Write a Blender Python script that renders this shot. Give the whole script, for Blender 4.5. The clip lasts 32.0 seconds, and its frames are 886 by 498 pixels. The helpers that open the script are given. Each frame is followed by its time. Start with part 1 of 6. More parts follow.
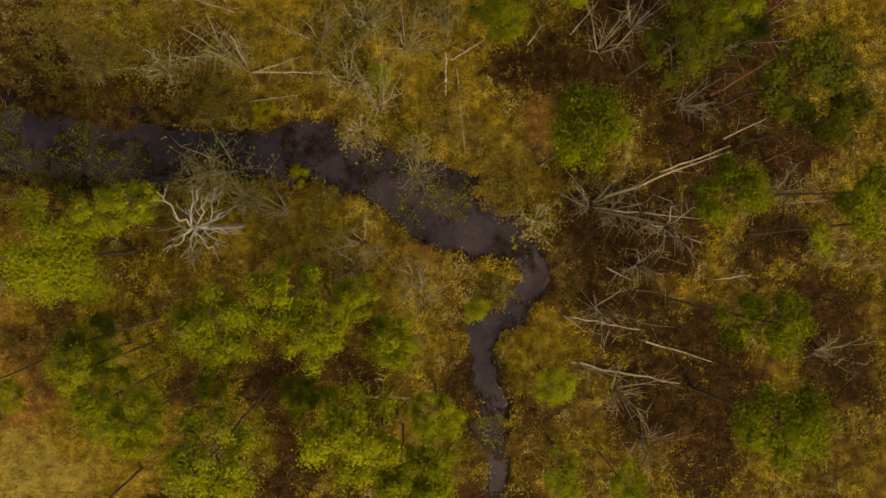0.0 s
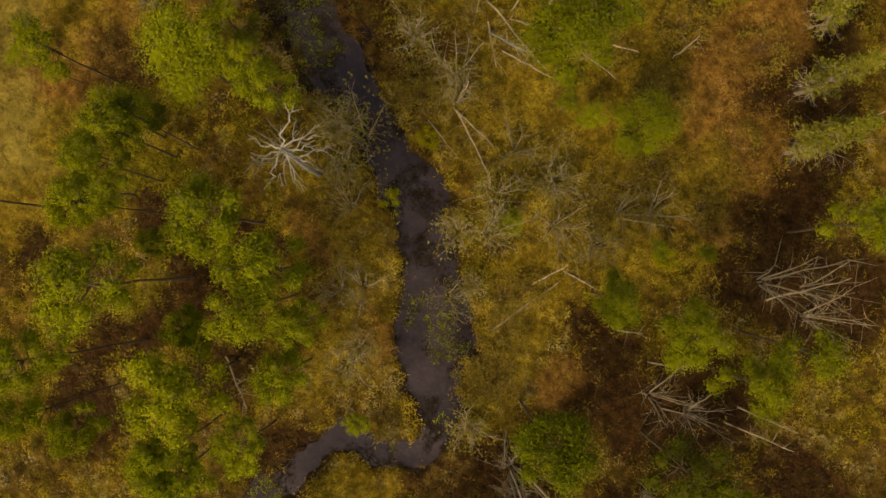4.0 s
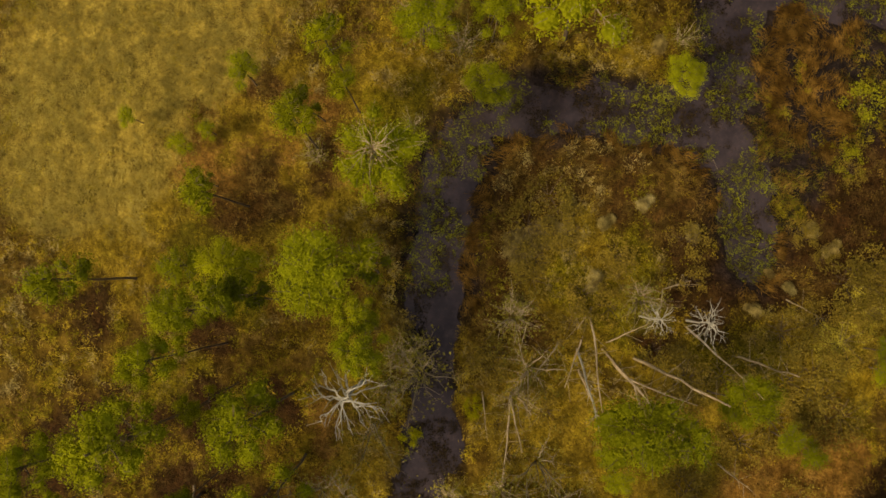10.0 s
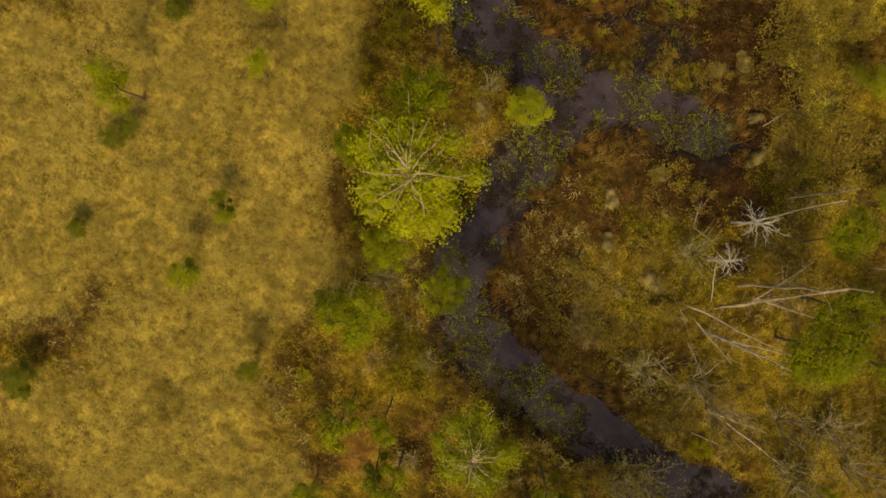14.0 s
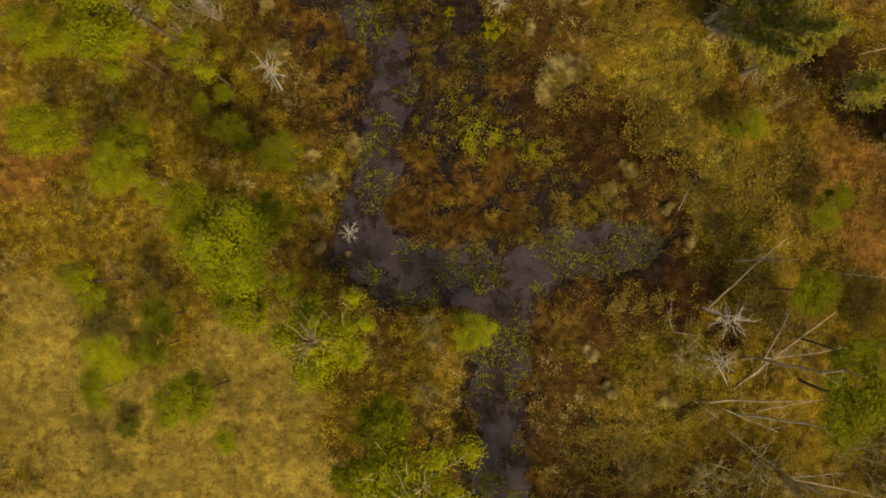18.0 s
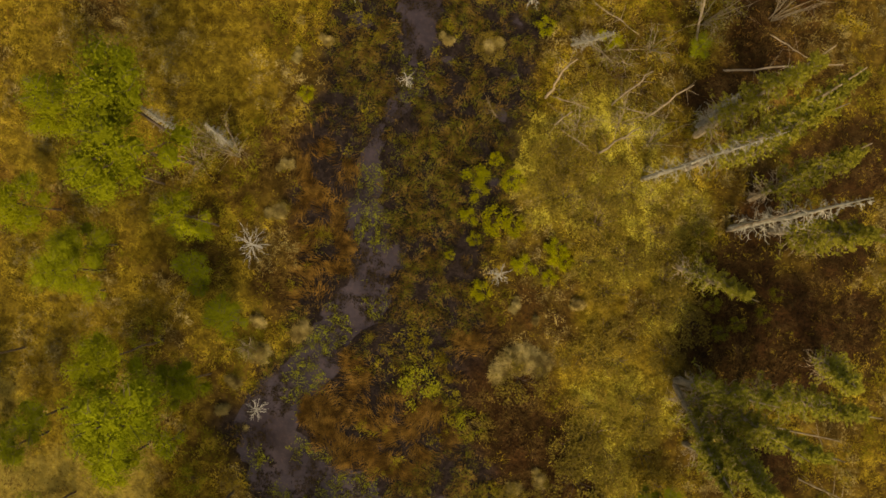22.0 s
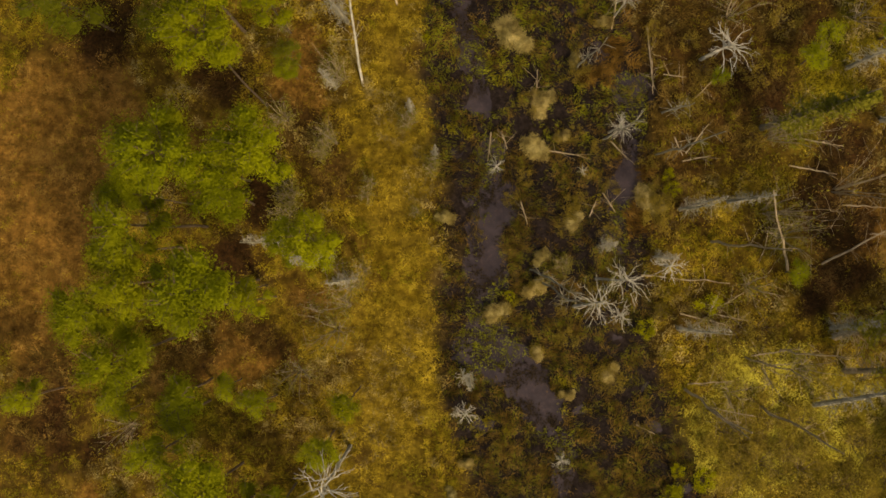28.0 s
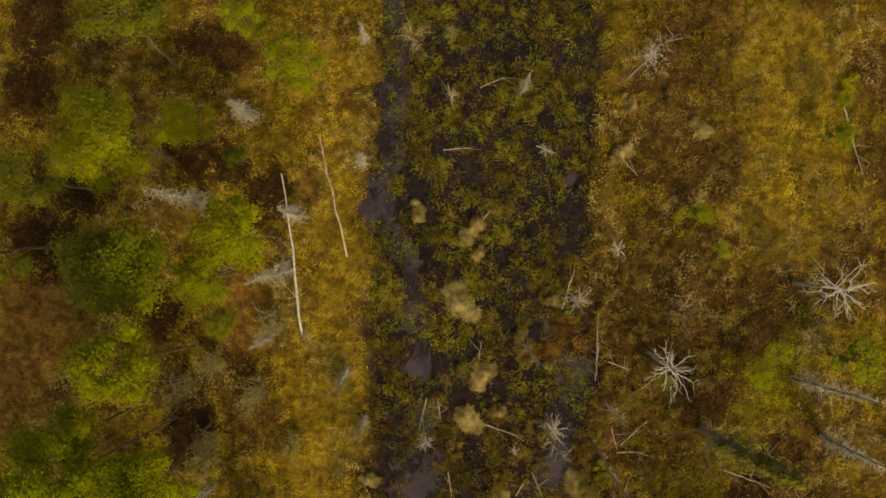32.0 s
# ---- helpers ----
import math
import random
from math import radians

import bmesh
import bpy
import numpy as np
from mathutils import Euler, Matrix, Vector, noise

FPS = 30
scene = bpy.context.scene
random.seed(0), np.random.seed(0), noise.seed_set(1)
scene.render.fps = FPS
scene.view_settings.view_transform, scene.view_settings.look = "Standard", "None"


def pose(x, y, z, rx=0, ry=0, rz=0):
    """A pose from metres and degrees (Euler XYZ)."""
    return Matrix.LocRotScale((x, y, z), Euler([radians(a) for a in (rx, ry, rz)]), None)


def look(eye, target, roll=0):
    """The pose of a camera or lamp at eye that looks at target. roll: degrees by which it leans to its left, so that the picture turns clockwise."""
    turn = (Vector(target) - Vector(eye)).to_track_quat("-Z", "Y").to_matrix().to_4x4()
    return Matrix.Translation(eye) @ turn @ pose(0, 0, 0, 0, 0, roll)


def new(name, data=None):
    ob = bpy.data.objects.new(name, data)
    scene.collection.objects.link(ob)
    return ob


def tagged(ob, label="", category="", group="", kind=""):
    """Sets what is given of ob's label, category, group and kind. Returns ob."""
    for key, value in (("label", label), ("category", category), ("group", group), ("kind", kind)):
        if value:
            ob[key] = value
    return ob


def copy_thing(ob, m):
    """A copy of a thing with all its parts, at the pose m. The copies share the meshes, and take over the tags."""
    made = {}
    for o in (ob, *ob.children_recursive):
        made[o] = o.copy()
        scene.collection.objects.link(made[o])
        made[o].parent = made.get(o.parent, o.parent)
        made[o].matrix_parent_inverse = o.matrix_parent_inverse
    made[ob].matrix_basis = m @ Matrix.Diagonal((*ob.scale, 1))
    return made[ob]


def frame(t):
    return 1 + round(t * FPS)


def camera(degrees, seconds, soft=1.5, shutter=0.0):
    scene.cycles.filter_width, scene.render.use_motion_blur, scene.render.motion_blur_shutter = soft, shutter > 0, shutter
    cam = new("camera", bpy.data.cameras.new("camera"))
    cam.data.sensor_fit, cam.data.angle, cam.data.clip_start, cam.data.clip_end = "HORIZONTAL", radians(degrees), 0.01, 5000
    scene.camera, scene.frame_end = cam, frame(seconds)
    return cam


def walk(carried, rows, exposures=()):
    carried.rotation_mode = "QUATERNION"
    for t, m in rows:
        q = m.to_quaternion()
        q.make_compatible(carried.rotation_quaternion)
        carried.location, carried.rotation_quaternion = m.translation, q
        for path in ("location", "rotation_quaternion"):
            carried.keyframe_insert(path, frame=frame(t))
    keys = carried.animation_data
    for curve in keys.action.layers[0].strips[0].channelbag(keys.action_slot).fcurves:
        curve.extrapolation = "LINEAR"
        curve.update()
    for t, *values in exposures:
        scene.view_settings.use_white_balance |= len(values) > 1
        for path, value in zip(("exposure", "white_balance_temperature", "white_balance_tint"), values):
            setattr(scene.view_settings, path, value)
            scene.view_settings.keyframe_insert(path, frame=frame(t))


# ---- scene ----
cam = camera(56.94, 32.0, soft=1.7)
PATH = [
    (0.00, pose(-0.000, 0.000, 38.451, -0.521, -2.718, 0.001)),
    (0.50, pose(0.071, 0.086, 38.433, -0.705, -2.366, 7.569)),
    (1.00, pose(0.158, 0.221, 38.358, -0.699, -2.036, 15.575)),
    (1.50, pose(0.150, 0.366, 38.330, -0.476, -1.891, 24.579)),
    (2.00, pose(0.113, 0.679, 38.286, -0.192, -1.630, 32.862)),
    (2.50, pose(0.002, 1.181, 38.259, 0.178, -1.284, 38.366)),
    (3.00, pose(-0.353, 1.817, 38.323, 0.416, -1.094, 44.992)),
    (3.50, pose(-0.846, 2.597, 38.429, 0.590, -0.890, 52.457)),
    (4.00, pose(-1.292, 3.262, 38.525, 0.953, -0.786, 60.092)),
    (4.50, pose(-1.718, 3.733, 38.603, 1.526, -0.829, 67.867)),
    (5.00, pose(-2.235, 4.056, 38.665, 2.058, -0.942, 75.488)),
    (5.50, pose(-2.953, 4.279, 38.711, 2.296, -1.048, 82.658)),
    (6.00, pose(-3.808, 4.469, 38.750, 2.304, -1.124, 89.505)),
    (6.50, pose(-4.698, 4.612, 38.837, 2.358, -1.058, 92.769)),
    (7.00, pose(-5.577, 4.733, 38.987, 2.433, -0.803, 93.327)),
    (7.50, pose(-6.515, 4.810, 39.157, 2.505, -0.556, 93.463)),
    (8.00, pose(-7.479, 4.772, 39.331, 2.581, -0.429, 93.523)),
    (8.50, pose(-8.624, 4.647, 39.534, 2.532, -0.404, 93.589)),
    (9.00, pose(-9.858, 4.479, 39.720, 2.434, -0.448, 93.640)),
    (9.50, pose(-11.206, 4.185, 39.870, 2.244, -0.591, 93.371)),
    (10.00, pose(-12.613, 3.920, 39.975, 1.984, -0.680, 91.849)),
    (10.50, pose(-13.970, 3.804, 40.099, 1.853, -0.563, 86.789)),
    (11.00, pose(-15.179, 3.924, 40.253, 1.760, -0.321, 79.793)),
    (11.50, pose(-16.376, 4.147, 40.399, 1.667, -0.179, 72.311)),
    (12.00, pose(-17.599, 4.545, 40.457, 1.397, -0.087, 65.454)),
    (12.50, pose(-18.833, 5.112, 40.493, 1.114, -0.004, 59.072)),
    (13.00, pose(-20.118, 5.898, 40.483, 0.778, 0.074, 51.716)),
    (13.50, pose(-21.332, 6.736, 40.446, 0.504, -0.058, 42.716)),
    (14.00, pose(-22.182, 7.567, 40.556, 0.252, 0.082, 31.818)),
    (14.50, pose(-22.505, 8.456, 40.847, 0.064, 0.555, 19.295)),
    (15.00, pose(-22.595, 9.513, 41.148, -0.025, 1.038, 8.409)),
    (15.50, pose(-22.751, 10.846, 41.289, 0.018, 1.212, 2.425)),
    (16.00, pose(-23.038, 12.354, 41.294, 0.138, 1.125, -0.023)),
    (16.50, pose(-23.195, 14.101, 41.326, 0.137, 1.065, -0.848)),
    (17.00, pose(-23.274, 15.865, 41.293, 0.240, 0.948, -0.869)),
    (17.50, pose(-23.374, 17.405, 41.203, 0.442, 0.792, -0.786)),
    (18.00, pose(-23.537, 18.874, 41.220, 0.689, 0.482, -0.448)),
    (18.50, pose(-23.540, 20.306, 41.090, 0.960, 0.336, -0.324)),
    (19.00, pose(-23.394, 21.803, 40.919, 1.179, 0.250, 0.302)),
    (19.50, pose(-23.222, 23.300, 40.814, 1.326, 0.129, 2.941)),
    (20.00, pose(-23.216, 24.803, 40.767, 1.339, -0.179, 7.701)),
    (20.50, pose(-23.392, 26.227, 40.767, 1.239, -0.569, 12.919)),
    (21.00, pose(-23.604, 27.483, 40.761, 1.347, -0.910, 18.446)),
    (21.50, pose(-23.868, 28.657, 40.774, 1.483, -1.222, 23.356)),
    (22.00, pose(-24.291, 29.960, 40.754, 1.541, -1.430, 26.309)),
    (22.50, pose(-24.946, 31.365, 40.678, 1.557, -1.586, 28.673)),
    (23.00, pose(-25.679, 32.808, 40.574, 1.681, -1.666, 30.864)),
    (23.50, pose(-26.447, 34.264, 40.497, 1.769, -1.545, 31.234)),
    (24.00, pose(-27.349, 35.801, 40.470, 1.786, -1.319, 31.037)),
    (24.50, pose(-28.326, 37.340, 40.491, 1.813, -1.089, 30.807)),
    (25.00, pose(-29.330, 38.887, 40.482, 1.910, -0.897, 29.825)),
    (25.50, pose(-30.265, 40.332, 40.479, 2.023, -0.780, 27.481)),
    (26.00, pose(-31.238, 41.864, 40.450, 2.026, -0.695, 23.579)),
    (26.50, pose(-32.102, 43.398, 40.388, 1.992, -0.524, 18.473)),
    (27.00, pose(-32.795, 45.021, 40.361, 1.691, -0.238, 11.070)),
    (27.50, pose(-33.163, 46.742, 40.367, 1.054, 0.149, 1.378)),
    (28.00, pose(-33.238, 48.446, 40.351, 0.380, 0.442, -7.149)),
    (28.50, pose(-33.050, 50.015, 40.256, -0.032, 0.445, -11.055)),
    (29.00, pose(-32.742, 51.477, 40.104, -0.214, 0.238, -11.499)),
    (29.50, pose(-32.370, 52.975, 39.975, -0.265, -0.004, -10.892)),
    (30.00, pose(-31.969, 54.529, 39.825, -0.127, -0.330, -8.801)),
    (30.50, pose(-31.522, 56.175, 39.726, -0.120, -0.653, -5.034)),
    (31.00, pose(-30.976, 57.931, 39.598, -0.188, -0.781, -0.981)),
    (31.50, pose(-30.469, 59.685, 39.529, -0.224, -0.694, 0.020)),
    (32.00, pose(-30.024, 61.467, 39.379, -0.179, -0.539, -0.027)),
]
EXPOSURES = [(0.0, 0.86, 10300, 20), (8.0, 0.98, 10300, 20), (13.5, 1.09, 10300, 20), (21.0, 1.08, 10300, 20), (26.0, 1.0, 10300, 20), (32.0, 0.97, 10300, 20)]
walk(cam, PATH, exposures=EXPOSURES)

# ---- light: a soft overcast day in autumn ----
world = bpy.data.worlds.new("overcast_sky")
scene.world = world
world.use_nodes = True
wn = world.node_tree
sky = wn.nodes.new("ShaderNodeTexSky")
sky.sky_type, sky.sun_disc = "NISHITA", False
sky.sun_elevation, sky.sun_rotation = radians(46), radians(150)
sky.air_density, sky.dust_density, sky.ozone_density = 1.0, 3.0, 1.0
wn.nodes["Background"].inputs["Strength"].default_value = 0.073
wn.links.new(sky.outputs[0], wn.nodes["Background"].inputs["Color"])
sun_data = bpy.data.lights.new("sun", "SUN")
sun_data.energy, sun_data.angle, sun_data.color = 1.4, radians(12), (1.0, 0.95, 0.86)
sun = new("sun", sun_data)
sun.matrix_world = look((-25 + 60 * math.sin(radians(150)), 25 + 60 * math.cos(radians(150)), 62), (-25, 25, 0))


# ---- materials ----
def nodes_of(name):
    m = bpy.data.materials.new(name)
    m.use_nodes = True
    t = m.node_tree
    return m, t, t.nodes["Principled BSDF"]


def noise_node(t, scale, detail=4.0, rough=0.6, coord="Object"):
    c = t.nodes.new("ShaderNodeTexCoord")
    n = t.nodes.new("ShaderNodeTexNoise")
    n.inputs["Scale"].default_value, n.inputs["Detail"].default_value = scale, detail
    n.inputs["Roughness"].default_value = rough
    t.links.new(c.outputs[coord], n.inputs["Vector"])
    return n


def ramp_node(t, source, *stops):
    r = t.nodes.new("ShaderNodeValToRGB")
    e = r.color_ramp.elements
    while len(e) < len(stops):
        e.new(0.5)
    for el, (at, col) in zip(e, stops):
        el.position, el.color = at, (*col, 1)
    t.links.new(source, r.inputs[0])
    return r


def mix_node(t, fac, a, b, mode="MIX"):
    m = t.nodes.new("ShaderNodeMix")
    m.data_type, m.blend_type = "RGBA", mode
    for value, socket in ((fac, m.inputs[0]), (a, m.inputs[6]), (b, m.inputs[7])):
        if isinstance(value, (int, float)):
            socket.default_value = value
        elif isinstance(value, tuple):
            socket.default_value = (*value, 1)
        else:
            t.links.new(value, socket)
    return m.outputs[2]


def bump(t, b, source, strength, distance):
    n = t.nodes.new("ShaderNodeBump")
    n.inputs["Strength"].default_value, n.inputs["Distance"].default_value = strength, distance
    t.links.new(source, n.inputs["Height"])
    t.links.new(n.outputs[0], b.inputs["Normal"])


def plant_material(name, stops, translucent=0.0, patch=0.25, rough=0.85, low=0.7, high=1.25, clumps=0.0, vary=0.84):
    """Leaves and blades: colour varies from piece to piece and in patches a few metres wide."""
    m, t, b = nodes_of(name)
    g = t.nodes.new("ShaderNodeNewGeometry")
    mean = stops[1][1]
    if clumps:
        stops = [(at, tuple(0.5 * (c + m) for c, m in zip(col, mean))) for at, col in stops]
    r = ramp_node(t, g.outputs["Random Per Island"], *stops)
    w = t.nodes.new("ShaderNodeTexNoise")
    w.inputs["Scale"].default_value, w.inputs["Detail"].default_value = patch, 3.0
    t.links.new(g.outputs["Position"], w.inputs["Vector"])
    v = ramp_node(t, w.outputs["Fac"], (0.3, (low, low, low)), (0.7, (high, high, high)))
    col = mix_node(t, 1.0, r.outputs[0], v.outputs[0], "MULTIPLY")
    if clumps:
        q = t.nodes.new("ShaderNodeTexNoise")
        q.inputs["Scale"].default_value, q.inputs["Detail"].default_value = 2.4, 3.0
        t.links.new(g.outputs["Position"], q.inputs["Vector"])
        qv = ramp_node(t, q.outputs["Fac"], (0.36, (0.55, 0.51, 0.47)), (0.5, (0.97, 0.97, 0.95)), (0.64, (1.42, 1.42, 1.5)))
        col = mix_node(t, clumps, col, qv.outputs[0], "MULTIPLY")
        q = t.nodes.new("ShaderNodeTexNoise")
        q.inputs["Scale"].default_value, q.inputs["Detail"].default_value = 1.1, 2.0
        t.links.new(g.outputs["Position"], q.inputs["Vector"])
        qv = ramp_node(t, q.outputs["Fac"], (0.38, (0.72, 0.68, 0.62)), (0.52, (1.02, 1.02, 1.0)), (0.66, (1.22, 1.25, 1.4)))
        col = mix_node(t, clumps, col, qv.outputs[0], "MULTIPLY")
    o = t.nodes.new("ShaderNodeObjectInfo")
    ov = ramp_node(t, o.outputs["Random"], (0.0, (vary, vary * 1.03, vary * 0.96)), (0.5, (1.0, 1.0, 1.0)), (1.0, (1.1, 1.06, 1.0)))
    col = mix_node(t, 1.0, col, ov.outputs[0], "MULTIPLY")
    t.links.new(col, b.inputs["Base Color"])
    b.inputs["Roughness"].default_value = rough
    b.inputs["Specular IOR Level"].default_value = 0.1
    if translucent:
        tr = t.nodes.new("ShaderNodeBsdfTranslucent")
        t.links.new(col, tr.inputs["Color"])
        mx = t.nodes.new("ShaderNodeMixShader")
        mx.inputs[0].default_value = translucent
        t.links.new(b.outputs[0], mx.inputs[1])
        t.links.new(tr.outputs[0], mx.inputs[2])
        t.links.new(mx.outputs[0], t.nodes["Material Output"].inputs["Surface"])
    return m


def wood_material(name, dark, light, scale=3.0):
    m, t, b = nodes_of(name)
    n = noise_node(t, scale, 6.0)
    r = ramp_node(t, n.outputs["Fac"], (0.3, dark), (0.68, light))
    o = t.nodes.new("ShaderNodeObjectInfo")
    ov = ramp_node(t, o.outputs["Random"], (0.0, (0.75, 0.75, 0.75)), (1.0, (1.15, 1.12, 1.08)))
    t.links.new(mix_node(t, 1.0, r.outputs[0], ov.outputs[0], "MULTIPLY"), b.inputs["Base Color"])
    b.inputs["Roughness"].default_value = 0.85
    f = noise_node(t, scale * 9, 3.0)
    bump(t, b, f.outputs["Fac"], 0.5, 0.02)
    return m


leaf_lime = plant_material("leaf_lime", ((0.0, (0.208, 0.238, 0.0125)), (0.5, (0.238, 0.272, 0.0145)), (1.0, (0.270, 0.308, 0.0165))), 0.3, 0.5)
leaf_green = plant_material("leaf_green", ((0.0, (0.170, 0.200, 0.0095)), (0.5, (0.195, 0.230, 0.0110)), (1.0, (0.222, 0.262, 0.0125))), 0.3, 0.5, vary=0.75)
leaf_soft = plant_material("leaf_soft", ((0.0, (0.172, 0.196, 0.0100)), (0.5, (0.196, 0.224, 0.0115)), (1.0, (0.220, 0.252, 0.0130))), 0.3, 0.5, vary=0.66)
leaf_lichen = plant_material("leaf_lichen", ((0.0, (0.160, 0.160, 0.0180)), (0.5, (0.205, 0.206, 0.0240)), (1.0, (0.250, 0.252, 0.0320))), 0.25, 0.25)
leaf_haze = plant_material("leaf_haze", ((0.0, (0.150, 0.142, 0.0230)), (0.5, (0.195, 0.186, 0.0300)), (1.0, (0.240, 0.230, 0.0370))), 0.25, 0.25)
leaf_dark = plant_material("leaf_dark", ((0.0, (0.090, 0.102, 0.0080)), (0.5, (0.108, 0.122, 0.0096)), (1.0, (0.126, 0.142, 0.0112))), 0.25, 0.5)
leaf_yellow = plant_material("leaf_yellow", ((0.0, (0.220, 0.230, 0.0090)), (0.5, (0.285, 0.298, 0.0115)), (1.0, (0.345, 0.360, 0.0140))), 0.3, 0.25)
blade_straw = plant_material("blade_straw", ((0.0, (0.262, 0.216, 0.0480)), (0.5, (0.312, 0.258, 0.0570)), (1.0, (0.352, 0.291, 0.0640))), 0.2, 0.12, clumps=0.34)
blade_gold = plant_material("blade_gold", ((0.0, (0.240, 0.180, 0.0195)), (0.5, (0.322, 0.241, 0.0262)), (1.0, (0.390, 0.292, 0.0318))), 0.2, 0.3, clumps=0.9)
blade_rust = plant_material("blade_rust", ((0.0, (0.150, 0.088, 0.0190)), (0.5, (0.245, 0.145, 0.0310)), (1.0, (0.330, 0.196, 0.0420))), 0.15, 0.35, clumps=0.8)
blade_lime = plant_material("blade_lime", ((0.0, (0.285, 0.268, 0.0407)), (0.5, (0.385, 0.362, 0.0550)), (1.0, (0.462, 0.434, 0.0660))), 0.25, 0.35, clumps=0.75)
blade_swathe = plant_material("blade_swathe", ((0.0, (0.035, 0.020, 0.0043)), (0.5, (0.142, 0.080, 0.0170)), (1.0, (0.270, 0.152, 0.0323))), 0.15, 0.6, clumps=1.0)
blade_brown = plant_material("blade_brown", ((0.0, (0.064, 0.042, 0.0090)), (0.5, (0.128, 0.084, 0.0180)), (1.0, (0.192, 0.126, 0.0270))), 0.15, 0.4, clumps=0.9)
blade_moss = plant_material("blade_moss", ((0.0, (0.124, 0.109, 0.0084)), (0.5, (0.190, 0.168, 0.0130)), (1.0, (0.247, 0.218, 0.0169))), 0.2, 0.35, clumps=0.7)
blade_marsh = plant_material("blade_marsh", ((0.0, (0.031, 0.033, 0.0031)), (0.5, (0.088, 0.092, 0.0085)), (1.0, (0.141, 0.150, 0.0138))), 0.2, 0.3, clumps=1.0)
blade_cress = plant_material("blade_cress", ((0.0, (0.070, 0.078, 0.0060)), (0.5, (0.130, 0.145, 0.0110)), (1.0, (0.190, 0.212, 0.0160))), 0.2, 0.3, clumps=0.9)
blade_litter_shade = plant_material("blade_litter_shade", ((0.0, (0.034, 0.020, 0.0055)), (0.5, (0.062, 0.037, 0.0100)), (1.0, (0.099, 0.059, 0.0160))), 0.1, 0.4, clumps=0.9)
blade_tan = plant_material("blade_tan", ((0.0, (0.117, 0.098, 0.0330)), (0.5, (0.235, 0.195, 0.0660)), (1.0, (0.329, 0.273, 0.0924))), 0.15, 0.9, clumps=1.0)
blade_peat = plant_material("blade_peat", ((0.0, (0.01, 0.007, 0.004)), (0.5, (0.022, 0.015, 0.008)), (1.0, (0.045, 0.03, 0.012))), 0.1, 0.4)
leaf_olive = plant_material("leaf_olive", ((0.0, (0.136, 0.143, 0.0098)), (0.5, (0.195, 0.205, 0.0140)), (1.0, (0.254, 0.267, 0.0182))), 0.2, 0.25)
leaf_ochre = plant_material("leaf_ochre", ((0.0, (0.140, 0.108, 0.0190)), (0.5, (0.205, 0.160, 0.0270)), (1.0, (0.270, 0.212, 0.0350))), 0.25, 0.3)
wood_white = wood_material("wood_white", (0.215, 0.222, 0.172), (0.44, 0.452, 0.37))
wood_grey = wood_material("wood_grey", (0.15, 0.15, 0.102), (0.34, 0.345, 0.26))
wood_tan = wood_material("wood_tan", (0.165, 0.138, 0.078), (0.36, 0.305, 0.19))
bark_dark = wood_material("bark_dark", (0.05, 0.034, 0.02), (0.15, 0.11, 0.062))
bark_red = wood_material("bark_red", (0.09, 0.035, 0.014), (0.24, 0.1, 0.04))
bark_pale = wood_material("bark_pale", (0.2, 0.155, 0.08), (0.46, 0.39, 0.25))


def ground_material():
    m, t, b = nodes_of("bog_ground")
    fine, mid, big = noise_node(t, 7.0, 8.0, 0.7), noise_node(t, 1.3, 5.0), noise_node(t, 0.22, 4.0)
    col = ramp_node(t, mid.outputs["Fac"], (0.3, (0.045, 0.027, 0.006)), (0.5, (0.1, 0.066, 0.011)), (0.72, (0.19, 0.135, 0.022))).outputs[0]
    looks = {"rust": ((0.11, 0.06, 0.013), (0.25, 0.14, 0.03)),
             "straw": ((0.175, 0.137, 0.026), (0.315, 0.255, 0.05)),
             "gold": ((0.1, 0.073, 0.01), (0.23, 0.172, 0.021)),
             "lime": ((0.09, 0.075, 0.009), (0.24, 0.2, 0.024)),
             "moss": ((0.06, 0.055, 0.006), (0.14, 0.12, 0.012)),
             "brown": ((0.03, 0.018, 0.006), (0.095, 0.052, 0.012)),
             # Litter's dark tones serve for leaf litter and for shade painted under trees.
             "litter": ((0.016, 0.009, 0.004), (0.065, 0.032, 0.009)),
             "mud": ((0.01, 0.0078, 0.0075), (0.03, 0.023, 0.02))}
    for name, (dark, light) in looks.items():
        a = t.nodes.new("ShaderNodeAttribute")
        a.attribute_name = name
        own = ramp_node(t, fine.outputs["Fac"], (0.35, dark), (0.66, light)).outputs[0]
        col = mix_node(t, a.outputs["Fac"], col, own)
    clot = noise_node(t, 2.4, 3.0)
    cv = ramp_node(t, clot.outputs["Fac"], (0.36, (0.6, 0.58, 0.56)), (0.62, (1.25, 1.25, 1.25)))
    col = mix_node(t, 1.0, col, cv.outputs[0], "MULTIPLY")
    v = ramp_node(t, big.outputs["Fac"], (0.3, (0.72, 0.72, 0.72)), (0.7, (1.25, 1.2, 1.15)))
    t.links.new(mix_node(t, 1.0, col, v.outputs[0], "MULTIPLY"), b.inputs["Base Color"])
    b.inputs["Roughness"].default_value = 0.9
    b.inputs["Specular IOR Level"].default_value = 0.06
    bump(t, b, fine.outputs["Fac"], 0.9, 0.12)
    return m


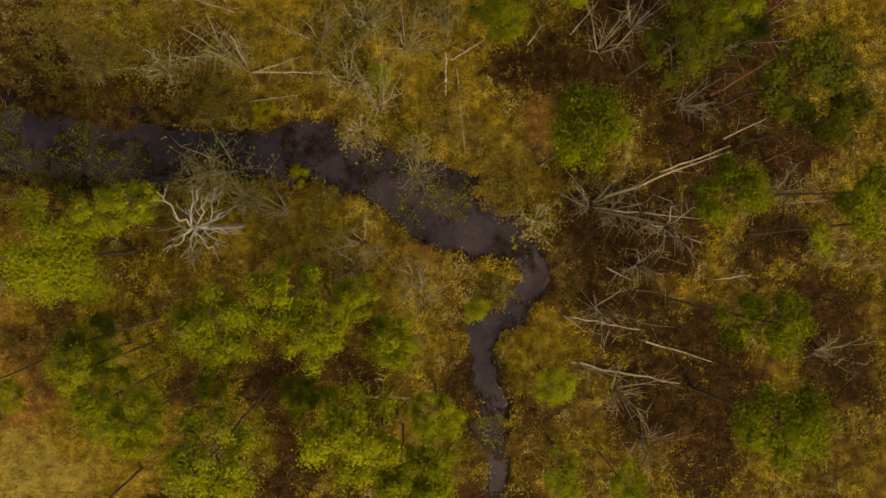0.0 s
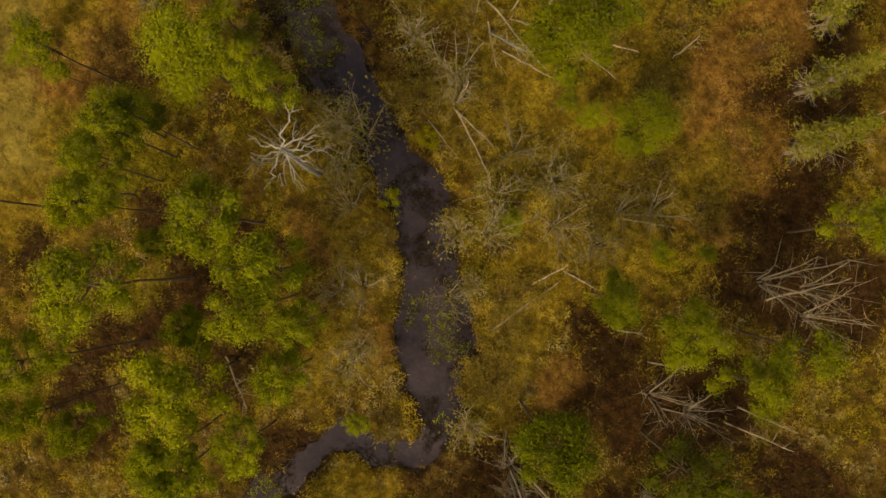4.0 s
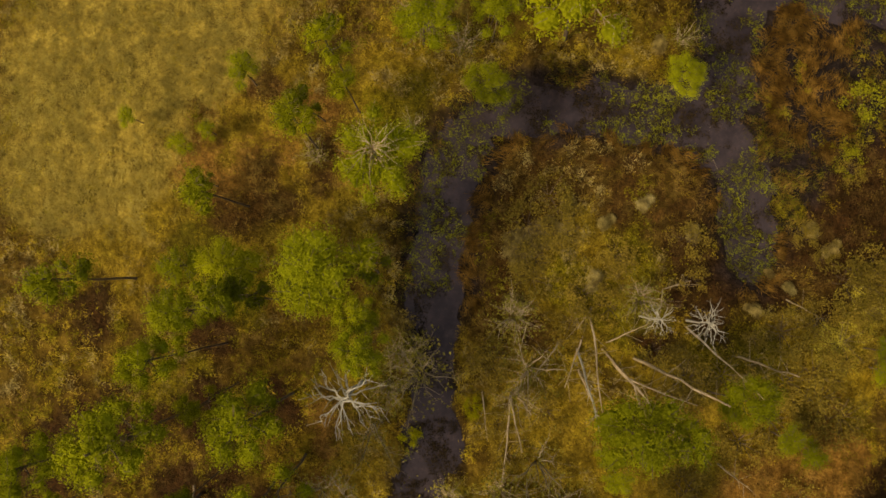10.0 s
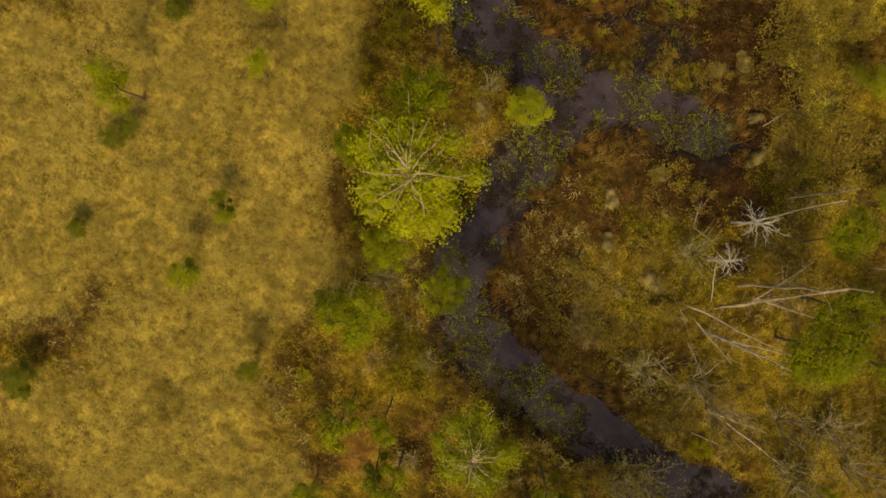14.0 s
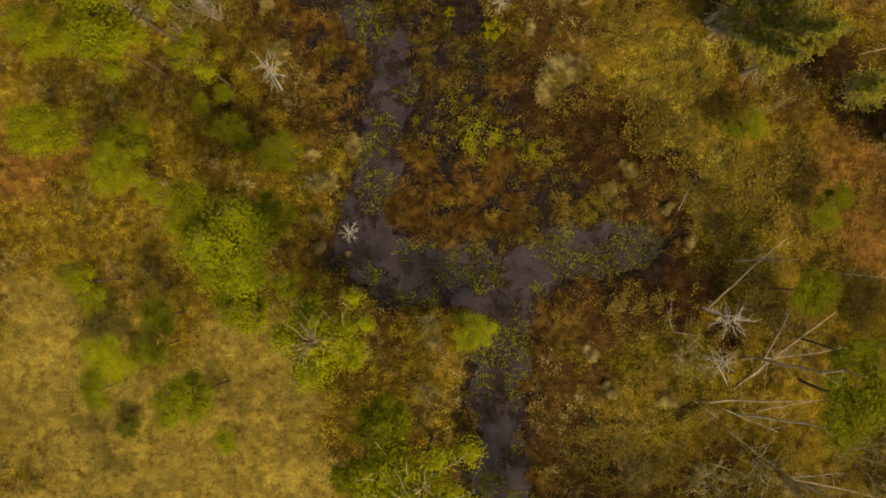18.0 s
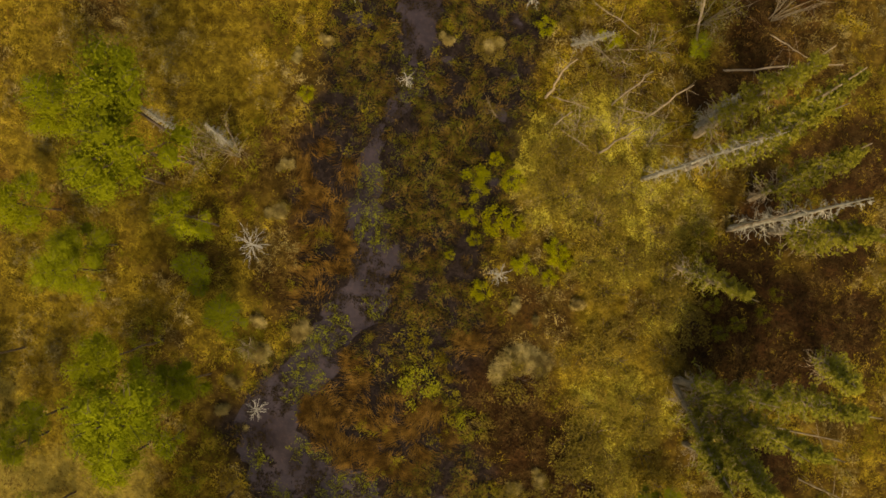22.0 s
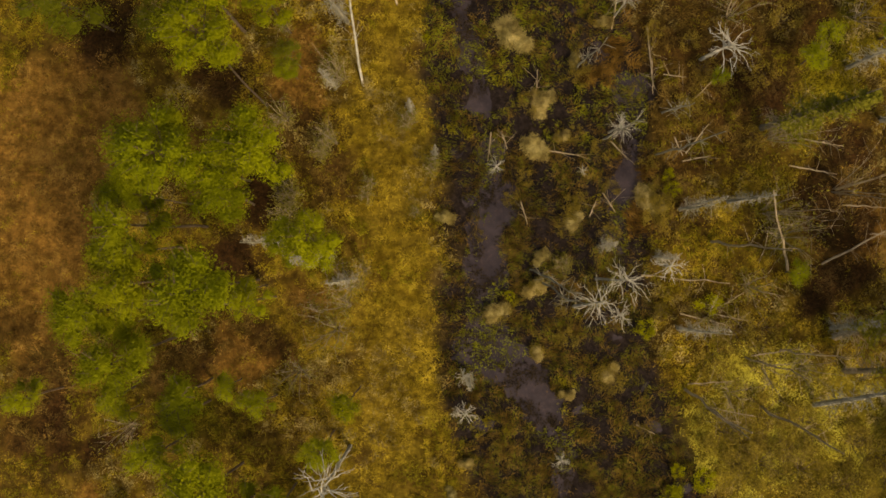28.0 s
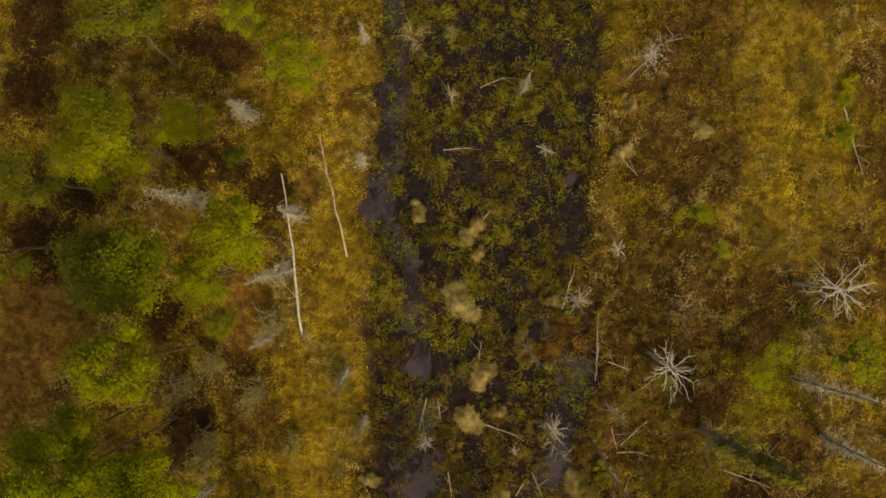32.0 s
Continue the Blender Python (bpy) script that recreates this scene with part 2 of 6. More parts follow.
def water_material():
    m, t, b = nodes_of("peat_water")
    n, f = noise_node(t, 0.5, 6.0, 0.65), noise_node(t, 5.0, 6.0, 0.7)
    # Silt mottling, its tones lifted to paint in the sky's reflection.
    silt_and_sky = ramp_node(t, n.outputs["Fac"], (0.35, (0.021, 0.017, 0.0188)), (0.66, (0.05, 0.041, 0.0435)))
    specks = ramp_node(t, f.outputs["Fac"], (0.5, (1, 1, 1)), (0.7, (1.5, 1.35, 1.2)))
    t.links.new(mix_node(t, 1.0, silt_and_sky.outputs[0], specks.outputs[0], "MULTIPLY"), b.inputs["Base Color"])
    b.inputs["Roughness"].default_value, b.inputs["IOR"].default_value = 0.1, 1.33
    bump(t, b, f.outputs["Fac"], 0.12, 0.02)
    return m


# ---- the lie of the land ----
def value_noise(x, y, seed):
    """Smooth noise from 0 to 1 over arrays of places, one cell a metre."""
    def rnd(i, j):
        h = (i.astype(np.int64) * 374761393 + j.astype(np.int64) * 668265263 + seed * 1442695041) & 0x7FFFFFFF
        h = ((h ^ (h >> 13)) * 1274126177) & 0x7FFFFFFF
        return ((h ^ (h >> 16)) & 0xFFFF) / 65535.0
    i, j = np.floor(x), np.floor(y)
    u, v = x - i, y - j
    u, v = u * u * (3 - 2 * u), v * v * (3 - 2 * v)
    return (rnd(i, j) * (1 - u) + rnd(i + 1, j) * u) * (1 - v) + (rnd(i, j + 1) * (1 - u) + rnd(i + 1, j + 1) * u) * v


def fbm(x, y, scale, seed, octaves=4):
    out, amp, total = 0.0, 1.0, 0.0
    for k in range(octaves):
        out = out + amp * value_noise(x * scale * 2 ** k + 17.3 * k, y * scale * 2 ** k - 9.1 * k, seed + k)
        total, amp = total + amp, amp * 0.55
    return out / total


def smooth(a, b, x):
    u = np.clip((x - a) / (b - a), 0, 1)
    return u * u * (3 - 2 * u)


def beyond(x, y, line):
    """How far places lie beyond the edge of a course of (x, y, half width); below zero inside it."""
    best = np.full(np.shape(x), 1e3)
    for (ax, ay, aw), (bx, by, bw) in zip(line, line[1:]):
        dx, dy = bx - ax, by - ay
        s = np.clip(((x - ax) * dx + (y - ay) * dy) / (dx * dx + dy * dy + 1e-9), 0, 1)
        best = np.minimum(best, np.hypot(x - ax - s * dx, y - ay - s * dy) - (aw + s * (bw - aw)))
    return best


# Courses of the open water: x, y and half width.
BROOK_SOUTH = [(4.6, -30.0, 0.5), (4.5, -12.7, 0.48), (4.1, -7.8, 0.62), (3.6, -6.0, 0.53), (3.4, -4.2, 0.55), (4.8, -3.7, 0.6), (6.2, -1.9, 0.75),
               (6.0, -0.9, 0.85), (4.7, 0.2, 1.0), (2.3, 1.5, 1.8), (-0.1, 2.6, 1.4), (-3.0, 3.8, 1.3), (-5.9, 4.2, 1.25), (-9.2, 4.1, 1.2), (-11.9, 4.0, 1.2)]
BROOK_BEND = [(-11.9, 4.0, 1.2), (-16.0, 4.2, 1.2), (-18.6, 5.0, 1.2), (-20.3, 6.3, 1.2), (-21.0, 8.2, 1.25), (-21.2, 10.4, 1.25), (-20.8, 13.3, 1.25),
              (-20.9, 15.5, 1.35), (-21.3, 17.4, 1.4), (-23.5, 18.5, 1.3), (-26.3, 18.1, 1.55), (-28.0, 19.3, 1.35), (-27.7, 21.8, 1.1)]
BROOK_MID = [(-27.7, 21.8, 1.1), (-26.9, 23.7, 1.05), (-27.0, 25.5, 0.74), (-26.3, 27.5, 1.0), (-26.7, 29.8, 1.0), (-28.4, 31.6, 0.65), (-29.3, 33.7, 0.5),
             (-29.3, 36.0, 0.42), (-28.9, 38.1, 0.56), (-30.5, 42.3, 0.9), (-32.2, 43.6, 1.0), (-31.9, 47.0, 0.8), (-30.8, 50.0, 0.9)]
POND_ARM = [(-21.4, 7.3, 1.2), (-21.2, 10.6, 1.3), (-21.1, 14.3, 1.3), (-20.5, 17.4, 1.5), (-18.3, 18.9, 1.5), (-15.6, 19.3, 1.5), (-13.9, 19.4, 1.0)]
BROOK_NORTH = [(-30.8, 50.0, 0.9), (-30.6, 54.5, 0.35), (-31.1, 58.5, 0.45), (-31.3, 61.0, 0.4), (-33.1, 63.2, 0.55), (-32.2, 65.6, 0.7), (-32.0, 72.0, 0.5), (-31.0, 95.0, 0.5)]
DARK_POOLS = [(-23.2, 55.5, 0.9), (-23.6, 52.0, 0.6), (-25.0, 48.5, 0.5)]
FEN = [(-17.0, 20.5, 2.6), (-21.6, 19.6, 4.2), (-24.6, 26.5, 4.9), (-26.2, 31.5, 5.6), (-28.2, 36.0, 5.6), (-28.9, 41.5, 5.3), (-27.9, 47.7, 5.6),
       (-28.2, 53.9, 5.4), (-27.6, 60.0, 5.4), (-27.6, 68.0, 5.3), (-26.5, 95.0, 5.5)]
COURSES = (BROOK_SOUTH, BROOK_BEND, BROOK_MID, POND_ARM, BROOK_NORTH, DARK_POOLS)
# Litter marks leaf litter, and also paints in shade under the southern trees.
ZONES = {"straw": [], "gold": [], "lime": [], "rust": [], "brown": [], "moss": [], "litter": []}


def zone(kind, x, y, r):
    """A patch of the bog where one kind of growth prevails; some litter patches also stand for tree shade."""
    ZONES[kind].append((x, y, r))


zone("straw", -28.8, -8.2, 6.0)
zone("straw", -21.8, -12.9, 6.0)
zone("straw", -39.2, 7.9, 5.6)
zone("straw", -43.5, 12.2, 4.7)
zone("straw", -43.5, 3.6, 4.7)
zone("straw", -37.7, 2.2, 4.6)
zone("straw", -40.6, 10.7, 4.6)
zone("straw", -31.0, -2.7, 4.5)
zone("straw", -42.1, 1.1, 4.5)
zone("gold", -42.9, 32.9, 4.5)
zone("straw", -33.4, -9.9, 3.9)
zone("straw", -33.4, 9.1, 3.7)
zone("straw", -32.0, 4.5, 3.7)
zone("gold", -40.1, 35.3, 3.6)
zone("straw", -30.5, 1.7, 3.6)
zone("straw", -38.7, 5.7, 3.6)
zone("straw", -36.1, 0.8, 3.6)
zone("rust", -53.0, 55.0, 3.6)
zone("straw", -22.6, -7.9, 3.6)
zone("straw", -16.8, -11.9, 3.6)
zone("gold", -0.1, 13.0, 3.2)
zone("rust", -17.0, -3.4, 3.1)
zone("gold", -42.0, 20.1, 3.1)
zone("gold", -6.4, 19.5, 3.1)
zone("gold", -4.2, 15.9, 3.0)
zone("gold", -3.6, 12.8, 3.0)
zone("straw", -29.1, 3.5, 3.0)
zone("straw", -39.1, -3.8, 3.0)
zone("rust", -53.8, 50.9, 3.0)
zone("gold", -38.5, 36.6, 3.0)
zone("gold", -39.5, 32.0, 3.0)
zone("rust", -4.9, 19.3, 2.9)
zone("litter", 11.7, -7.3, 2.9)
zone("rust", -2.6, 21.5, 2.9)
zone("gold", 2.0, 11.5, 2.9)
zone("gold", -2.5, 10.0, 2.8)
zone("rust", -18.9, -5.5, 2.8)
zone("brown", -14.7, 6.7, 2.8)
zone("gold", -14.7, 9.5, 2.8)
zone("gold", -44.5, 28.7, 2.8)
zone("litter", -7.3, 44.1, 2.8)
zone("gold", -39.1, 20.7, 2.8)
zone("litter", -4.1, 36.1, 2.8)
zone("litter", -6.7, 36.1, 2.8)
zone("brown", -18.4, 60.8, 2.8)
zone("gold", -10.6, 21.5, 2.8)
zone("rust", -3.6, 19.8, 2.8)
zone("gold", -9.3, 15.9, 2.8)
zone("litter", -7.5, 34.5, 2.8)
zone("gold", -5.9, 15.3, 2.8)
zone("brown", -22.8, 56.7, 2.7)
zone("brown", -17.6, 55.3, 2.7)
zone("brown", -19.9, 53.3, 2.7)
zone("brown", -23.1, 50.1, 2.7)
zone("brown", -53.5, 43.5, 2.7)
zone("lime", -18.8, 40.1, 2.7)
zone("lime", -19.0, 37.0, 2.7)
zone("lime", -17.9, 37.5, 2.7)
zone("gold", -47.2, 32.3, 2.7)
zone("brown", -13.2, 50.1, 2.7)
zone("gold", -12.3, 65.7, 2.7)
zone("gold", -12.9, 69.3, 2.6)
zone("brown", -17.0, 60.3, 2.6)
zone("brown", -18.3, 70.1, 2.6)
zone("straw", -17.2, -15.0, 2.6)
zone("rust", -7.2, 21.9, 2.6)
zone("rust", -49.5, 59.2, 2.6)
zone("litter", 14.2, -10.6, 2.6)
zone("straw", -15.4, -13.8, 2.6)
zone("litter", 13.9, -4.6, 2.6)
zone("gold", -4.3, 10.1, 2.6)
zone("litter", 10.3, -3.5, 2.6)
zone("litter", 0.8, 23.0, 2.6)
zone("gold", -0.5, 8.7, 2.6)
zone("rust", 1.7, 16.3, 2.6)
zone("litter", 9.9, 19.7, 2.6)
zone("litter", 8.6, 18.0, 2.6)
zone("litter", 4.8, 19.1, 2.6)
zone("litter", 16.5, 13.0, 2.6)
zone("litter", 17.2, 8.5, 2.6)
zone("litter", 11.0, 9.1, 2.6)
zone("litter", 15.7, 6.2, 2.6)
zone("litter", 8.9, 8.5, 2.6)
zone("litter", 13.4, 4.0, 2.6)
zone("litter", 12.4, 0.8, 2.6)
zone("rust", -19.8, -3.1, 2.6)
zone("gold", -6.2, 9.6, 2.5)
zone("gold", -10.0, 9.3, 2.5)
zone("brown", -16.9, 8.0, 2.5)
zone("gold", -44.7, 20.3, 2.5)
zone("straw", -44.1, 17.1, 2.5)
zone("gold", -41.2, 21.7, 2.5)
zone("straw", -33.4, 13.6, 2.5)
zone("rust", -13.8, 47.6, 2.5)
zone("gold", -40.5, 27.0, 2.5)
zone("straw", -42.0, 16.1, 2.5)
zone("brown", -22.0, 22.2, 2.5)
zone("straw", -36.3, 14.9, 2.5)
zone("brown", -24.0, 22.5, 2.5)
zone("straw", -32.6, 12.6, 2.5)
zone("gold", -8.4, 22.4, 2.5)
zone("litter", -10.3, 36.9, 2.5)
zone("lime", -19.6, 37.9, 2.4)
zone("brown", -21.5, 59.5, 2.4)
zone("lime", -15.2, 35.4, 2.4)
zone("gold", -5.0, 18.1, 2.4)
zone("straw", -30.9, 5.0, 2.4)
zone("lime", -12.7, 25.7, 2.4)
zone("gold", -36.3, 44.6, 2.4)
zone("straw", -31.7, 8.8, 2.4)
zone("gold", -43.8, 27.4, 2.4)
zone("rust", -52.6, 58.4, 2.4)
zone("rust", -54.0, 43.9, 2.4)
zone("rust", -2.7, 18.2, 2.4)
zone("lime", -15.2, 38.6, 2.4)
zone("brown", -49.9, 35.6, 2.4)
zone("gold", -40.4, 19.5, 2.4)
zone("gold", -36.3, 34.9, 2.4)
zone("brown", -20.4, 56.3, 2.4)
zone("lime", -21.2, 37.6, 2.4)
zone("brown", -17.0, 56.5, 2.4)
zone("lime", -16.5, 35.8, 2.4)
zone("gold", -38.1, 16.3, 2.4)
zone("straw", -35.9, 13.1, 2.4)
zone("gold", -14.0, -7.5, 2.4)
zone("gold", -11.9, -11.5, 2.4)
zone("litter", -18.8, 23.3, 2.4)
zone("litter", -16.1, 24.3, 2.4)
zone("brown", -17.8, 16.0, 2.4)
zone("brown", -18.4, 13.2, 2.4)
zone("gold", -12.3, 62.5, 2.4)
zone("moss", -14.8, 55.9, 2.4)
zone("brown", -14.8, 58.6, 2.4)
zone("gold", -14.5, 63.0, 2.4)
zone("gold", -13.4, 71.7, 2.4)
zone("brown", -18.3, 57.3, 2.4)
zone("brown", -18.9, 66.5, 2.4)
zone("gold", -12.2, 24.4, 2.4)
zone("brown", -17.5, 72.3, 2.4)
zone("litter", 19.9, -3.6, 2.3)
zone("gold", -11.4, 10.8, 2.3)
zone("moss", -8.6, 19.1, 2.3)
zone("litter", 18.5, 4.8, 2.3)
zone("rust", -49.8, 56.0, 2.3)
zone("litter", 15.2, -7.4, 2.3)
zone("litter", 14.4, 5.6, 2.3)
zone("rust", -1.0, 18.1, 2.3)
zone("litter", 9.8, 0.7, 2.3)
zone("litter", 8.1, 7.2, 2.3)
zone("litter", 7.0, 16.4, 2.3)
zone("litter", 12.1, 11.7, 2.3)
zone("gold", 1.4, 16.0, 2.3)
zone("litter", 10.0, 11.1, 2.3)
zone("litter", 6.3, 8.1, 2.3)
zone("gold", -2.4, 11.1, 2.3)
zone("gold", 1.2, 9.7, 2.3)
zone("litter", 3.4, -13.4, 2.3)
zone("gold", -39.2, 19.4, 2.2)
zone("gold", -37.7, 26.4, 2.2)
zone("brown", -30.2, 28.9, 2.2)
zone("litter", -6.1, 40.2, 2.2)
zone("lime", -12.0, 28.4, 2.2)
zone("litter", -10.2, 40.1, 2.2)
zone("litter", -3.5, 29.5, 2.1)
zone("rust", -4.1, 23.8, 2.1)
zone("litter", -13.5, 17.6, 2.1)
zone("moss", -11.9, 37.0, 2.1)
zone("gold", -12.6, 8.5, 2.1)
zone("brown", -10.7, 6.8, 2.1)
zone("gold", -12.6, 30.7, 2.1)
zone("litter", -19.9, 28.4, 2.1)
zone("brown", -31.8, 33.2, 2.1)
zone("litter", -18.9, 25.8, 2.1)
zone("litter", -12.8, 51.2, 2.1)
zone("brown", -18.5, 27.8, 2.1)
zone("gold", -35.5, 49.0, 2.1)
zone("brown", -31.1, 30.6, 2.1)
zone("lime", -13.0, 24.5, 2.1)
zone("brown", -17.6, 14.3, 2.1)
zone("gold", -23.4, 1.6, 2.1)
zone("gold", -9.9, 23.1, 2.1)
zone("gold", -35.8, 42.1, 2.1)
zone("gold", -37.8, 41.8, 2.1)
zone("brown", -23.8, 20.9, 2.1)
zone("gold", -9.1, 13.5, 2.1)
zone("gold", -15.8, -1.2, 2.1)
zone("gold", -8.2, 8.8, 2.1)
zone("brown", -45.8, 35.9, 2.1)
zone("brown", -22.7, 51.9, 2.1)
zone("rust", -45.8, 26.6, 2.1)
zone("litter", -15.4, 22.1, 2.1)
zone("brown", -17.9, 9.4, 2.1)
zone("litter", 20.8, -5.8, 2.1)
zone("moss", -10.8, 13.6, 2.0)
zone("litter", 18.0, 0.2, 2.0)
zone("litter", -49.2, 69.2, 2.0)
zone("litter", -49.2, 72.2, 2.0)
zone("litter", -1.5, 25.6, 2.0)
zone("rust", 1.0, 19.5, 2.0)
zone("gold", 2.3, 6.2, 2.0)
zone("litter", -3.0, -13.9, 2.0)
zone("litter", 3.0, -7.1, 2.0)
zone("gold", -0.4, -1.4, 2.0)
zone("litter", 8.5, 0.6, 2.0)
zone("moss", -20.5, 24.2, 2.0)
zone("gold", 6.0, -4.4, 2.0)
zone("straw", -14.2, -10.9, 2.0)
zone("moss", -13.4, -6.6, 2.0)
zone("rust", -45.0, 23.4, 1.9)
zone("straw", -30.3, 7.9, 1.9)
zone("brown", -28.5, 27.7, 1.8)
zone("brown", -30.2, 26.3, 1.8)
zone("straw", -27.7, 3.9, 1.8)
zone("brown", -25.1, 21.1, 1.8)
zone("brown", -17.1, 26.2, 1.8)
zone("lime", -14.0, 27.6, 1.8)
zone("moss", -19.1, 23.3, 1.8)
zone("moss", -20.6, 2.2, 1.8)
zone("lime", -10.6, 24.1, 1.8)
zone("litter", -2.4, 26.6, 1.8)
zone("moss", -14.9, 13.6, 1.8)
zone("gold", -15.3, 60.9, 1.8)
zone("moss", -12.6, 11.3, 1.8)
zone("gold", -10.6, 15.0, 1.8)
zone("lime", -12.6, 33.9, 1.8)
zone("rust", -3.1, 13.6, 1.8)
zone("rust", -8.4, 31.2, 1.8)
zone("gold", -35.1, 54.4, 1.8)
zone("gold", -35.0, 52.2, 1.8)
zone("brown", -18.2, 30.5, 1.8)
zone("gold", -11.7, 28.0, 1.8)
zone("gold", -37.1, 35.6, 1.8)
zone("gold", -36.4, 33.7, 1.8)
zone("brown", -21.9, 20.6, 1.8)
zone("litter", -17.8, 23.4, 1.8)
zone("brown", -44.0, 47.4, 1.8)
zone("litter", -18.6, 21.0, 1.8)
zone("gold", -42.2, 46.9, 1.8)
zone("brown", -28.6, 28.7, 1.8)
zone("brown", -10.9, 48.7, 1.8)
zone("gold", -39.3, 45.8, 1.8)
zone("litter", -14.4, 47.7, 1.8)
zone("rust", -47.5, 32.2, 1.8)
zone("brown", -46.6, 44.4, 1.8)
zone("brown", -16.2, 16.1, 1.8)
zone("brown", -18.7, 10.5, 1.8)
zone("gold", -21.7, 2.7, 1.8)
zone("litter", -12.7, 19.1, 1.8)
zone("gold", -20.2, 1.4, 1.8)
zone("rust", -54.6, 46.8, 1.8)
zone("gold", -11.7, 13.1, 1.8)
zone("gold", -8.1, 19.8, 1.8)
zone("rust", -5.7, 22.3, 1.8)
zone("gold", -33.2, 23.0, 1.8)
zone("litter", -48.9, 61.3, 1.8)
zone("gold", -12.0, 9.9, 1.8)
zone("gold", -18.0, -2.0, 1.8)
zone("gold", -19.5, -5.3, 1.8)
zone("rust", -47.4, 44.3, 1.8)
zone("gold", -36.2, 22.8, 1.8)
zone("rust", -44.9, 43.8, 1.8)
zone("rust", -44.0, 44.2, 1.8)
zone("rust", -41.8, 44.9, 1.8)
zone("rust", -40.3, 46.9, 1.8)
zone("gold", -10.0, 6.2, 1.8)
zone("gold", -15.0, -3.4, 1.8)
zone("gold", -36.0, 51.7, 1.8)
zone("gold", -35.2, 55.8, 1.8)
zone("rust", -0.6, 20.2, 1.8)
zone("gold", -14.0, -5.1, 1.8)
zone("moss", -13.8, 55.3, 1.8)
zone("gold", -16.0, -2.2, 1.8)
zone("gold", -15.0, -9.0, 1.8)
zone("straw", -14.7, -15.5, 1.8)
zone("moss", -9.0, 55.9, 1.8)
zone("gold", -17.2, 15.4, 1.8)
zone("brown", -10.1, 60.3, 1.8)
zone("brown", -9.0, 65.2, 1.8)
zone("moss", -12.8, 57.0, 1.8)
zone("brown", -9.0, 70.1, 1.8)
zone("gold", -4.4, 1.1, 1.8)
zone("moss", -15.6, 53.7, 1.8)
zone("brown", -17.0, 64.9, 1.8)
zone("gold", -16.3, 10.5, 1.8)
zone("brown", -13.4, 21.1, 1.8)
zone("brown", -20.2, 60.3, 1.8)
zone("brown", -19.7, 63.0, 1.8)
zone("moss", -14.5, 16.1, 1.8)
zone("gold", -14.3, 12.8, 1.8)
zone("gold", -9.0, 25.1, 1.8)
zone("brown", -38.7, 53.5, 1.8)
zone("rust", -39.5, 56.5, 1.8)
zone("rust", -39.0, 58.9, 1.8)
zone("litter", -42.8, 58.1, 1.8)
zone("litter", -41.4, 65.7, 1.8)
zone("litter", -40.6, 71.1, 1.8)
zone("litter", -47.3, 64.4, 1.8)
zone("straw", -15.1, -10.3, 1.8)
zone("gold", -5.8, 7.6, 1.7)
zone("rust", -4.5, -0.7, 1.7)
zone("litter", -5.0, -6.9, 1.7)
zone("brown", 7.6, -1.4, 1.7)
zone("brown", 5.7, -10.0, 1.7)
zone("litter", 3.7, 22.1, 1.7)
zone("litter", -4.2, -10.3, 1.7)
zone("rust", -1.6, -1.0, 1.7)
zone("rust", -0.0, -0.4, 1.7)
zone("rust", 1.9, 18.1, 1.7)
zone("litter", 6.5, 9.0, 1.7)
zone("litter", -0.9, -7.9, 1.7)
zone("rust", 6.4, 5.7, 1.7)
zone("gold", 1.6, 7.5, 1.7)
zone("gold", -3.9, 8.8, 1.7)
zone("gold", -0.9, 7.0, 1.7)
zone("gold", 3.4, 4.5, 1.7)
zone("moss", -1.7, -6.7, 1.7)
zone("litter", 9.2, -2.4, 1.7)
zone("gold", -2.6, 0.4, 1.7)
zone("moss", -6.2, -9.8, 1.7)
zone("moss", -11.6, -5.7, 1.7)
zone("rust", -16.7, -4.4, 1.7)
zone("moss", -5.3, -10.2, 1.7)
zone("rust", -17.6, -7.5, 1.7)
zone("litter", -4.9, -13.5, 1.7)
zone("straw", -15.1, -9.2, 1.7)
zone("moss", -10.9, -5.8, 1.7)
zone("rust", -17.7, -0.6, 1.7)
zone("brown", -15.8, -5.4, 1.6)
zone("litter", -10.0, -12.8, 1.6)
zone("gold", -17.7, 28.5, 1.5)
zone("moss", -22.0, 25.1, 1.5)
zone("gold", -15.4, 28.4, 1.5)
zone("litter", -14.9, 24.4, 1.5)
zone("brown", -18.0, 12.5, 1.5)
zone("brown", -14.1, 19.9, 1.5)
zone("brown", -12.6, 20.4, 1.5)
zone("gold", -15.4, 9.6, 1.5)
zone("rust", -6.2, 33.8, 1.5)
zone("litter", -10.1, 33.2, 1.5)
zone("lime", -16.1, 33.4, 1.5)
zone("gold", -15.7, 31.7, 1.5)
zone("brown", -19.7, 28.5, 1.5)
zone("brown", -29.6, 31.4, 1.5)
zone("brown", -33.5, 31.7, 1.5)
zone("litter", -15.1, 49.3, 1.5)
zone("brown", -42.3, 45.0, 1.5)
zone("brown", -16.9, 12.5, 1.5)
zone("litter", -14.8, 15.8, 1.5)
zone("litter", -14.7, 44.6, 1.5)
zone("moss", -46.9, 41.8, 1.5)
zone("litter", -12.1, 16.4, 1.5)
zone("litter", -52.8, 42.8, 1.5)
zone("rust", -52.4, 38.4, 1.5)
zone("litter", -44.3, 49.9, 1.5)
zone("litter", -41.8, 52.3, 1.5)
zone("brown", -39.7, 54.4, 1.5)
zone("gold", -36.6, 39.7, 1.5)
zone("gold", -34.1, 59.9, 1.5)
zone("brown", -21.4, -4.7, 1.5)
zone("litter", -15.9, 45.0, 1.5)
zone("gold", -7.6, 0.3, 1.5)
zone("brown", -12.2, 19.8, 1.5)
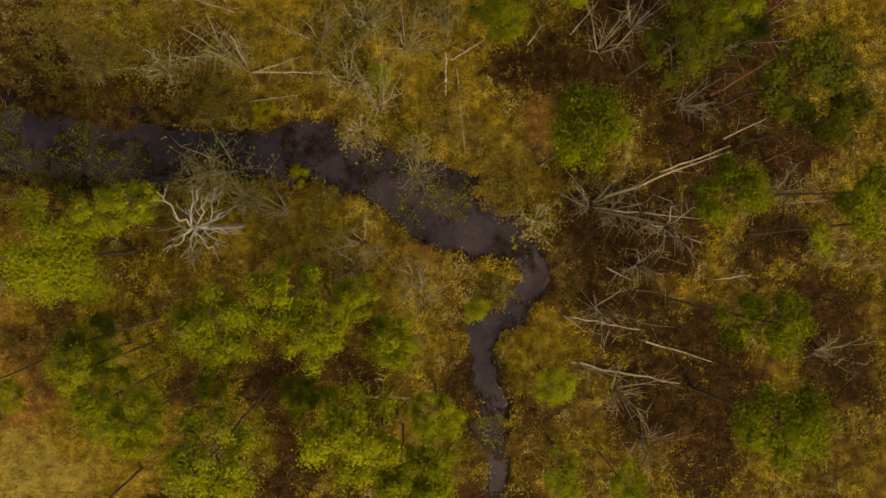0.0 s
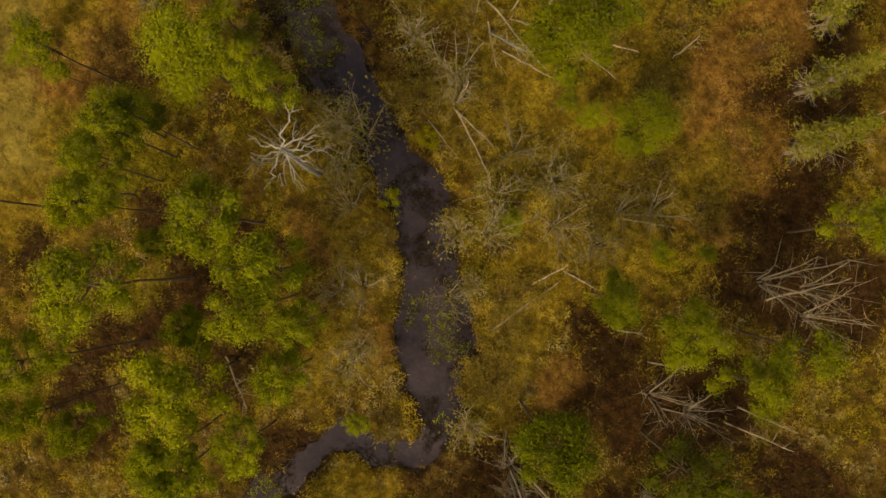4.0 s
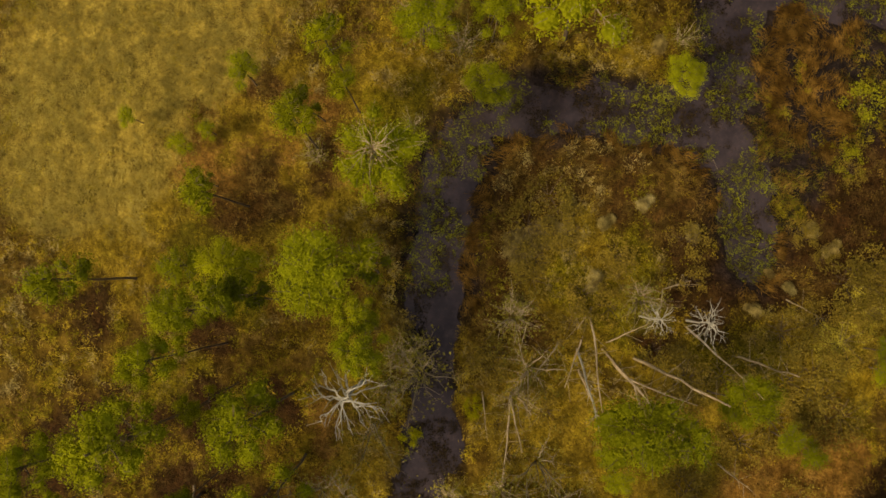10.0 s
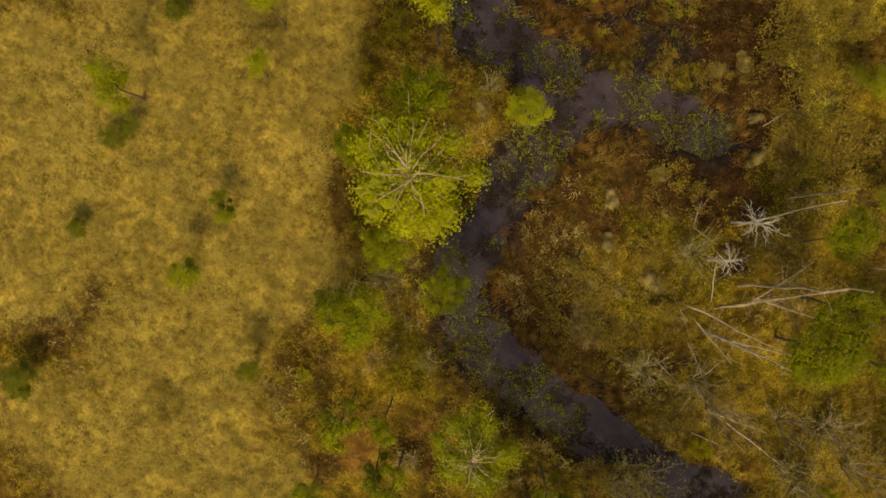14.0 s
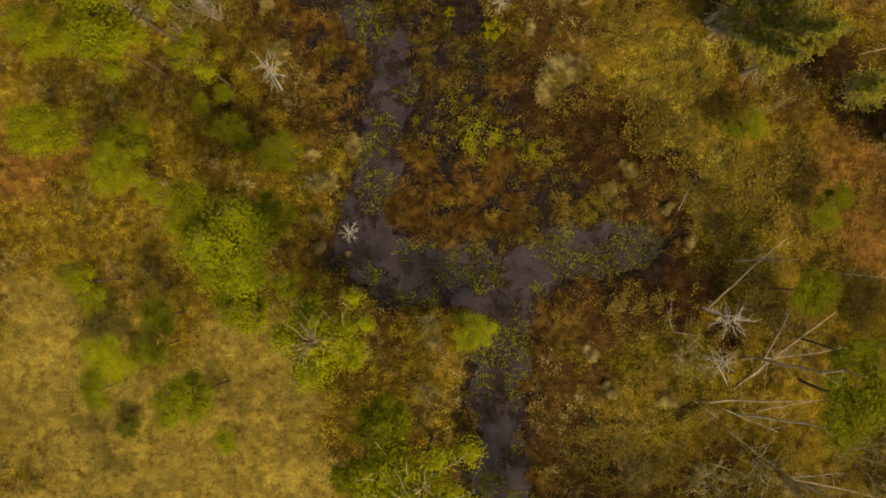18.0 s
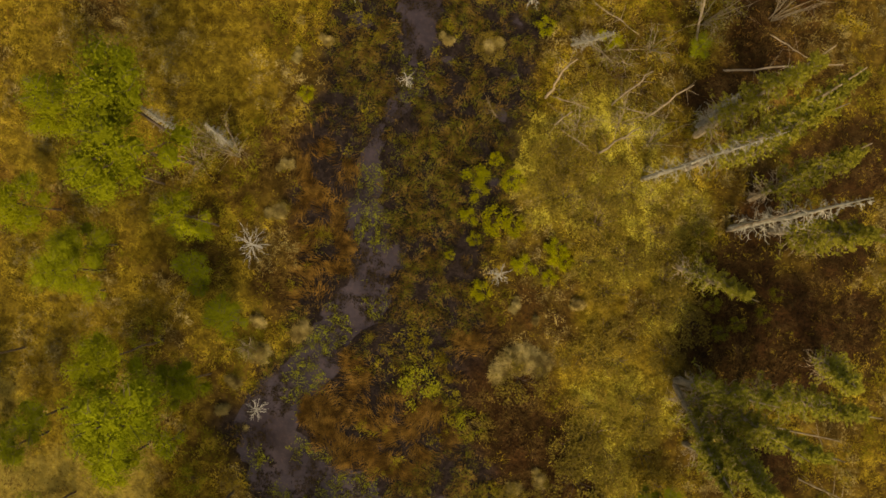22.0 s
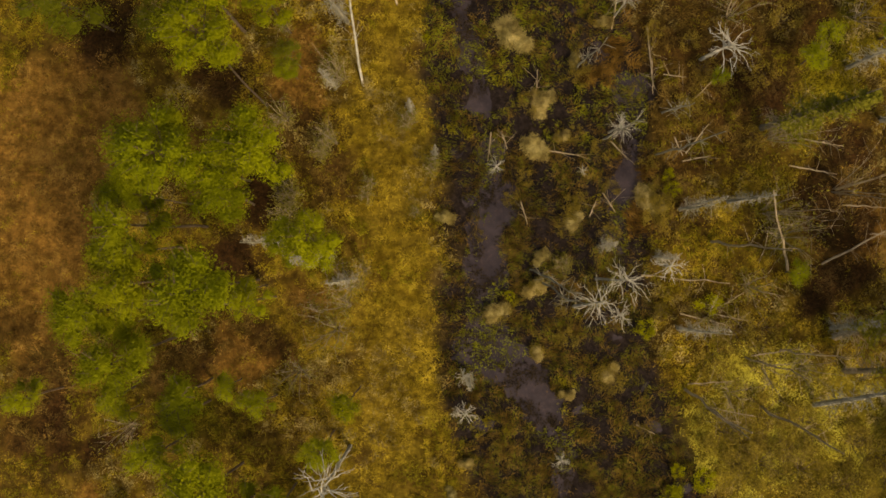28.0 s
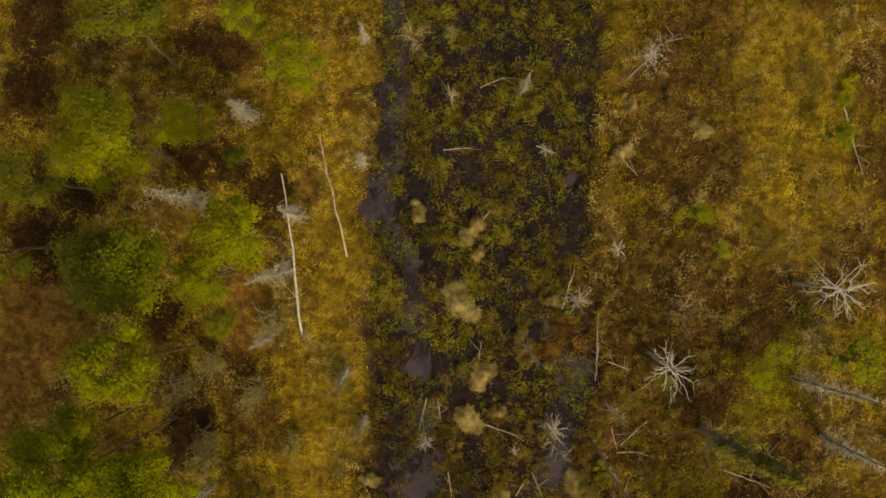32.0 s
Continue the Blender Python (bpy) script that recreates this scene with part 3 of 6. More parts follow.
zone("gold", -35.5, 58.1, 1.5)
zone("gold", -35.2, 62.5, 1.5)
zone("litter", -10.8, 17.9, 1.5)
zone("gold", -33.6, 69.8, 1.5)
zone("gold", -34.9, 66.5, 1.5)
zone("gold", -35.5, 69.8, 1.5)
zone("litter", -38.7, 64.4, 1.5)
zone("brown", -12.2, 6.1, 1.5)
zone("litter", -9.6, -6.6, 1.5)
zone("brown", 6.5, -8.4, 1.4)
zone("gold", 6.5, -3.0, 1.4)
zone("litter", -1.2, -3.7, 1.4)
zone("rust", 3.6, 16.0, 1.4)
zone("gold", 4.9, 3.7, 1.4)
zone("gold", 4.7, 2.8, 1.4)
zone("gold", 1.4, -3.5, 1.4)
zone("litter", -2.4, -6.5, 1.4)
zone("moss", -7.4, -7.7, 1.4)
zone("litter", -5.7, -9.8, 1.4)
zone("litter", -5.9, -11.4, 1.4)
zone("brown", -10.8, 5.2, 1.4)
zone("gold", -23.4, 13.6, 1.4)
zone("litter", -9.8, 14.7, 1.4)
zone("gold", -22.8, -3.0, 1.4)
zone("brown", -11.9, 7.4, 1.4)
zone("rust", -43.1, 24.7, 1.4)
zone("gold", -31.9, 24.9, 1.2)
zone("litter", -12.9, 23.3, 1.2)
zone("litter", -12.0, 20.7, 1.2)
zone("gold", -17.8, 27.8, 1.2)
zone("litter", -50.3, 41.2, 1.2)
zone("gold", -38.5, 47.7, 1.2)
zone("litter", -16.8, 54.5, 1.2)
zone("gold", -17.1, 44.1, 1.2)
zone("brown", -18.3, -1.5, 1.2)
zone("brown", -17.1, -3.7, 1.2)
zone("gold", -34.4, 64.4, 1.2)
zone("litter", -6.0, -3.2, 1.2)
zone("litter", 7.6, 4.5, 1.2)
zone("gold", 4.9, -5.1, 1.2)
zone("gold", -0.9, -2.7, 1.1)
zone("litter", -1.8, -8.1, 1.1)
zone("litter", -9.0, -6.4, 1.1)
zone("litter", -6.3, -8.1, 1.1)
zone("litter", -47.5, 36.3, 1.0)


def channel(x, y):
    wob = (fbm(x, y, 0.9, 3, 4) - 0.5) * 1.6 + 0.1
    return np.minimum.reduce([beyond(x, y, c) for c in COURSES]) + wob


def fen(x, y):
    return np.minimum(beyond(x, y, FEN), np.minimum(beyond(x, y, BROOK_BEND), beyond(x, y, POND_ARM)) - 0.9) + (fbm(x, y, 0.35, 5, 4) - 0.5) * 3.0


def zone_weight(kind, x, y):
    w = np.zeros(np.shape(x))
    wx, wy = x + (fbm(x, y, 0.3, 11) - 0.5) * 4, y + (fbm(x, y, 0.3, 19) - 0.5) * 4
    for cx, cy, r in ZONES[kind]:
        w = np.maximum(w, 1 - smooth(r * 0.6, r * 1.15, np.hypot(wx - cx, wy - cy)))
    return w


WATER_Z = -0.06


def height(x, y, c=None, f=None):
    c = channel(x, y) if c is None else c
    f = fen(x, y) if f is None else f
    dry = 0.06 + 0.28 * fbm(x, y, 0.55, 23, 3)
    wet = WATER_Z - 0.06 + 0.24 * fbm(x, y, 0.9, 29, 4)
    z = wet + (dry - wet) * smooth(-0.8, 0.7, f)
    return -0.38 + (z + 0.38) * smooth(-0.35, 0.3, c)


def stretched(low, high, step, reach):
    """Even steps from low to high, then ever longer ones out to the reach."""
    inner = list(np.arange(low, high + step / 2, step))
    out, d = [], step
    while sum(out) < reach:
        d *= 1.35
        out.append(d)
    tail = np.cumsum(out)
    return np.array([low - v for v in tail[::-1]] + inner + [inner[-1] + v for v in tail])


def sheet(name, xs, ys, zf, material):
    gx, gy = np.meshgrid(xs, ys)
    nx, ny = len(xs), len(ys)
    v = np.stack([gx.ravel(), gy.ravel(), zf(gx, gy).ravel()], 1)
    a = (np.arange(ny - 1)[:, None] * nx + np.arange(nx - 1)[None]).ravel()
    me = fast_mesh(name, v, np.stack([a, a + 1, a + nx + 1, a + nx], 1))
    me.materials.append(material)
    me.polygons.foreach_set("use_smooth", np.ones(len(me.polygons), bool))
    return me, gx.ravel(), gy.ravel()


def fast_mesh(name, v, f):
    """A mesh from arrays of places and of faces with one number of corners."""
    me = bpy.data.meshes.new(name)
    n, k = f.shape
    me.vertices.add(len(v))
    me.vertices.foreach_set("co", np.ascontiguousarray(v, np.float32).ravel())
    me.loops.add(n * k)
    me.loops.foreach_set("vertex_index", np.ascontiguousarray(f, np.int32).ravel())
    me.polygons.add(n)
    me.polygons.foreach_set("loop_start", np.arange(0, n * k, k, dtype=np.int32))
    me.update(calc_edges=True)
    return me


me, gx, gy = sheet("ground", stretched(-60, 26, 0.34, 3000), stretched(-23, 86, 0.34, 3000), height, ground_material())
gc, gf = channel(gx, gy), fen(gx, gy)
for kind in ZONES:
    me.attributes.new(kind, "FLOAT", "POINT").data.foreach_set("value", zone_weight(kind, gx, gy).astype(np.float32))
me.attributes.new("mud", "FLOAT", "POINT").data.foreach_set("value", np.maximum(1 - smooth(-0.8, 0.6, gf), 1 - smooth(-0.2, 0.5, gc)).astype(np.float32))
tagged(new("ground", me), "boggy ground of moss, sedge litter and dark peat", "ground", kind="structure")
me, _, _ = sheet("water", np.arange(-40, 12, 2.0), np.arange(-32, 98, 2.0), lambda x, y: 0 * x + WATER_Z, water_material())
tagged(new("water", me), "dark still peat water of a winding bog stream", "water", kind="structure")


# ---- growth that nobody could count ----
def thatch(name, x, y, length, width, material, blades=8, spread=0.14, combed=None, rise=0.5, label="", z=None):
    """Short blades strewn round the places x, y; combed ones lie along the sweep of the growth."""
    n = len(x)
    rng = np.random.default_rng(len(name) * 7 + n)
    z = height(x, y) if z is None else z
    ox, oy = rng.normal(0, spread, (n, blades)), rng.normal(0, spread, (n, blades))
    az = rng.uniform(0, 2 * np.pi, (n, blades))
    if combed is not None:
        az = (14 * fbm(x, y, 0.22, 71, 2) + rng.normal(0, 0.3, n))[:, None] + rng.normal(0, combed, (n, blades))
    ln = length[:, None] * rng.uniform(0.55, 1.25, (n, blades))
    half = width * rng.uniform(0.6, 1.3, (n, blades)) / 2
    hump = z[:, None] + rng.uniform(0.0, 0.1, (n, blades)) * rise + 0.1 * rise * np.exp(-(ox * ox + oy * oy) / (2 * spread * spread))
    rx, ry, ux, uy = x[:, None] + ox, y[:, None] + oy, np.cos(az), np.sin(az)
    v = np.stack([np.stack([rx - uy * half, ry + ux * half, hump], 2), np.stack([rx + uy * half, ry - ux * half, hump + 0.004], 2),
                  np.stack([rx + ux * ln, ry + uy * ln, hump + ln * rise * rng.uniform(-0.1, 1.0, (n, blades))], 2)], 2).reshape(-1, 3)
    me = fast_mesh(name, v, np.arange(n * blades * 3).reshape(-1, 3))
    me.materials.append(material)
    return tagged(new(name, me), label, "grass", kind="stuff")


rng = np.random.default_rng(4)
cand = 400000
px, py = rng.uniform(-58, 24, cand), rng.uniform(-22, 84, cand)
near = np.minimum.reduce([np.hypot(px - ex, py - ey) for ex, ey in ((0, 0), (-8, 5), (-16, 4), (-22, 10), (-23, 18), (-24, 28), (-28, 36), (-32, 44), (-33, 51), (-31, 58), (-30, 63))])
keep = near < 25.2
px, py = px[keep], py[keep]
pc, pf = channel(px, py), fen(px, py)
wz = {k: zone_weight(k, px, py) for k in ZONES}
die = rng.uniform(0, 1, len(px))
clump = fbm(px, py, 0.8, 41, 3)
lumps = fbm(px, py, 1.5, 43, 2)
thin = rng.uniform(0, 1, len(px)) < 0.05 + 0.95 * smooth(0.38, 0.56, lumps)
wet = (pf < -0.2) & (pc > 0.15) & thin & ((fbm(px, py, 0.75, 45, 3) > 0.47) | (rng.uniform(0, 1, len(px)) < 0.3))
dry = (pf >= -0.2) & (pc > 0.1) & thin
order = ("rust", "straw", "gold", "lime", "moss", "brown", "litter")
kind_of = np.full(len(px), 7)
for i, k in enumerate(order):
    kind_of[dry & (die < wz[k] * 0.92)] = i
    die = rng.uniform(0, 1, len(px))
free = dry & (kind_of == 7)
pick = fbm(px, py, 0.5, 47, 3) + rng.normal(0, 0.07, len(px))
kind_of[free & (pick < 0.38)] = 5
kind_of[free & (pick >= 0.38) & (pick < 0.5)] = 2
kind_of[free & (pick >= 0.5) & (pick < 0.58)] = 4
kind_of[free & (pick >= 0.58)] = 2
size = 0.7 + 0.6 * clump
growth = (("leaf_litter", 6, blade_litter_shade, 0.13, 0.05, 7, None, "dark leaf litter and dead fern on the forest floor, with tree shade in its colour"),
          ("brown_sedge", 5, blade_brown, 0.2, 0.036, 8, 0.7, "matted brown dead sedge on wet ground"),
          ("rusty_bog_grass", 0, blade_rust, 0.17, 0.036, 8, 0.9, "rust-red dry bog grass in loose tufts"),
          ("moss_cushions", 4, blade_moss, 0.12, 0.045, 8, None, "olive-green moss and dwarf shrubs on the bog"),
          ("yellow_green_heath", 3, blade_lime, 0.13, 0.045, 9, None, "pale yellow-green carpet of dwarf birch and heath"),
          ("golden_sedge", 2, blade_gold, 0.15, 0.032, 8, 1.2, "golden-yellow autumn sedge along the banks"),
          ("meadow_grass", 1, blade_straw, 0.19, 0.03, 8, 0.8, "pale straw-coloured dry meadow grass"))
for name, i, mat, ln, wd, blades, combed, label in growth:
    some = kind_of == i
    thatch(name, px[some], py[some], size[some] * ln, wd, mat, blades, 0.13, combed, 0.55, label)
hx, hy = rng.uniform(-58, 24, 26000), rng.uniform(-22, 84, 26000)
far = np.minimum.reduce([np.hypot(hx - ex, hy - ey) for ex, ey in ((0, 0), (-8, 5), (-16, 4), (-22, 10), (-23, 18), (-24, 28), (-28, 36), (-32, 44), (-33, 51), (-31, 58), (-30, 63))])
hf, hc = fen(hx, hy), channel(hx, hy)
land = (far < 25) & (hc > 0.3)
quiet = np.maximum.reduce([zone_weight(k, hx, hy) for k in ("straw", "rust", "litter")])
patchy = fbm(hx, hy, 0.4, 61, 3)
some = land & (hf > -0.3) & (quiet < 0.4) & (patchy > 0.52)
thatch("pale_sedge_clumps", hx[some], hy[some], rng.uniform(0.1, 0.2, some.sum()), 0.04, blade_tan, 26, 0.17, None, 1.1, "pale tan clumps of old sedge among the gold")
some = land & (hf > -0.3) & (np.maximum(quiet, np.maximum(zone_weight("gold", hx, hy), zone_weight("lime", hx, hy))) < 0.5) & (patchy < 0.42)
thatch("olive_cushions", hx[some], hy[some], rng.uniform(0.09, 0.16, some.sum()), 0.05, blade_moss, 22, 0.17, None, 1.1, "olive cushions of heather and cranberry")
some = land & (hf <= -0.3) & (fbm(hx, hy, 0.6, 67, 3) > 0.68)
thatch("fen_cushions", hx[some], hy[some], rng.uniform(0.09, 0.18, some.sum()), 0.04, blade_moss, 30, 0.15, None, 1.0, "small olive cushions of sedge on the wet peat")
some = wet & (wz["brown"] < 0.5)
half = rng.uniform(0, 1, len(px))
for name, part_of, mat, wd, blades, label in (("fen_cress", (half < 0.5) & (py > 53), blade_cress, 0.03, 13, "bright green cress and marsh marigold leaves in shallow water"),
                                              ("marsh_plants", (half < 0.36) & (py <= 53), blade_marsh, 0.026, 15, "low green marsh plants in the wet fen"),
                                              ("fen_sedge", (half >= np.where(py > 53, 0.5, 0.36)) & (half < 0.78), blade_brown, 0.03, 15, "dead brown sedge standing in wet peat"),
                                              ("fen_litter", half >= 0.78, blade_peat, 0.035, 8, "dark wet plant litter on the peat")):
    thatch(name, px[some & part_of], py[some & part_of], size[some & part_of] * 0.19, wd, mat, blades, 0.15, 0.6, 0.6, label)
some = wet & (wz["brown"] >= 0.5)
thatch("brown_fen_sedge", px[some], py[some], size[some] * 0.42, 0.034, blade_swathe, 11, 0.16, 0.25, 0.5, "long reddish-brown sedge lying in swathes")
bx, by = rng.uniform(-36, 10, 190000), rng.uniform(-22, 84, 190000)
bc = channel(bx, by)
drift = fbm(bx, by, 0.55, 53, 3)
some = (bc < 0.25) & (drift > np.where((by > 14) | (bx < -14), 0.5, 0.55)) & (rng.uniform(0, 1, len(bx)) < 0.75)
thatch("floating_leaves", bx[some], by[some], rng.uniform(0.05, 0.12, some.sum()), 0.05, blade_cress, 6, 0.09, None, 0.25, "small green water plants floating in patches on the stream", np.full(some.sum(), WATER_Z + 0.02))
some = (bc < 0.3) & (fbm(bx, by, 0.9, 59, 4) > np.where(by > 14, 0.46, 0.54)) & (rng.uniform(0, 1, len(bx)) < 0.7)
thatch("floating_litter", bx[some], by[some], rng.uniform(0.06, 0.16, some.sum()), 0.06, blade_peat, 7, 0.1, None, 0.2, "dark rafts of dead leaves in the stream", np.full(some.sum(), WATER_Z + 0.015))


# ---- trees, shrubs and dead wood ----
class Shape:
    """Gathers tubes and leaves for one mesh."""

    def __init__(self):
        self.v, self.f = [], []

    def tube(self, pts, r0, r1, sides=4):
        pts = [Vector(p) for p in pts]
        first = len(self.v)
        for i, p in enumerate(pts):
            way = (pts[min(i + 1, len(pts) - 1)] - pts[max(i - 1, 0)]).normalized()
            a = way.orthogonal().normalized()
            b = way.cross(a)
            r = r0 + (r1 - r0) * i / (len(pts) - 1)
            for s in range(sides):
                u = 2 * math.pi * s / sides
                self.v.append(p + r * (math.cos(u) * a + math.sin(u) * b))
        for i in range(len(pts) - 1):
            for s in range(sides):
                q = first + i * sides
                self.f.append((q + s, q + (s + 1) % sides, q + sides + (s + 1) % sides, q + sides + s))
        if sides > 3:
            self.f.append(tuple(first + (len(pts) - 1) * sides + s for s in range(sides)))
            self.f.append(tuple(first + s for s in reversed(range(sides))))

    def leaf(self, p, s, rnd, flat=0.5, long=1.0):
        n = Vector((rnd.gauss(0, 1), rnd.gauss(0, 1), rnd.gauss(0, 1) + 2.2 * flat)).normalized()
        a = n.orthogonal().normalized()
        a.rotate(Matrix.Rotation(rnd.uniform(0, 6.28), 3, n))
        b, q = n.cross(a), len(self.v)
        p = Vector(p)
        self.v += [p + a * s * long, p + b * s * 0.6 - a * s * 0.6 * long, p - b * s * 0.6 - a * s * 0.6 * long]
        self.f.append((q, q + 1, q + 2))

    def cushion(self, p, size, rnd, ring=7):
        """A small uneven rounded mass of foliage."""
        first, turn = len(self.v), rnd.uniform(0, 6.28)
        self.v.append(Vector((p.x, p.y, p.z + size * 0.62)))
        for high, wide in ((0.42, 0.72), (0.0, 1.0), (-0.4, 0.62)):
            for k in range(ring):
                u, w = turn + 6.2832 * k / ring, size * wide * rnd.uniform(0.72, 1.2)
                self.v.append(Vector((p.x + math.cos(u) * w, p.y + math.sin(u) * w, p.z + size * (high + rnd.uniform(-0.12, 0.12)))))
        for k in range(ring):
            n = (k + 1) % ring
            self.f.append((first, first + 1 + k, first + 1 + n))
            self.f += [(first + 1 + i * ring + k, first + 1 + (i + 1) * ring + k, first + 1 + (i + 1) * ring + n, first + 1 + i * ring + n) for i in range(2)]

    def scale_leaf(self, p, out, s, rnd):
        """A leaf or tuft of needles that lies like a scale on the bough it belongs to."""
        n = (out + Vector((rnd.gauss(0, 0.55), rnd.gauss(0, 0.55), rnd.gauss(0.3, 0.5)))).normalized()
        a = n.orthogonal().normalized()
        a.rotate(Matrix.Rotation(rnd.uniform(0, 6.28), 3, n))
        b, q = n.cross(a), len(self.v)
        self.v += [p + a * s * 1.15, p + b * s * 0.62 - a * s * 0.6, p - b * s * 0.62 - a * s * 0.6]
        self.f.append((q, q + 1, q + 2))

    def mesh(self, name, material):
        me = bpy.data.meshes.new(name)
        me.from_pydata([tuple(p) for p in self.v], [], self.f)
        me.materials.append(material)
        me.update()
        return me


def part(name, shape, material, parent, label=""):
    ob = tagged(new(name, shape.mesh(name, material)), label)
    ob.parent = parent
    return ob


def curve(a, b, sag, n, rnd, wob):
    """A line from a to b that sags (or lifts) in the middle and wanders."""
    a, b = Vector(a), Vector(b)
    out = []
    for i in range(n + 1):
        s = i / n
        p = a.lerp(b, s)
        p.z += sag * 4 * s * (1 - s)
        if 0 < i:
            p += Vector((rnd.gauss(0, wob), rnd.gauss(0, wob), rnd.gauss(0, wob * 0.5)))
        out.append(p)
    return out


def leafy_tree(name, h, r, seed, lobes, size, leaves, leaf, leaf_mat, bark, limb_mat, label, category="tree", bare_top=0.0, ring=0.64, droop=0.9):
    """A trunk whose limbs each carry a rounded bough: a dense inner mass thickly set with single leaves, thinning to the rim."""
    rnd = random.Random(seed)
    root = tagged(new(name), label, category, "trees of the bog")
    root.empty_display_size = 0.3
    trunk, branches, crown = Shape(), Shape(), Shape()
    top = Vector((rnd.gauss(0, 0.015 * h), rnd.gauss(0, 0.015 * h), h * 0.95))
    stem = curve((0, 0, -0.2), top, 0, 6, rnd, 0.02 * r)
    stem[0] = Vector((0, 0, -0.3))
    trunk.tube(stem, 0.018 + 0.018 * r + 0.002 * h, 0.014, 6)
    lowest = h * 0.95
    for i in range(lobes):
        far = r * ring * math.sqrt((i + 0.4) / lobes) * rnd.uniform(0.86, 1.12)
        az, wide = i * 2.39996 + rnd.uniform(-0.35, 0.35), r * size * rnd.uniform(0.75, 1.2)
        if bare_top and far < bare_top * r:
            far = bare_top * r * rnd.uniform(1.0, 1.3)
        mid = Vector((top.x + math.cos(az) * far, top.y + math.sin(az) * far, h * 0.97 - wide * 0.6 - droop * far * far / r - rnd.uniform(0.0, 0.22) * r - (0.2 * h if i % 3 == 2 else 0.0)))
        fork = Vector((top.x, top.y, max(0.45 * h, mid.z - 0.25 * far - 0.1 * r)))
        lowest = min(lowest, fork.z)
        line = curve(fork, mid + Vector((0, 0, wide * 0.2)), 0.05 * far, 4, rnd, 0.03 * far)
        branches.tube(line, 0.016 + 0.013 * r, 0.008, 4)
        for j in range(5):
            q, u = line[2 + j % 3], az + rnd.uniform(-1.2, 1.2)
            tip = q + Vector((math.cos(u), math.sin(u), rnd.uniform(0.25, 0.9))) * wide * rnd.uniform(0.6, 1.1)
            branches.tube([q, tip], 0.011, 0.004, 3)
        if bare_top:
            for j in range(1):
                u = az + rnd.uniform(-0.5, 0.5)
                tip = top + Vector((math.cos(u) * far * 0.9, math.sin(u) * far * 0.9, rnd.uniform(0.0, 0.18) * r))
                branches.tube(curve(top - Vector((0, 0, 0.1 * r)), tip, 0.06 * r, 4, rnd, 0.03 * r), 0.014, 0.005, 4)
        crown.cushion(mid - Vector((0, 0, wide * 0.16)), wide * 0.6, rnd, 9)
        for k in range(int(leaves * (wide / (r * size)) ** 2)):
            d = Vector((rnd.gauss(0, 1), rnd.gauss(0, 1), rnd.gauss(0.45, 0.8))).normalized()
            reach = wide * (rnd.uniform(0.5, 1.0) if k % 3 else rnd.uniform(0.9, 1.22))
            crown.scale_leaf(mid + Vector((d.x, d.y, d.z * 0.62)) * reach, d, leaf * rnd.uniform(0.65, 1.3), rnd)
    branches.tube([Vector((top.x, top.y, lowest - 0.1)), top], 0.03, 0.015, 4)
    part("trunk", trunk, bark, root)
    part("branchwork", branches, limb_mat, root)
    part("crown", crown, leaf_mat, root)
    return root


def star_snag(name, h, r, seed, count, mat, label):
    """A dead tree whose bare bleached branches spread from the top of the stem."""
    rnd = random.Random(seed)
    root = tagged(new(name), label, "dead tree", "dead trees of the bog")
    root.empty_display_size = 0.3
    trunk = Shape()
    top = Vector((rnd.gauss(0, 0.03 * h), rnd.gauss(0, 0.03 * h), h))
    trunk.tube(curve((0, 0, -0.3), top, 0, 5, rnd, 0.03), 0.045 + 0.007 * h, 0.02, 6)
    part("trunk", trunk, mat, root)
    for i in range(count):
        s = rnd.uniform(0.66, 1.0)
        az = i * 2.39996 + rnd.uniform(-0.5, 0.5)
        ln = r * rnd.uniform(0.55, 1.1)
        at = Vector((top.x * s, top.y * s, h * s))
        end = at + Vector((math.cos(az) * ln, math.sin(az) * ln, ln * rnd.uniform(-0.25, 0.35)))
        line = curve(at, end, rnd.uniform(0.0, 0.18) * ln, 6, rnd, 0.06 * ln)
        branch = Shape()
        branch.tube(line, 0.016 + 0.014 * r, 0.008, 4)
        limb = part("branch", branch, mat, root)
        for j in range(4):
            q = line[2 + j % 4]
            tw = q + Vector((math.cos(az + rnd.uniform(-1.1, 1.1)), math.sin(az + rnd.uniform(-1.1, 1.1)), rnd.uniform(-0.3, 0.3))) * ln * rnd.uniform(0.15, 0.4)
            twig = Shape()
            twig.tube([q, q.lerp(tw, 0.5) + Vector((0, 0, 0.02)), tw], 0.01 + 0.002 * r, 0.005, 3)
            if h > 5:
                part("twig", twig, mat, limb)
            else:
                base = len(branch.v)
                branch.v += twig.v
                branch.f += [tuple(k + base for k in f) for f in twig.f]
        if h <= 5:
            limb.data = branch.mesh("branch", mat)
    return root


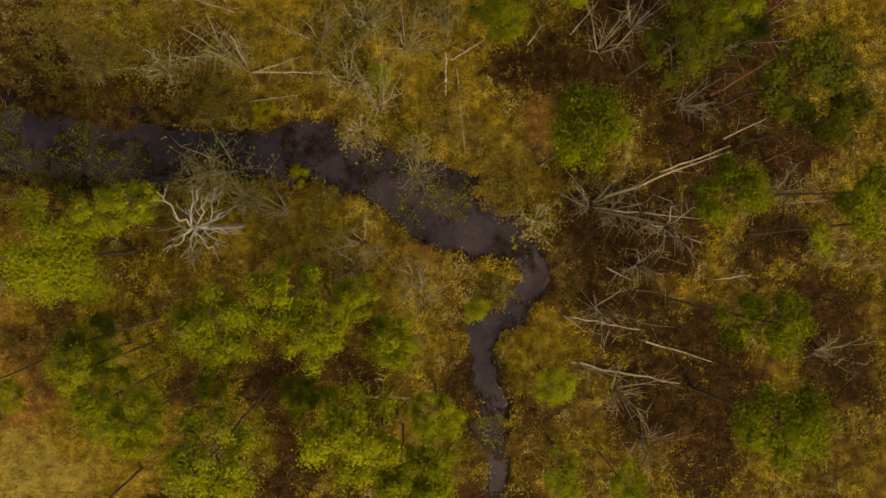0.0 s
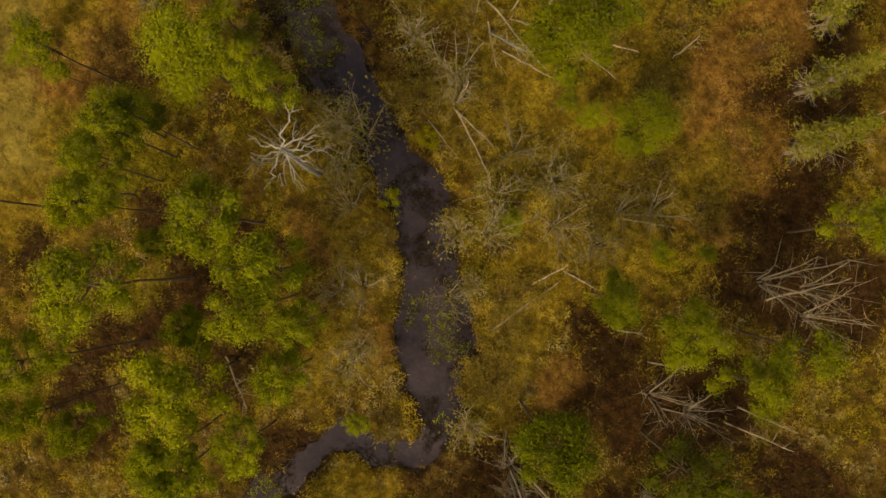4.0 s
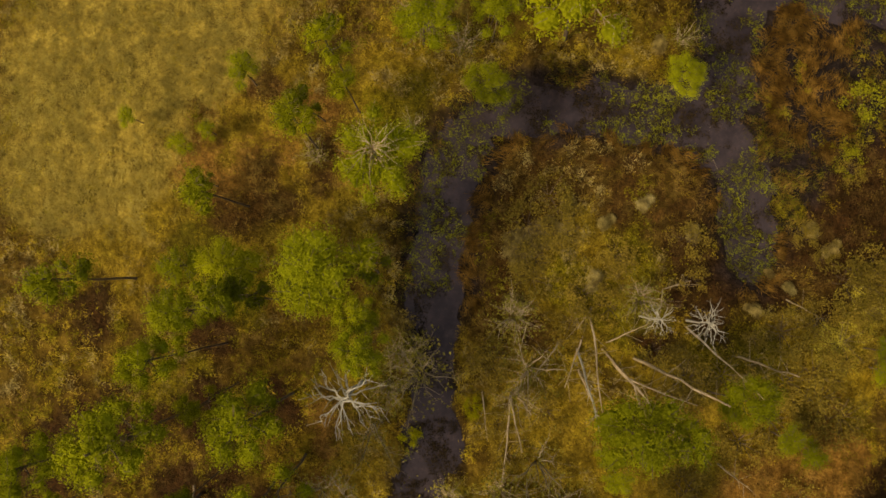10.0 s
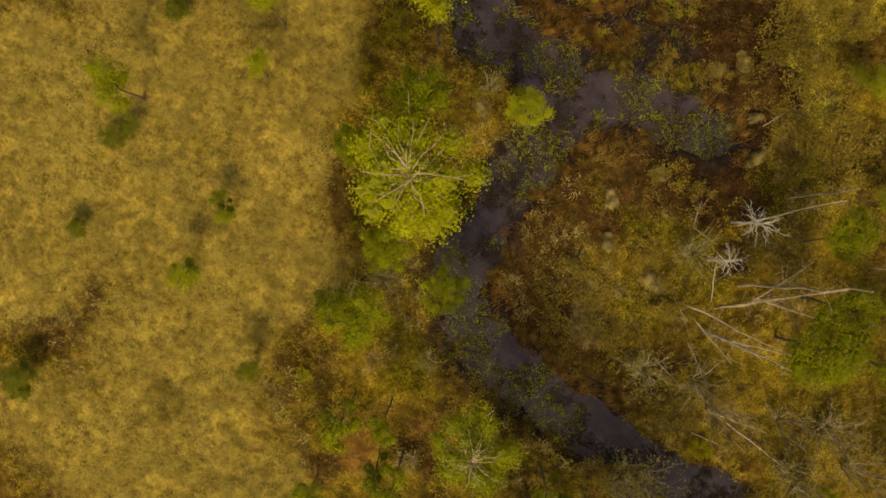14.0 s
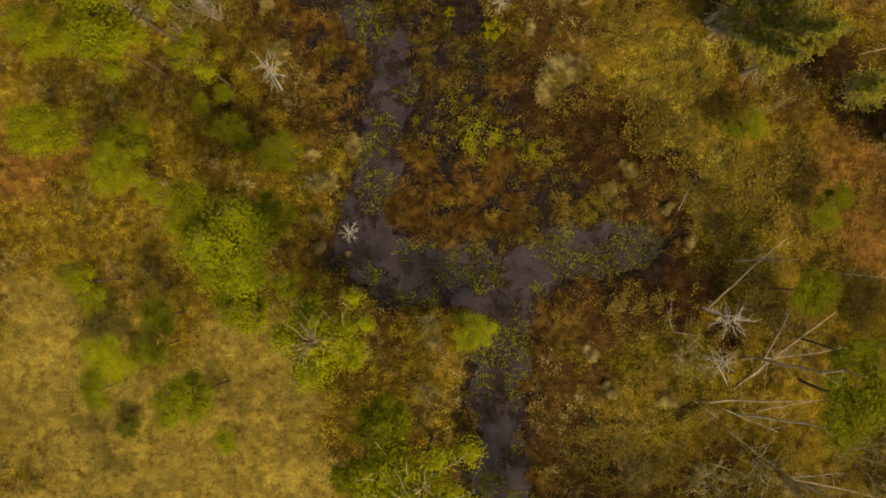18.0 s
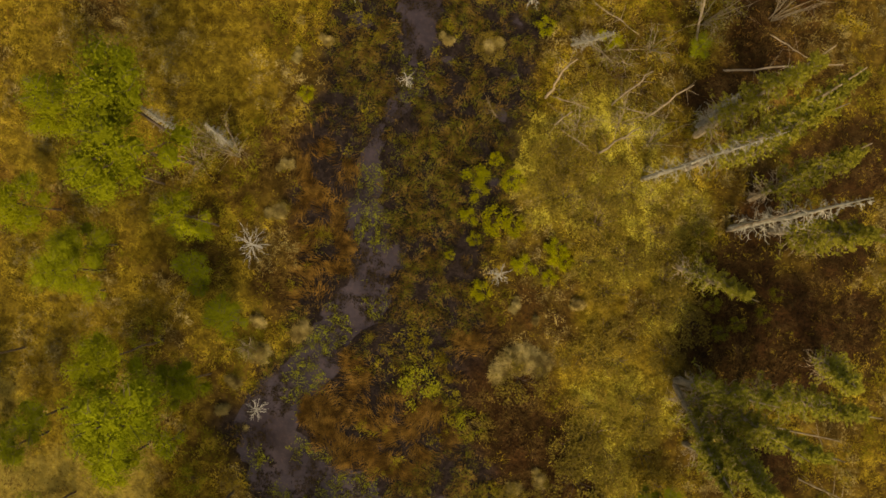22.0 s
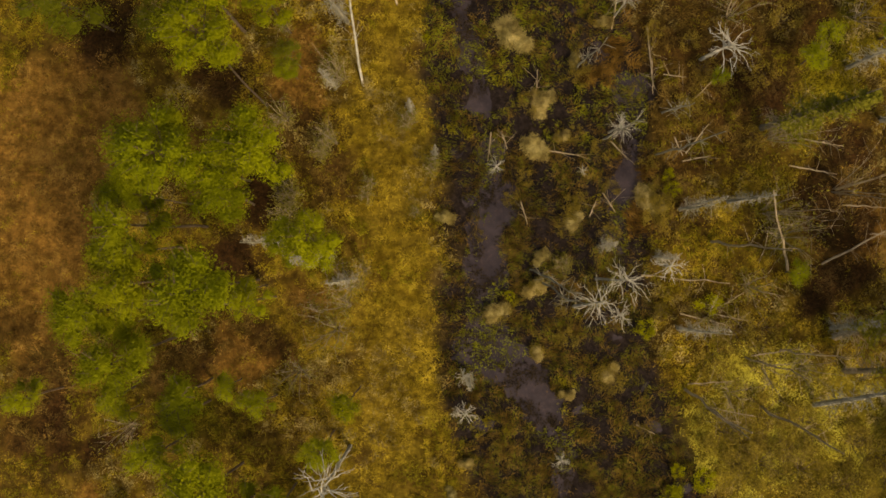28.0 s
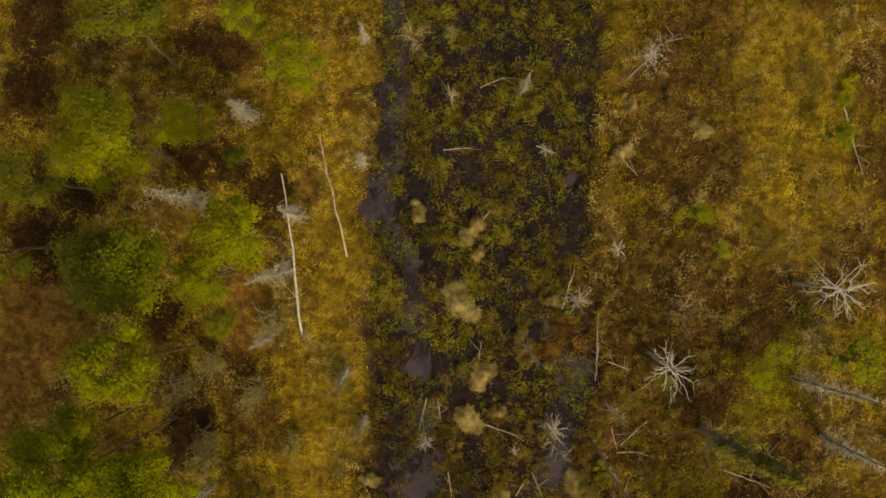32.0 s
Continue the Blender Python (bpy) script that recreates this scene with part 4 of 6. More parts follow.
def spruce(name, h, r, seed, mat, label, needles=None, dead=0.5):
    """A narrow conifer: whorls of drooping twiggy branches, bare and lichen-grey or thinly green."""
    rnd = random.Random(seed)
    root = tagged(new(name), label, "dead tree" if needles is None else "spruce tree", "spruces of the bog")
    root.empty_display_size = 0.3
    trunk, branches, crown = Shape(), Shape(), Shape()
    trunk.tube(curve((0, 0, -0.3), (rnd.gauss(0, 0.02 * h), rnd.gauss(0, 0.02 * h), h), 0, 6, rnd, 0.02), 0.05 + 0.01 * h, 0.015, 6)
    z = 0.12 * h
    while z < 0.98 * h:
        branches = Shape()
        reach = r * (1.04 - z / h) ** 0.75 * (0.55 + 0.45 * min(1, z / (0.3 * h)))
        for i in range(6):
            az, ln = rnd.uniform(0, 6.28), reach * rnd.uniform(0.5, 1.1)
            out = Vector((math.cos(az), math.sin(az), 0))
            at, end = Vector((0, 0, z)), Vector((0, 0, z)) + out * ln - Vector((0, 0, ln * rnd.uniform(0.05, 0.4)))
            line = curve(at, end, -0.06 * ln, 3, rnd, 0.03 * ln)
            branches.tube(line, 0.02, 0.008, 3)
            for j in range(4 if needles else 7):
                q = line[1 + j % 3]
                side = out.cross(Vector((0, 0, 1))) * rnd.choice((-1, 1))
                tw = q + (side * rnd.uniform(0.4, 1) + out * 0.6 - Vector((0, 0, rnd.uniform(0, 0.6)))) * ln * 0.32
                branches.tube([q, tw], 0.012, 0.005, 3)
                if needles and z > 0.3 * h and rnd.random() > dead:
                    for k in range(11):
                        c = q.lerp(tw, rnd.uniform(0.1, 1.2)) + Vector((rnd.gauss(0, 0.07), rnd.gauss(0, 0.07), rnd.gauss(0, 0.05)))
                        crown.leaf(c, rnd.uniform(0.045, 0.085), rnd, 0.5, 1.3)
        part("whorl", branches, mat, root)
        z += 0.34 + 0.014 * h
    part("trunk", trunk, mat, root)
    if needles:
        part("needles", crown, needles, root)
    return root


def bare_bush(name, h, r, seed, stems, mat, label, haze=None):
    """A leafless bush or young birch: stems that fan out into fine twigs."""
    rnd = random.Random(seed)
    root = tagged(new(name), label, "bush", "bushes of the bog")
    root.empty_display_size = 0.3
    crown, twigs = Shape(), Shape()
    for i in range(stems):
        body = Shape()
        az, out = i * 2.39996 + rnd.uniform(-0.5, 0.5), r * rnd.uniform(0.35, 1.15)
        end = Vector((math.cos(az) * out, math.sin(az) * out, h * rnd.uniform(0.6, 1.0)))
        line = curve((math.cos(az) * 0.06, math.sin(az) * 0.06, -0.15), end, 0.05 * h, 4, rnd, 0.03 * r)
        body.tube(line, 0.014 + 0.003 * h, 0.006, 4)
        for j in range(9):
            q = line[1 + j % 4]
            tw = q + Vector((math.cos(az) * 0.5 + rnd.gauss(0, 0.7), math.sin(az) * 0.5 + rnd.gauss(0, 0.7), rnd.uniform(0.0, 0.9))) * r * 0.4
            twigs.tube([q, tw], 0.008, 0.003, 3)
            if haze:
                for k in range(4):
                    crown.leaf(tw + Vector((rnd.gauss(0, 1), rnd.gauss(0, 1), rnd.gauss(0, 0.7))) * r * 0.17, rnd.uniform(0.035, 0.06), rnd, 0.4, 1.2)
        part("stem", body, mat, root)
    tagged(part("spray", twigs, mat, root), kind="stuff")
    if haze:
        part("foliage", crown, haze, root)
    return root


def low_shrub(name, h, r, seed, count, leaf_mat, label):
    rnd = random.Random(seed)
    root = tagged(new(name), label, "shrub", "low shrubs of the fen")
    root.empty_display_size = 0.2
    stems, crown = Shape(), Shape()
    for i in range(12):
        az, q = i * 2.4, rnd.uniform(0.3, 0.9) * r
        stems.tube(curve((0, 0, -0.1), (math.cos(az) * q, math.sin(az) * q, h * rnd.uniform(0.5, 0.9)), 0.1 * h, 3, rnd, 0.02), 0.014, 0.006, 3)
    centres = [(rnd.uniform(0, 6.28), r * math.sqrt(rnd.uniform(0.0, 0.8)), rnd.uniform(0.6, 1.0)) for _ in range(16)]
    for i in range(count):
        az, q, u = centres[i % 16]
        p = Vector((math.cos(az) * q + rnd.gauss(0, 0.15 * r), math.sin(az) * q + rnd.gauss(0, 0.15 * r), h * u * (1 - 0.4 * (q / r) ** 2) + rnd.gauss(0, 0.08 * h)))
        crown.leaf(p, rnd.uniform(0.03, 0.06), rnd, 0.6)
    part("rootstock", stems, bark_dark, root)
    part("foliage", crown, leaf_mat, root)
    return root


def tussock(name, r, seed, mat, label):
    """A sedge tussock: two or three uneven mounds of old blades grown together, thatched with drooping ones."""
    rnd = random.Random(seed)
    root = tagged(new(name), label, "sedge tussock", "tussocks of the fen")
    root.empty_display_size = 0.2
    mound, blades = Shape(), Shape()
    first, turn = 10, rnd.uniform(0, 6.28)
    for n in range(3):
        off = (n - 1) * r * rnd.uniform(0.4, 0.62)
        cx, cy = math.cos(turn) * off + rnd.gauss(0, 0.1 * r), math.sin(turn) * off + rnd.gauss(0, 0.1 * r)
        size, high, q = r * rnd.uniform(0.34, 0.62), rnd.uniform(0.22, 0.42), len(mound.v)
        rim = [rnd.uniform(0.75, 1.2) for _ in range(first)]
        for i in range(5):
            u = i / 4 * 1.4
            mound.v += [Vector((cx + math.cos(k * 0.6283) * size * rim[k] * math.cos(u), cy + math.sin(k * 0.6283) * size * rim[k] * math.cos(u), -0.1 + (high + 0.1) * math.sin(u))) for k in range(first)]
        mound.f += [(q + i * first + k, q + i * first + (k + 1) % first, q + (i + 1) * first + (k + 1) % first, q + (i + 1) * first + k) for i in range(4) for k in range(first)]
        mound.f.append(tuple(q + 4 * first + k for k in range(first)))
        for i in range(420):
            az, far = rnd.uniform(0, 6.28), math.sqrt(rnd.uniform(0, 1.15))
            rr = size * rim[int(az / 6.2832 * first) % first]
            o = Vector((cx + math.cos(az) * rr * far, cy + math.sin(az) * rr * far, max(0.03, high * math.sqrt(max(0.0, 1 - far * far * 0.9)))))
            way, ln = az + rnd.gauss(0, 0.8), rnd.uniform(0.1, 0.26)
            w = Vector((math.cos(way), math.sin(way), 0))
            sd = Vector((-w.y, w.x, 0)) * rnd.uniform(0.01, 0.02)
            k = len(blades.v)
            blades.v += [o - sd, o + sd, o + w * ln + Vector((0, 0, rnd.uniform(-0.06, 0.07)))]
            blades.f.append((k, k + 1, k + 2))
    part("mound", mound, mat, root)
    tagged(part("sedge_shock", blades, mat, root), kind="stuff")
    return root


def dead_pole(x, y, dx, dy, h, thick=0.07, stubs=9, mat=None, label="bleached bare trunk of a dead tree, snapped and leaning", seed=1, reach=1.1):
    """A bare trunk from its foot at x, y to a tip that lies dx, dy further and h up."""
    rnd = random.Random(seed * 31 + int(x * 10))
    z = float(height(np.array([x]), np.array([y]))[0])
    root = tagged(new("fallen_log" if h < 1 else "dead_tree"), label if h >= 1 else "pale fallen tree trunk lying on the bog", "log" if h < 1 else "dead tree")
    root.location = (x, y, z)
    trunk = Shape()
    a, b = Vector((0, 0, -0.15 if h >= 1 else 0.03)), Vector((dx, dy, max(h, 0.1)))
    line = curve(a, b, 0, 7, rnd, 0.006 * b.length)
    line[0] = a
    trunk.tube(line, thick, thick * 0.35, 6)
    for i in range(stubs):
        q = line[1 + int(rnd.uniform(0.25, 0.95) * 6)]
        tw = q + Vector((rnd.gauss(0, 1), rnd.gauss(0, 1), rnd.uniform(-0.1, 0.9))).normalized() * rnd.uniform(0.3 * reach, reach)
        stub = Shape()
        stub.tube([q, q.lerp(tw, 0.5) + Vector((0, 0, 0.04)), tw], 0.013, 0.005, 3)
        part("branch", stub, mat or wood_tan, root)
    part("trunk", trunk, mat or bark_pale, root)
    return root


MADE = {}
BUILD = {
    "big_tree": (9.5, 1.85, 2, lambda n, h, r, s: leafy_tree(n, h, r, s, 22, 0.29, 380, 0.047, leaf_lime, bark_dark, bark_pale, "broad tree with thin lime-green autumn leaves and pale branches", bare_top=0.13, ring=0.78, droop=0.6)),
    "broad_pine": (9.0, 1.65, 4, lambda n, h, r, s: leafy_tree(n, h, r, s, 12, 0.38, 520, 0.046, leaf_soft, bark_dark, bark_dark, "broad young pine with a soft olive-green crown", "pine tree", ring=0.7)),
    "lime_pine": (9.0, 1.35, 3, lambda n, h, r, s: leafy_tree(n, h, r, s, 14, 0.38, 620, 0.037, leaf_lime, bark_dark, bark_dark, "broad young tree with a soft lime-green crown", ring=0.7)),
    "soft_pine": (6.0, 0.8, 4, lambda n, h, r, s: leafy_tree(n, h, r, s, 9, 0.42, 270, 0.031, leaf_soft, bark_dark, bark_dark, "slender young pine with a thin soft green crown", "pine tree", ring=0.7)),
    "tree": (8.0, 1.3, 4, lambda n, h, r, s: leafy_tree(n, h, r, s, 18, 0.31, 330, 0.04, leaf_lime, bark_dark, bark_dark, "slender tree with a rounded yellow-green crown", ring=0.8)),
    "green_tree": (9.0, 1.6, 3, lambda n, h, r, s: leafy_tree(n, h, r, s, 17, 0.33, 430, 0.045, leaf_green, bark_dark, bark_dark, "dense mid-green tree with an uneven round crown", ring=0.76)),
    "dark_pine": (8.5, 1.4, 3, lambda n, h, r, s: leafy_tree(n, h, r, s, 12, 0.37, 400, 0.044, leaf_dark, bark_dark, bark_dark, "dark olive-green pine with clumped needles", "pine tree", ring=0.72)),
    "sapling": (3.0, 0.66, 3, lambda n, h, r, s: leafy_tree(n, h, r, s, 8, 0.4, 210, 0.031, leaf_green, bark_dark, bark_dark, "young green tree standing alone in the grass")),
    "white_snag": (7.5, 1.3, 3, lambda n, h, r, s: star_snag(n, h, r, s, 19, wood_white, "bleached white dead tree with bare spreading branches")),
    "small_snag": (2.5, 0.6, 3, lambda n, h, r, s: star_snag(n, h, r, s, 14, wood_white, "small grey-white dead tree standing in wet peat")),
    "dead_spruce": (8.0, 0.8, 3, lambda n, h, r, s: spruce(n, h, r, s, wood_grey, "bare grey dead spruce hung with lichen")),
    "thin_spruce": (10.0, 1.05, 3, lambda n, h, r, s: spruce(n, h, r, s, wood_tan, "tall spruce with thin olive-green needles and grey twigs", leaf_lichen, 0.12)),
    "bare_birch": (5.0, 1.0, 3, lambda n, h, r, s: bare_bush(n, h, r, s, 9, wood_tan, "young birch with fine pale twigs and the last yellow leaves", leaf_haze)),
    "leafless_birch": (5.0, 1.0, 3, lambda n, h, r, s: bare_bush(n, h, r, s, 7, wood_tan, "leafless young birch with fine pale twigs")),
    "grey_bush": (2.0, 0.7, 3, lambda n, h, r, s: bare_bush(n, h, r, s, 13, bark_pale, "leafless pale grey bush with dense fine twigs", leaf_haze)),
    "ochre_bush": (0.8, 0.9, 3, lambda n, h, r, s: low_shrub(n, h, r, s, 750, leaf_ochre, "low ochre-yellow bush of dwarf willow")),
    "olive_bush": (0.7, 0.9, 2, lambda n, h, r, s: low_shrub(n, h, r, s, 800, leaf_olive, "low olive-green bush of sweet gale")),
    "yellow_shrub": (0.7, 0.7, 3, lambda n, h, r, s: low_shrub(n, h, r, s, 1000, leaf_yellow, "low bright yellow-green shrub on the wet fen")),
    "sedge_tussock": (0.4, 0.75, 3, lambda n, h, r, s: tussock(n, r, s, blade_tan, "pale tan sedge tussock rising from dark peat")),
}


def plant(kind, x, y, h, r, tip=(0.0, 0.0)):
    """Sets one plant of a kind at its foot, at its own height, reach and turn; its tip hangs over by so much."""
    h0, r0, count, build = BUILD[kind]
    rnd = random.Random(int(x * 91.7) * 7 + int(y * 53.3))
    seed = rnd.randrange(count)
    z = float(height(np.array([x]), np.array([y]))[0])
    axis = Vector((tip[0] + rnd.gauss(0, 0.026) * h, tip[1] + rnd.gauss(0, 0.026) * h, h))
    upright = Vector((0, 0, 1)).rotation_difference(axis).to_matrix().to_4x4()
    m = Matrix.Translation((x, y, z)) @ upright @ pose(0, 0, 0, 0, 0, rnd.uniform(0, 360)) @ Matrix.Diagonal((r / r0, r / r0, axis.length / h0, 1))
    key = (kind, seed)
    if key in MADE:
        src = MADE[key]
        return copy_thing(src, m @ Matrix.Diagonal((1 / src.scale[0], 1 / src.scale[1], 1 / src.scale[2], 1)))
    ob = build(kind, h0, r0, seed * 17 + len(kind))
    ob.matrix_basis = m
    bpy.context.view_layer.update()
    MADE[key] = ob
    return ob


plant("big_tree", -24.46, 10.00, 10.9, 2.96)
plant("broad_pine", -41.86, 60.56, 10.2, 2.30)
plant("broad_pine", -36.72, 29.72, 11.6, 2.25)
plant("lime_pine", -32.47, 19.69, 10.0, 2.22)
plant("broad_pine", -38.08, 30.46, 11.6, 2.18)
plant("broad_pine", -6.08, 12.66, 8.0, 2.12)
plant("broad_pine", -44.56, 39.55, 10.0, 2.08)
plant("dark_pine", -42.34, 70.04, 9.1, 2.05)
plant("lime_pine", -12.40, -0.43, 9.7, 2.00)
plant("green_tree", 13.69, -6.95, 12.5, 1.95)
plant("dark_pine", 14.75, 6.39, 11.4, 1.91)
plant("broad_pine", -44.22, 37.91, 6.8, 1.91)
plant("big_tree", -27.82, 16.13, 14.3, 1.83)
plant("broad_pine", -43.90, 54.11, 11.4, 1.82)
plant("big_tree", -16.84, 1.95, 11.1, 1.82)
plant("tree", -1.85, -6.94, 12.5, 1.78)
plant("green_tree", -42.69, 48.37, 14.2, 1.77)
plant("tree", -6.26, -6.73, 13.6, 1.77)
plant("dark_pine", -48.34, 61.48, 8.0, 1.73)
plant("broad_pine", -42.35, 65.50, 9.1, 1.73)
plant("dark_pine", 10.44, 7.85, 9.1, 1.71)
plant("broad_pine", -46.52, 48.98, 10.2, 1.70)
plant("broad_pine", -47.04, 46.10, 9.1, 1.69)
plant("broad_pine", -1.74, 13.98, 4.9, 1.67)
plant("tree", -6.83, -2.65, 10.8, 1.67)
plant("green_tree", -42.48, 52.08, 10.2, 1.63)
plant("green_tree", -37.53, 61.91, 11.4, 1.62)
plant("broad_pine", -41.57, 24.79, 7.3, 1.60)
plant("dark_pine", -46.30, 64.14, 8.0, 1.58)
plant("green_tree", -42.50, 53.26, 13.6, 1.57)
plant("green_tree", -41.21, 56.80, 13.6, 1.57)
plant("green_tree", -40.50, 53.27, 13.6, 1.57)
plant("green_tree", 6.38, 3.62, 14.8, 1.55)
plant("green_tree", 6.55, 11.07, 8.0, 1.53)
plant("broad_pine", -37.63, 28.15, 10.2, 1.53)
plant("broad_pine", -47.49, 47.98, 10.2, 1.52)
plant("broad_pine", -38.37, 24.45, 5.0, 1.48)
plant("lime_pine", -39.79, 13.95, 3.4, 1.47)
plant("broad_pine", -42.09, 38.25, 5.7, 1.47)
plant("tree", -24.08, 3.07, 6.8, 1.46)
plant("green_tree", -32.68, 17.77, 5.7, 1.46)
plant("green_tree", 12.29, -2.66, 12.5, 1.45)
plant("broad_pine", -41.71, 29.17, 5.7, 1.45)
plant("tree", -3.94, -1.93, 13.6, 1.45)
plant("lime_pine", -12.56, -4.69, 6.8, 1.44)
plant("broad_pine", 8.64, 11.43, 10.2, 1.43)
plant("broad_pine", -43.62, 64.72, 9.1, 1.43)
plant("broad_pine", -7.55, 17.27, 7.2, 1.41)
plant("broad_pine", 3.65, 9.05, 6.8, 1.39)
plant("lime_pine", -38.29, 23.11, 5.7, 1.39)
plant("lime_pine", -34.22, 21.28, 9.1, 1.39)
plant("sapling", -11.07, 56.31, 3.4, 1.39)
plant("green_tree", -26.67, 12.12, 10.2, 1.39)
plant("tree", 0.85, -8.21, 11.4, 1.38)
plant("lime_pine", -34.69, 12.82, 8.3, 1.37)
plant("tree", -3.15, -2.99, 13.6, 1.36)
plant("dark_pine", -43.70, 61.45, 9.1, 1.34)
plant("soft_pine", -44.88, 51.27, 11.4, 1.34)
plant("broad_pine", -43.74, 67.41, 8.0, 1.34)
plant("soft_pine", -38.79, 6.15, 5.7, 1.32)
plant("tree", 1.46, -6.70, 7.4, 1.31)
plant("soft_pine", -43.71, 47.34, 10.2, 1.31)
plant("soft_pine", -45.58, 43.87, 6.8, 1.31)
plant("tree", -38.44, 49.79, 11.4, 1.30)
plant("tree", -39.35, 49.57, 8.0, 1.28)
plant("soft_pine", 5.83, 18.55, 9.1, 1.27)
plant("soft_pine", 8.66, 14.17, 9.1, 1.27)
plant("green_tree", -39.63, 60.23, 8.0, 1.27)
plant("soft_pine", -10.94, -7.23, 5.7, 1.25)
plant("soft_pine", -6.45, 14.88, 7.4, 1.24)
plant("tree", -35.95, 69.21, 8.0, 1.23)
plant("soft_pine", -47.19, 41.24, 5.7, 1.23)
plant("soft_pine", -12.10, -10.45, 9.9, 1.22)
plant("tree", -4.76, -9.96, 12.5, 1.22)
plant("green_tree", 11.07, 1.36, 13.6, 1.21)
plant("dark_pine", 15.89, 4.59, 11.4, 1.21)
plant("tree", -0.05, -8.57, 11.4, 1.21)
plant("soft_pine", -36.87, 16.37, 4.5, 1.20)
plant("soft_pine", -42.62, 29.56, 5.7, 1.19)
plant("dark_pine", -44.26, 60.20, 6.8, 1.19)
plant("broad_pine", -40.46, 66.72, 5.7, 1.18)
plant("green_tree", -31.38, 20.83, 5.7, 1.18)
plant("soft_pine", -32.50, 16.47, 5.7, 1.18)
plant("tree", -21.34, 5.82, 5.3, 1.18)
plant("dark_pine", 12.93, 8.30, 9.1, 1.18)
plant("soft_pine", 16.37, 0.37, 10.2, 1.15)
plant("tree", -22.28, 15.37, 3.4, 1.15)
plant("tree", -0.21, -3.85, 10.2, 1.13)
plant("soft_pine", -40.09, 17.97, 6.2, 1.12)
plant("soft_pine", -45.80, 42.80, 5.7, 1.12)
plant("soft_pine", -46.20, 50.42, 9.1, 1.12)
plant("tree", -24.23, 6.46, 6.2, 1.12)
plant("soft_pine", 16.63, 2.18, 11.4, 1.11)
plant("tree", -9.94, 0.97, 11.4, 1.11)
plant("soft_pine", -12.75, 1.24, 9.1, 1.10)
plant("green_tree", -27.75, 9.28, 6.8, 1.10)
plant("soft_pine", -34.33, 27.49, 8.0, 1.09)
plant("soft_pine", -40.15, 12.83, 3.4, 1.09)
plant("dark_pine", -36.18, -8.33, 1.7, 1.08)
plant("green_tree", -45.29, 52.41, 10.2, 1.08)
plant("tree", -9.12, -5.94, 12.2, 1.08)
plant("soft_pine", -31.35, 23.79, 3.4, 1.06)
plant("soft_pine", -12.80, -7.25, 4.5, 1.06)
plant("soft_pine", -18.67, -1.86, 8.3, 1.05)
plant("soft_pine", 6.88, -9.41, 5.7, 1.05)
plant("green_tree", -2.53, -11.48, 9.1, 1.04)
plant("soft_pine", -11.27, -3.56, 9.1, 1.03)
plant("tree", 9.20, -9.96, 6.8, 1.03)
plant("soft_pine", -52.92, 44.32, 4.5, 1.01)
plant("soft_pine", -15.78, -5.16, 9.7, 1.01)
plant("soft_pine", -37.16, 14.88, 4.5, 1.01)
plant("tree", -39.88, 40.61, 4.5, 1.00)
plant("tree", -10.81, -5.75, 10.2, 1.00)
plant("soft_pine", -11.54, -4.66, 10.2, 1.00)
plant("soft_pine", -22.23, -0.62, 8.8, 1.00)
plant("tree", 6.29, -5.89, 5.7, 0.98)
plant("soft_pine", -41.95, 47.44, 6.8, 0.96)
plant("green_tree", 11.46, 8.42, 12.5, 0.95)
plant("soft_pine", -32.01, 0.35, 3.0, 0.95)
plant("sapling", -14.98, 55.55, 2.3, 0.94)
plant("soft_pine", -25.32, 2.98, 7.5, 0.94)
plant("tree", -1.77, -2.18, 11.4, 0.94)
plant("sapling", -34.33, 25.35, 2.0, 0.93)
plant("tree", -3.61, -11.82, 11.4, 0.93)
plant("sapling", -33.68, 25.43, 1.8, 0.92)
plant("sapling", -32.11, 24.00, 1.8, 0.92)
plant("sapling", -42.75, 25.27, 2.3, 0.91)
plant("soft_pine", -21.72, -5.01, 4.4, 0.91)
plant("soft_pine", -5.63, 20.57, 2.3, 0.91)
plant("tree", -10.82, 0.53, 10.2, 0.91)
plant("soft_pine", -42.50, 42.65, 4.5, 0.91)
plant("tree", -37.95, 70.54, 8.0, 0.89)
plant("soft_pine", -40.11, 23.41, 2.3, 0.89)
plant("sapling", -31.31, 17.80, 3.4, 0.88)
plant("sapling", -14.07, 56.43, 2.3, 0.88)
plant("green_tree", -3.70, -5.34, 11.4, 0.88)
plant("soft_pine", -5.16, 21.80, 2.3, 0.87)
plant("soft_pine", -8.92, 25.24, 2.3, 0.86)
plant("soft_pine", -38.37, 42.58, 5.7, 0.84)
plant("soft_pine", -20.56, 0.09, 7.7, 0.84)
plant("sapling", -11.34, 66.56, 2.3, 0.83)
plant("soft_pine", -34.15, 10.35, 3.4, 0.80)
plant("soft_pine", -20.05, -1.60, 7.4, 0.80)
plant("sapling", -17.05, 45.52, 2.3, 0.79)
plant("soft_pine", -49.34, 43.94, 3.4, 0.78)
plant("soft_pine", -44.11, 43.67, 3.4, 0.78)
plant("soft_pine", -37.84, 22.21, 2.3, 0.76)
plant("tree", -7.25, -5.33, 9.1, 0.75)
plant("tree", -25.25, 6.20, 5.1, 0.75)
plant("soft_pine", -42.27, 48.09, 5.7, 0.73)
plant("dark_pine", -39.31, 58.46, 4.5, 0.73)
plant("dark_pine", -38.82, 3.79, 1.1, 0.73)
plant("soft_pine", -3.56, 12.95, 2.3, 0.72)
plant("dark_pine", -38.46, 4.64, 1.1, 0.71)
plant("sapling", -34.47, 26.98, 1.7, 0.71)
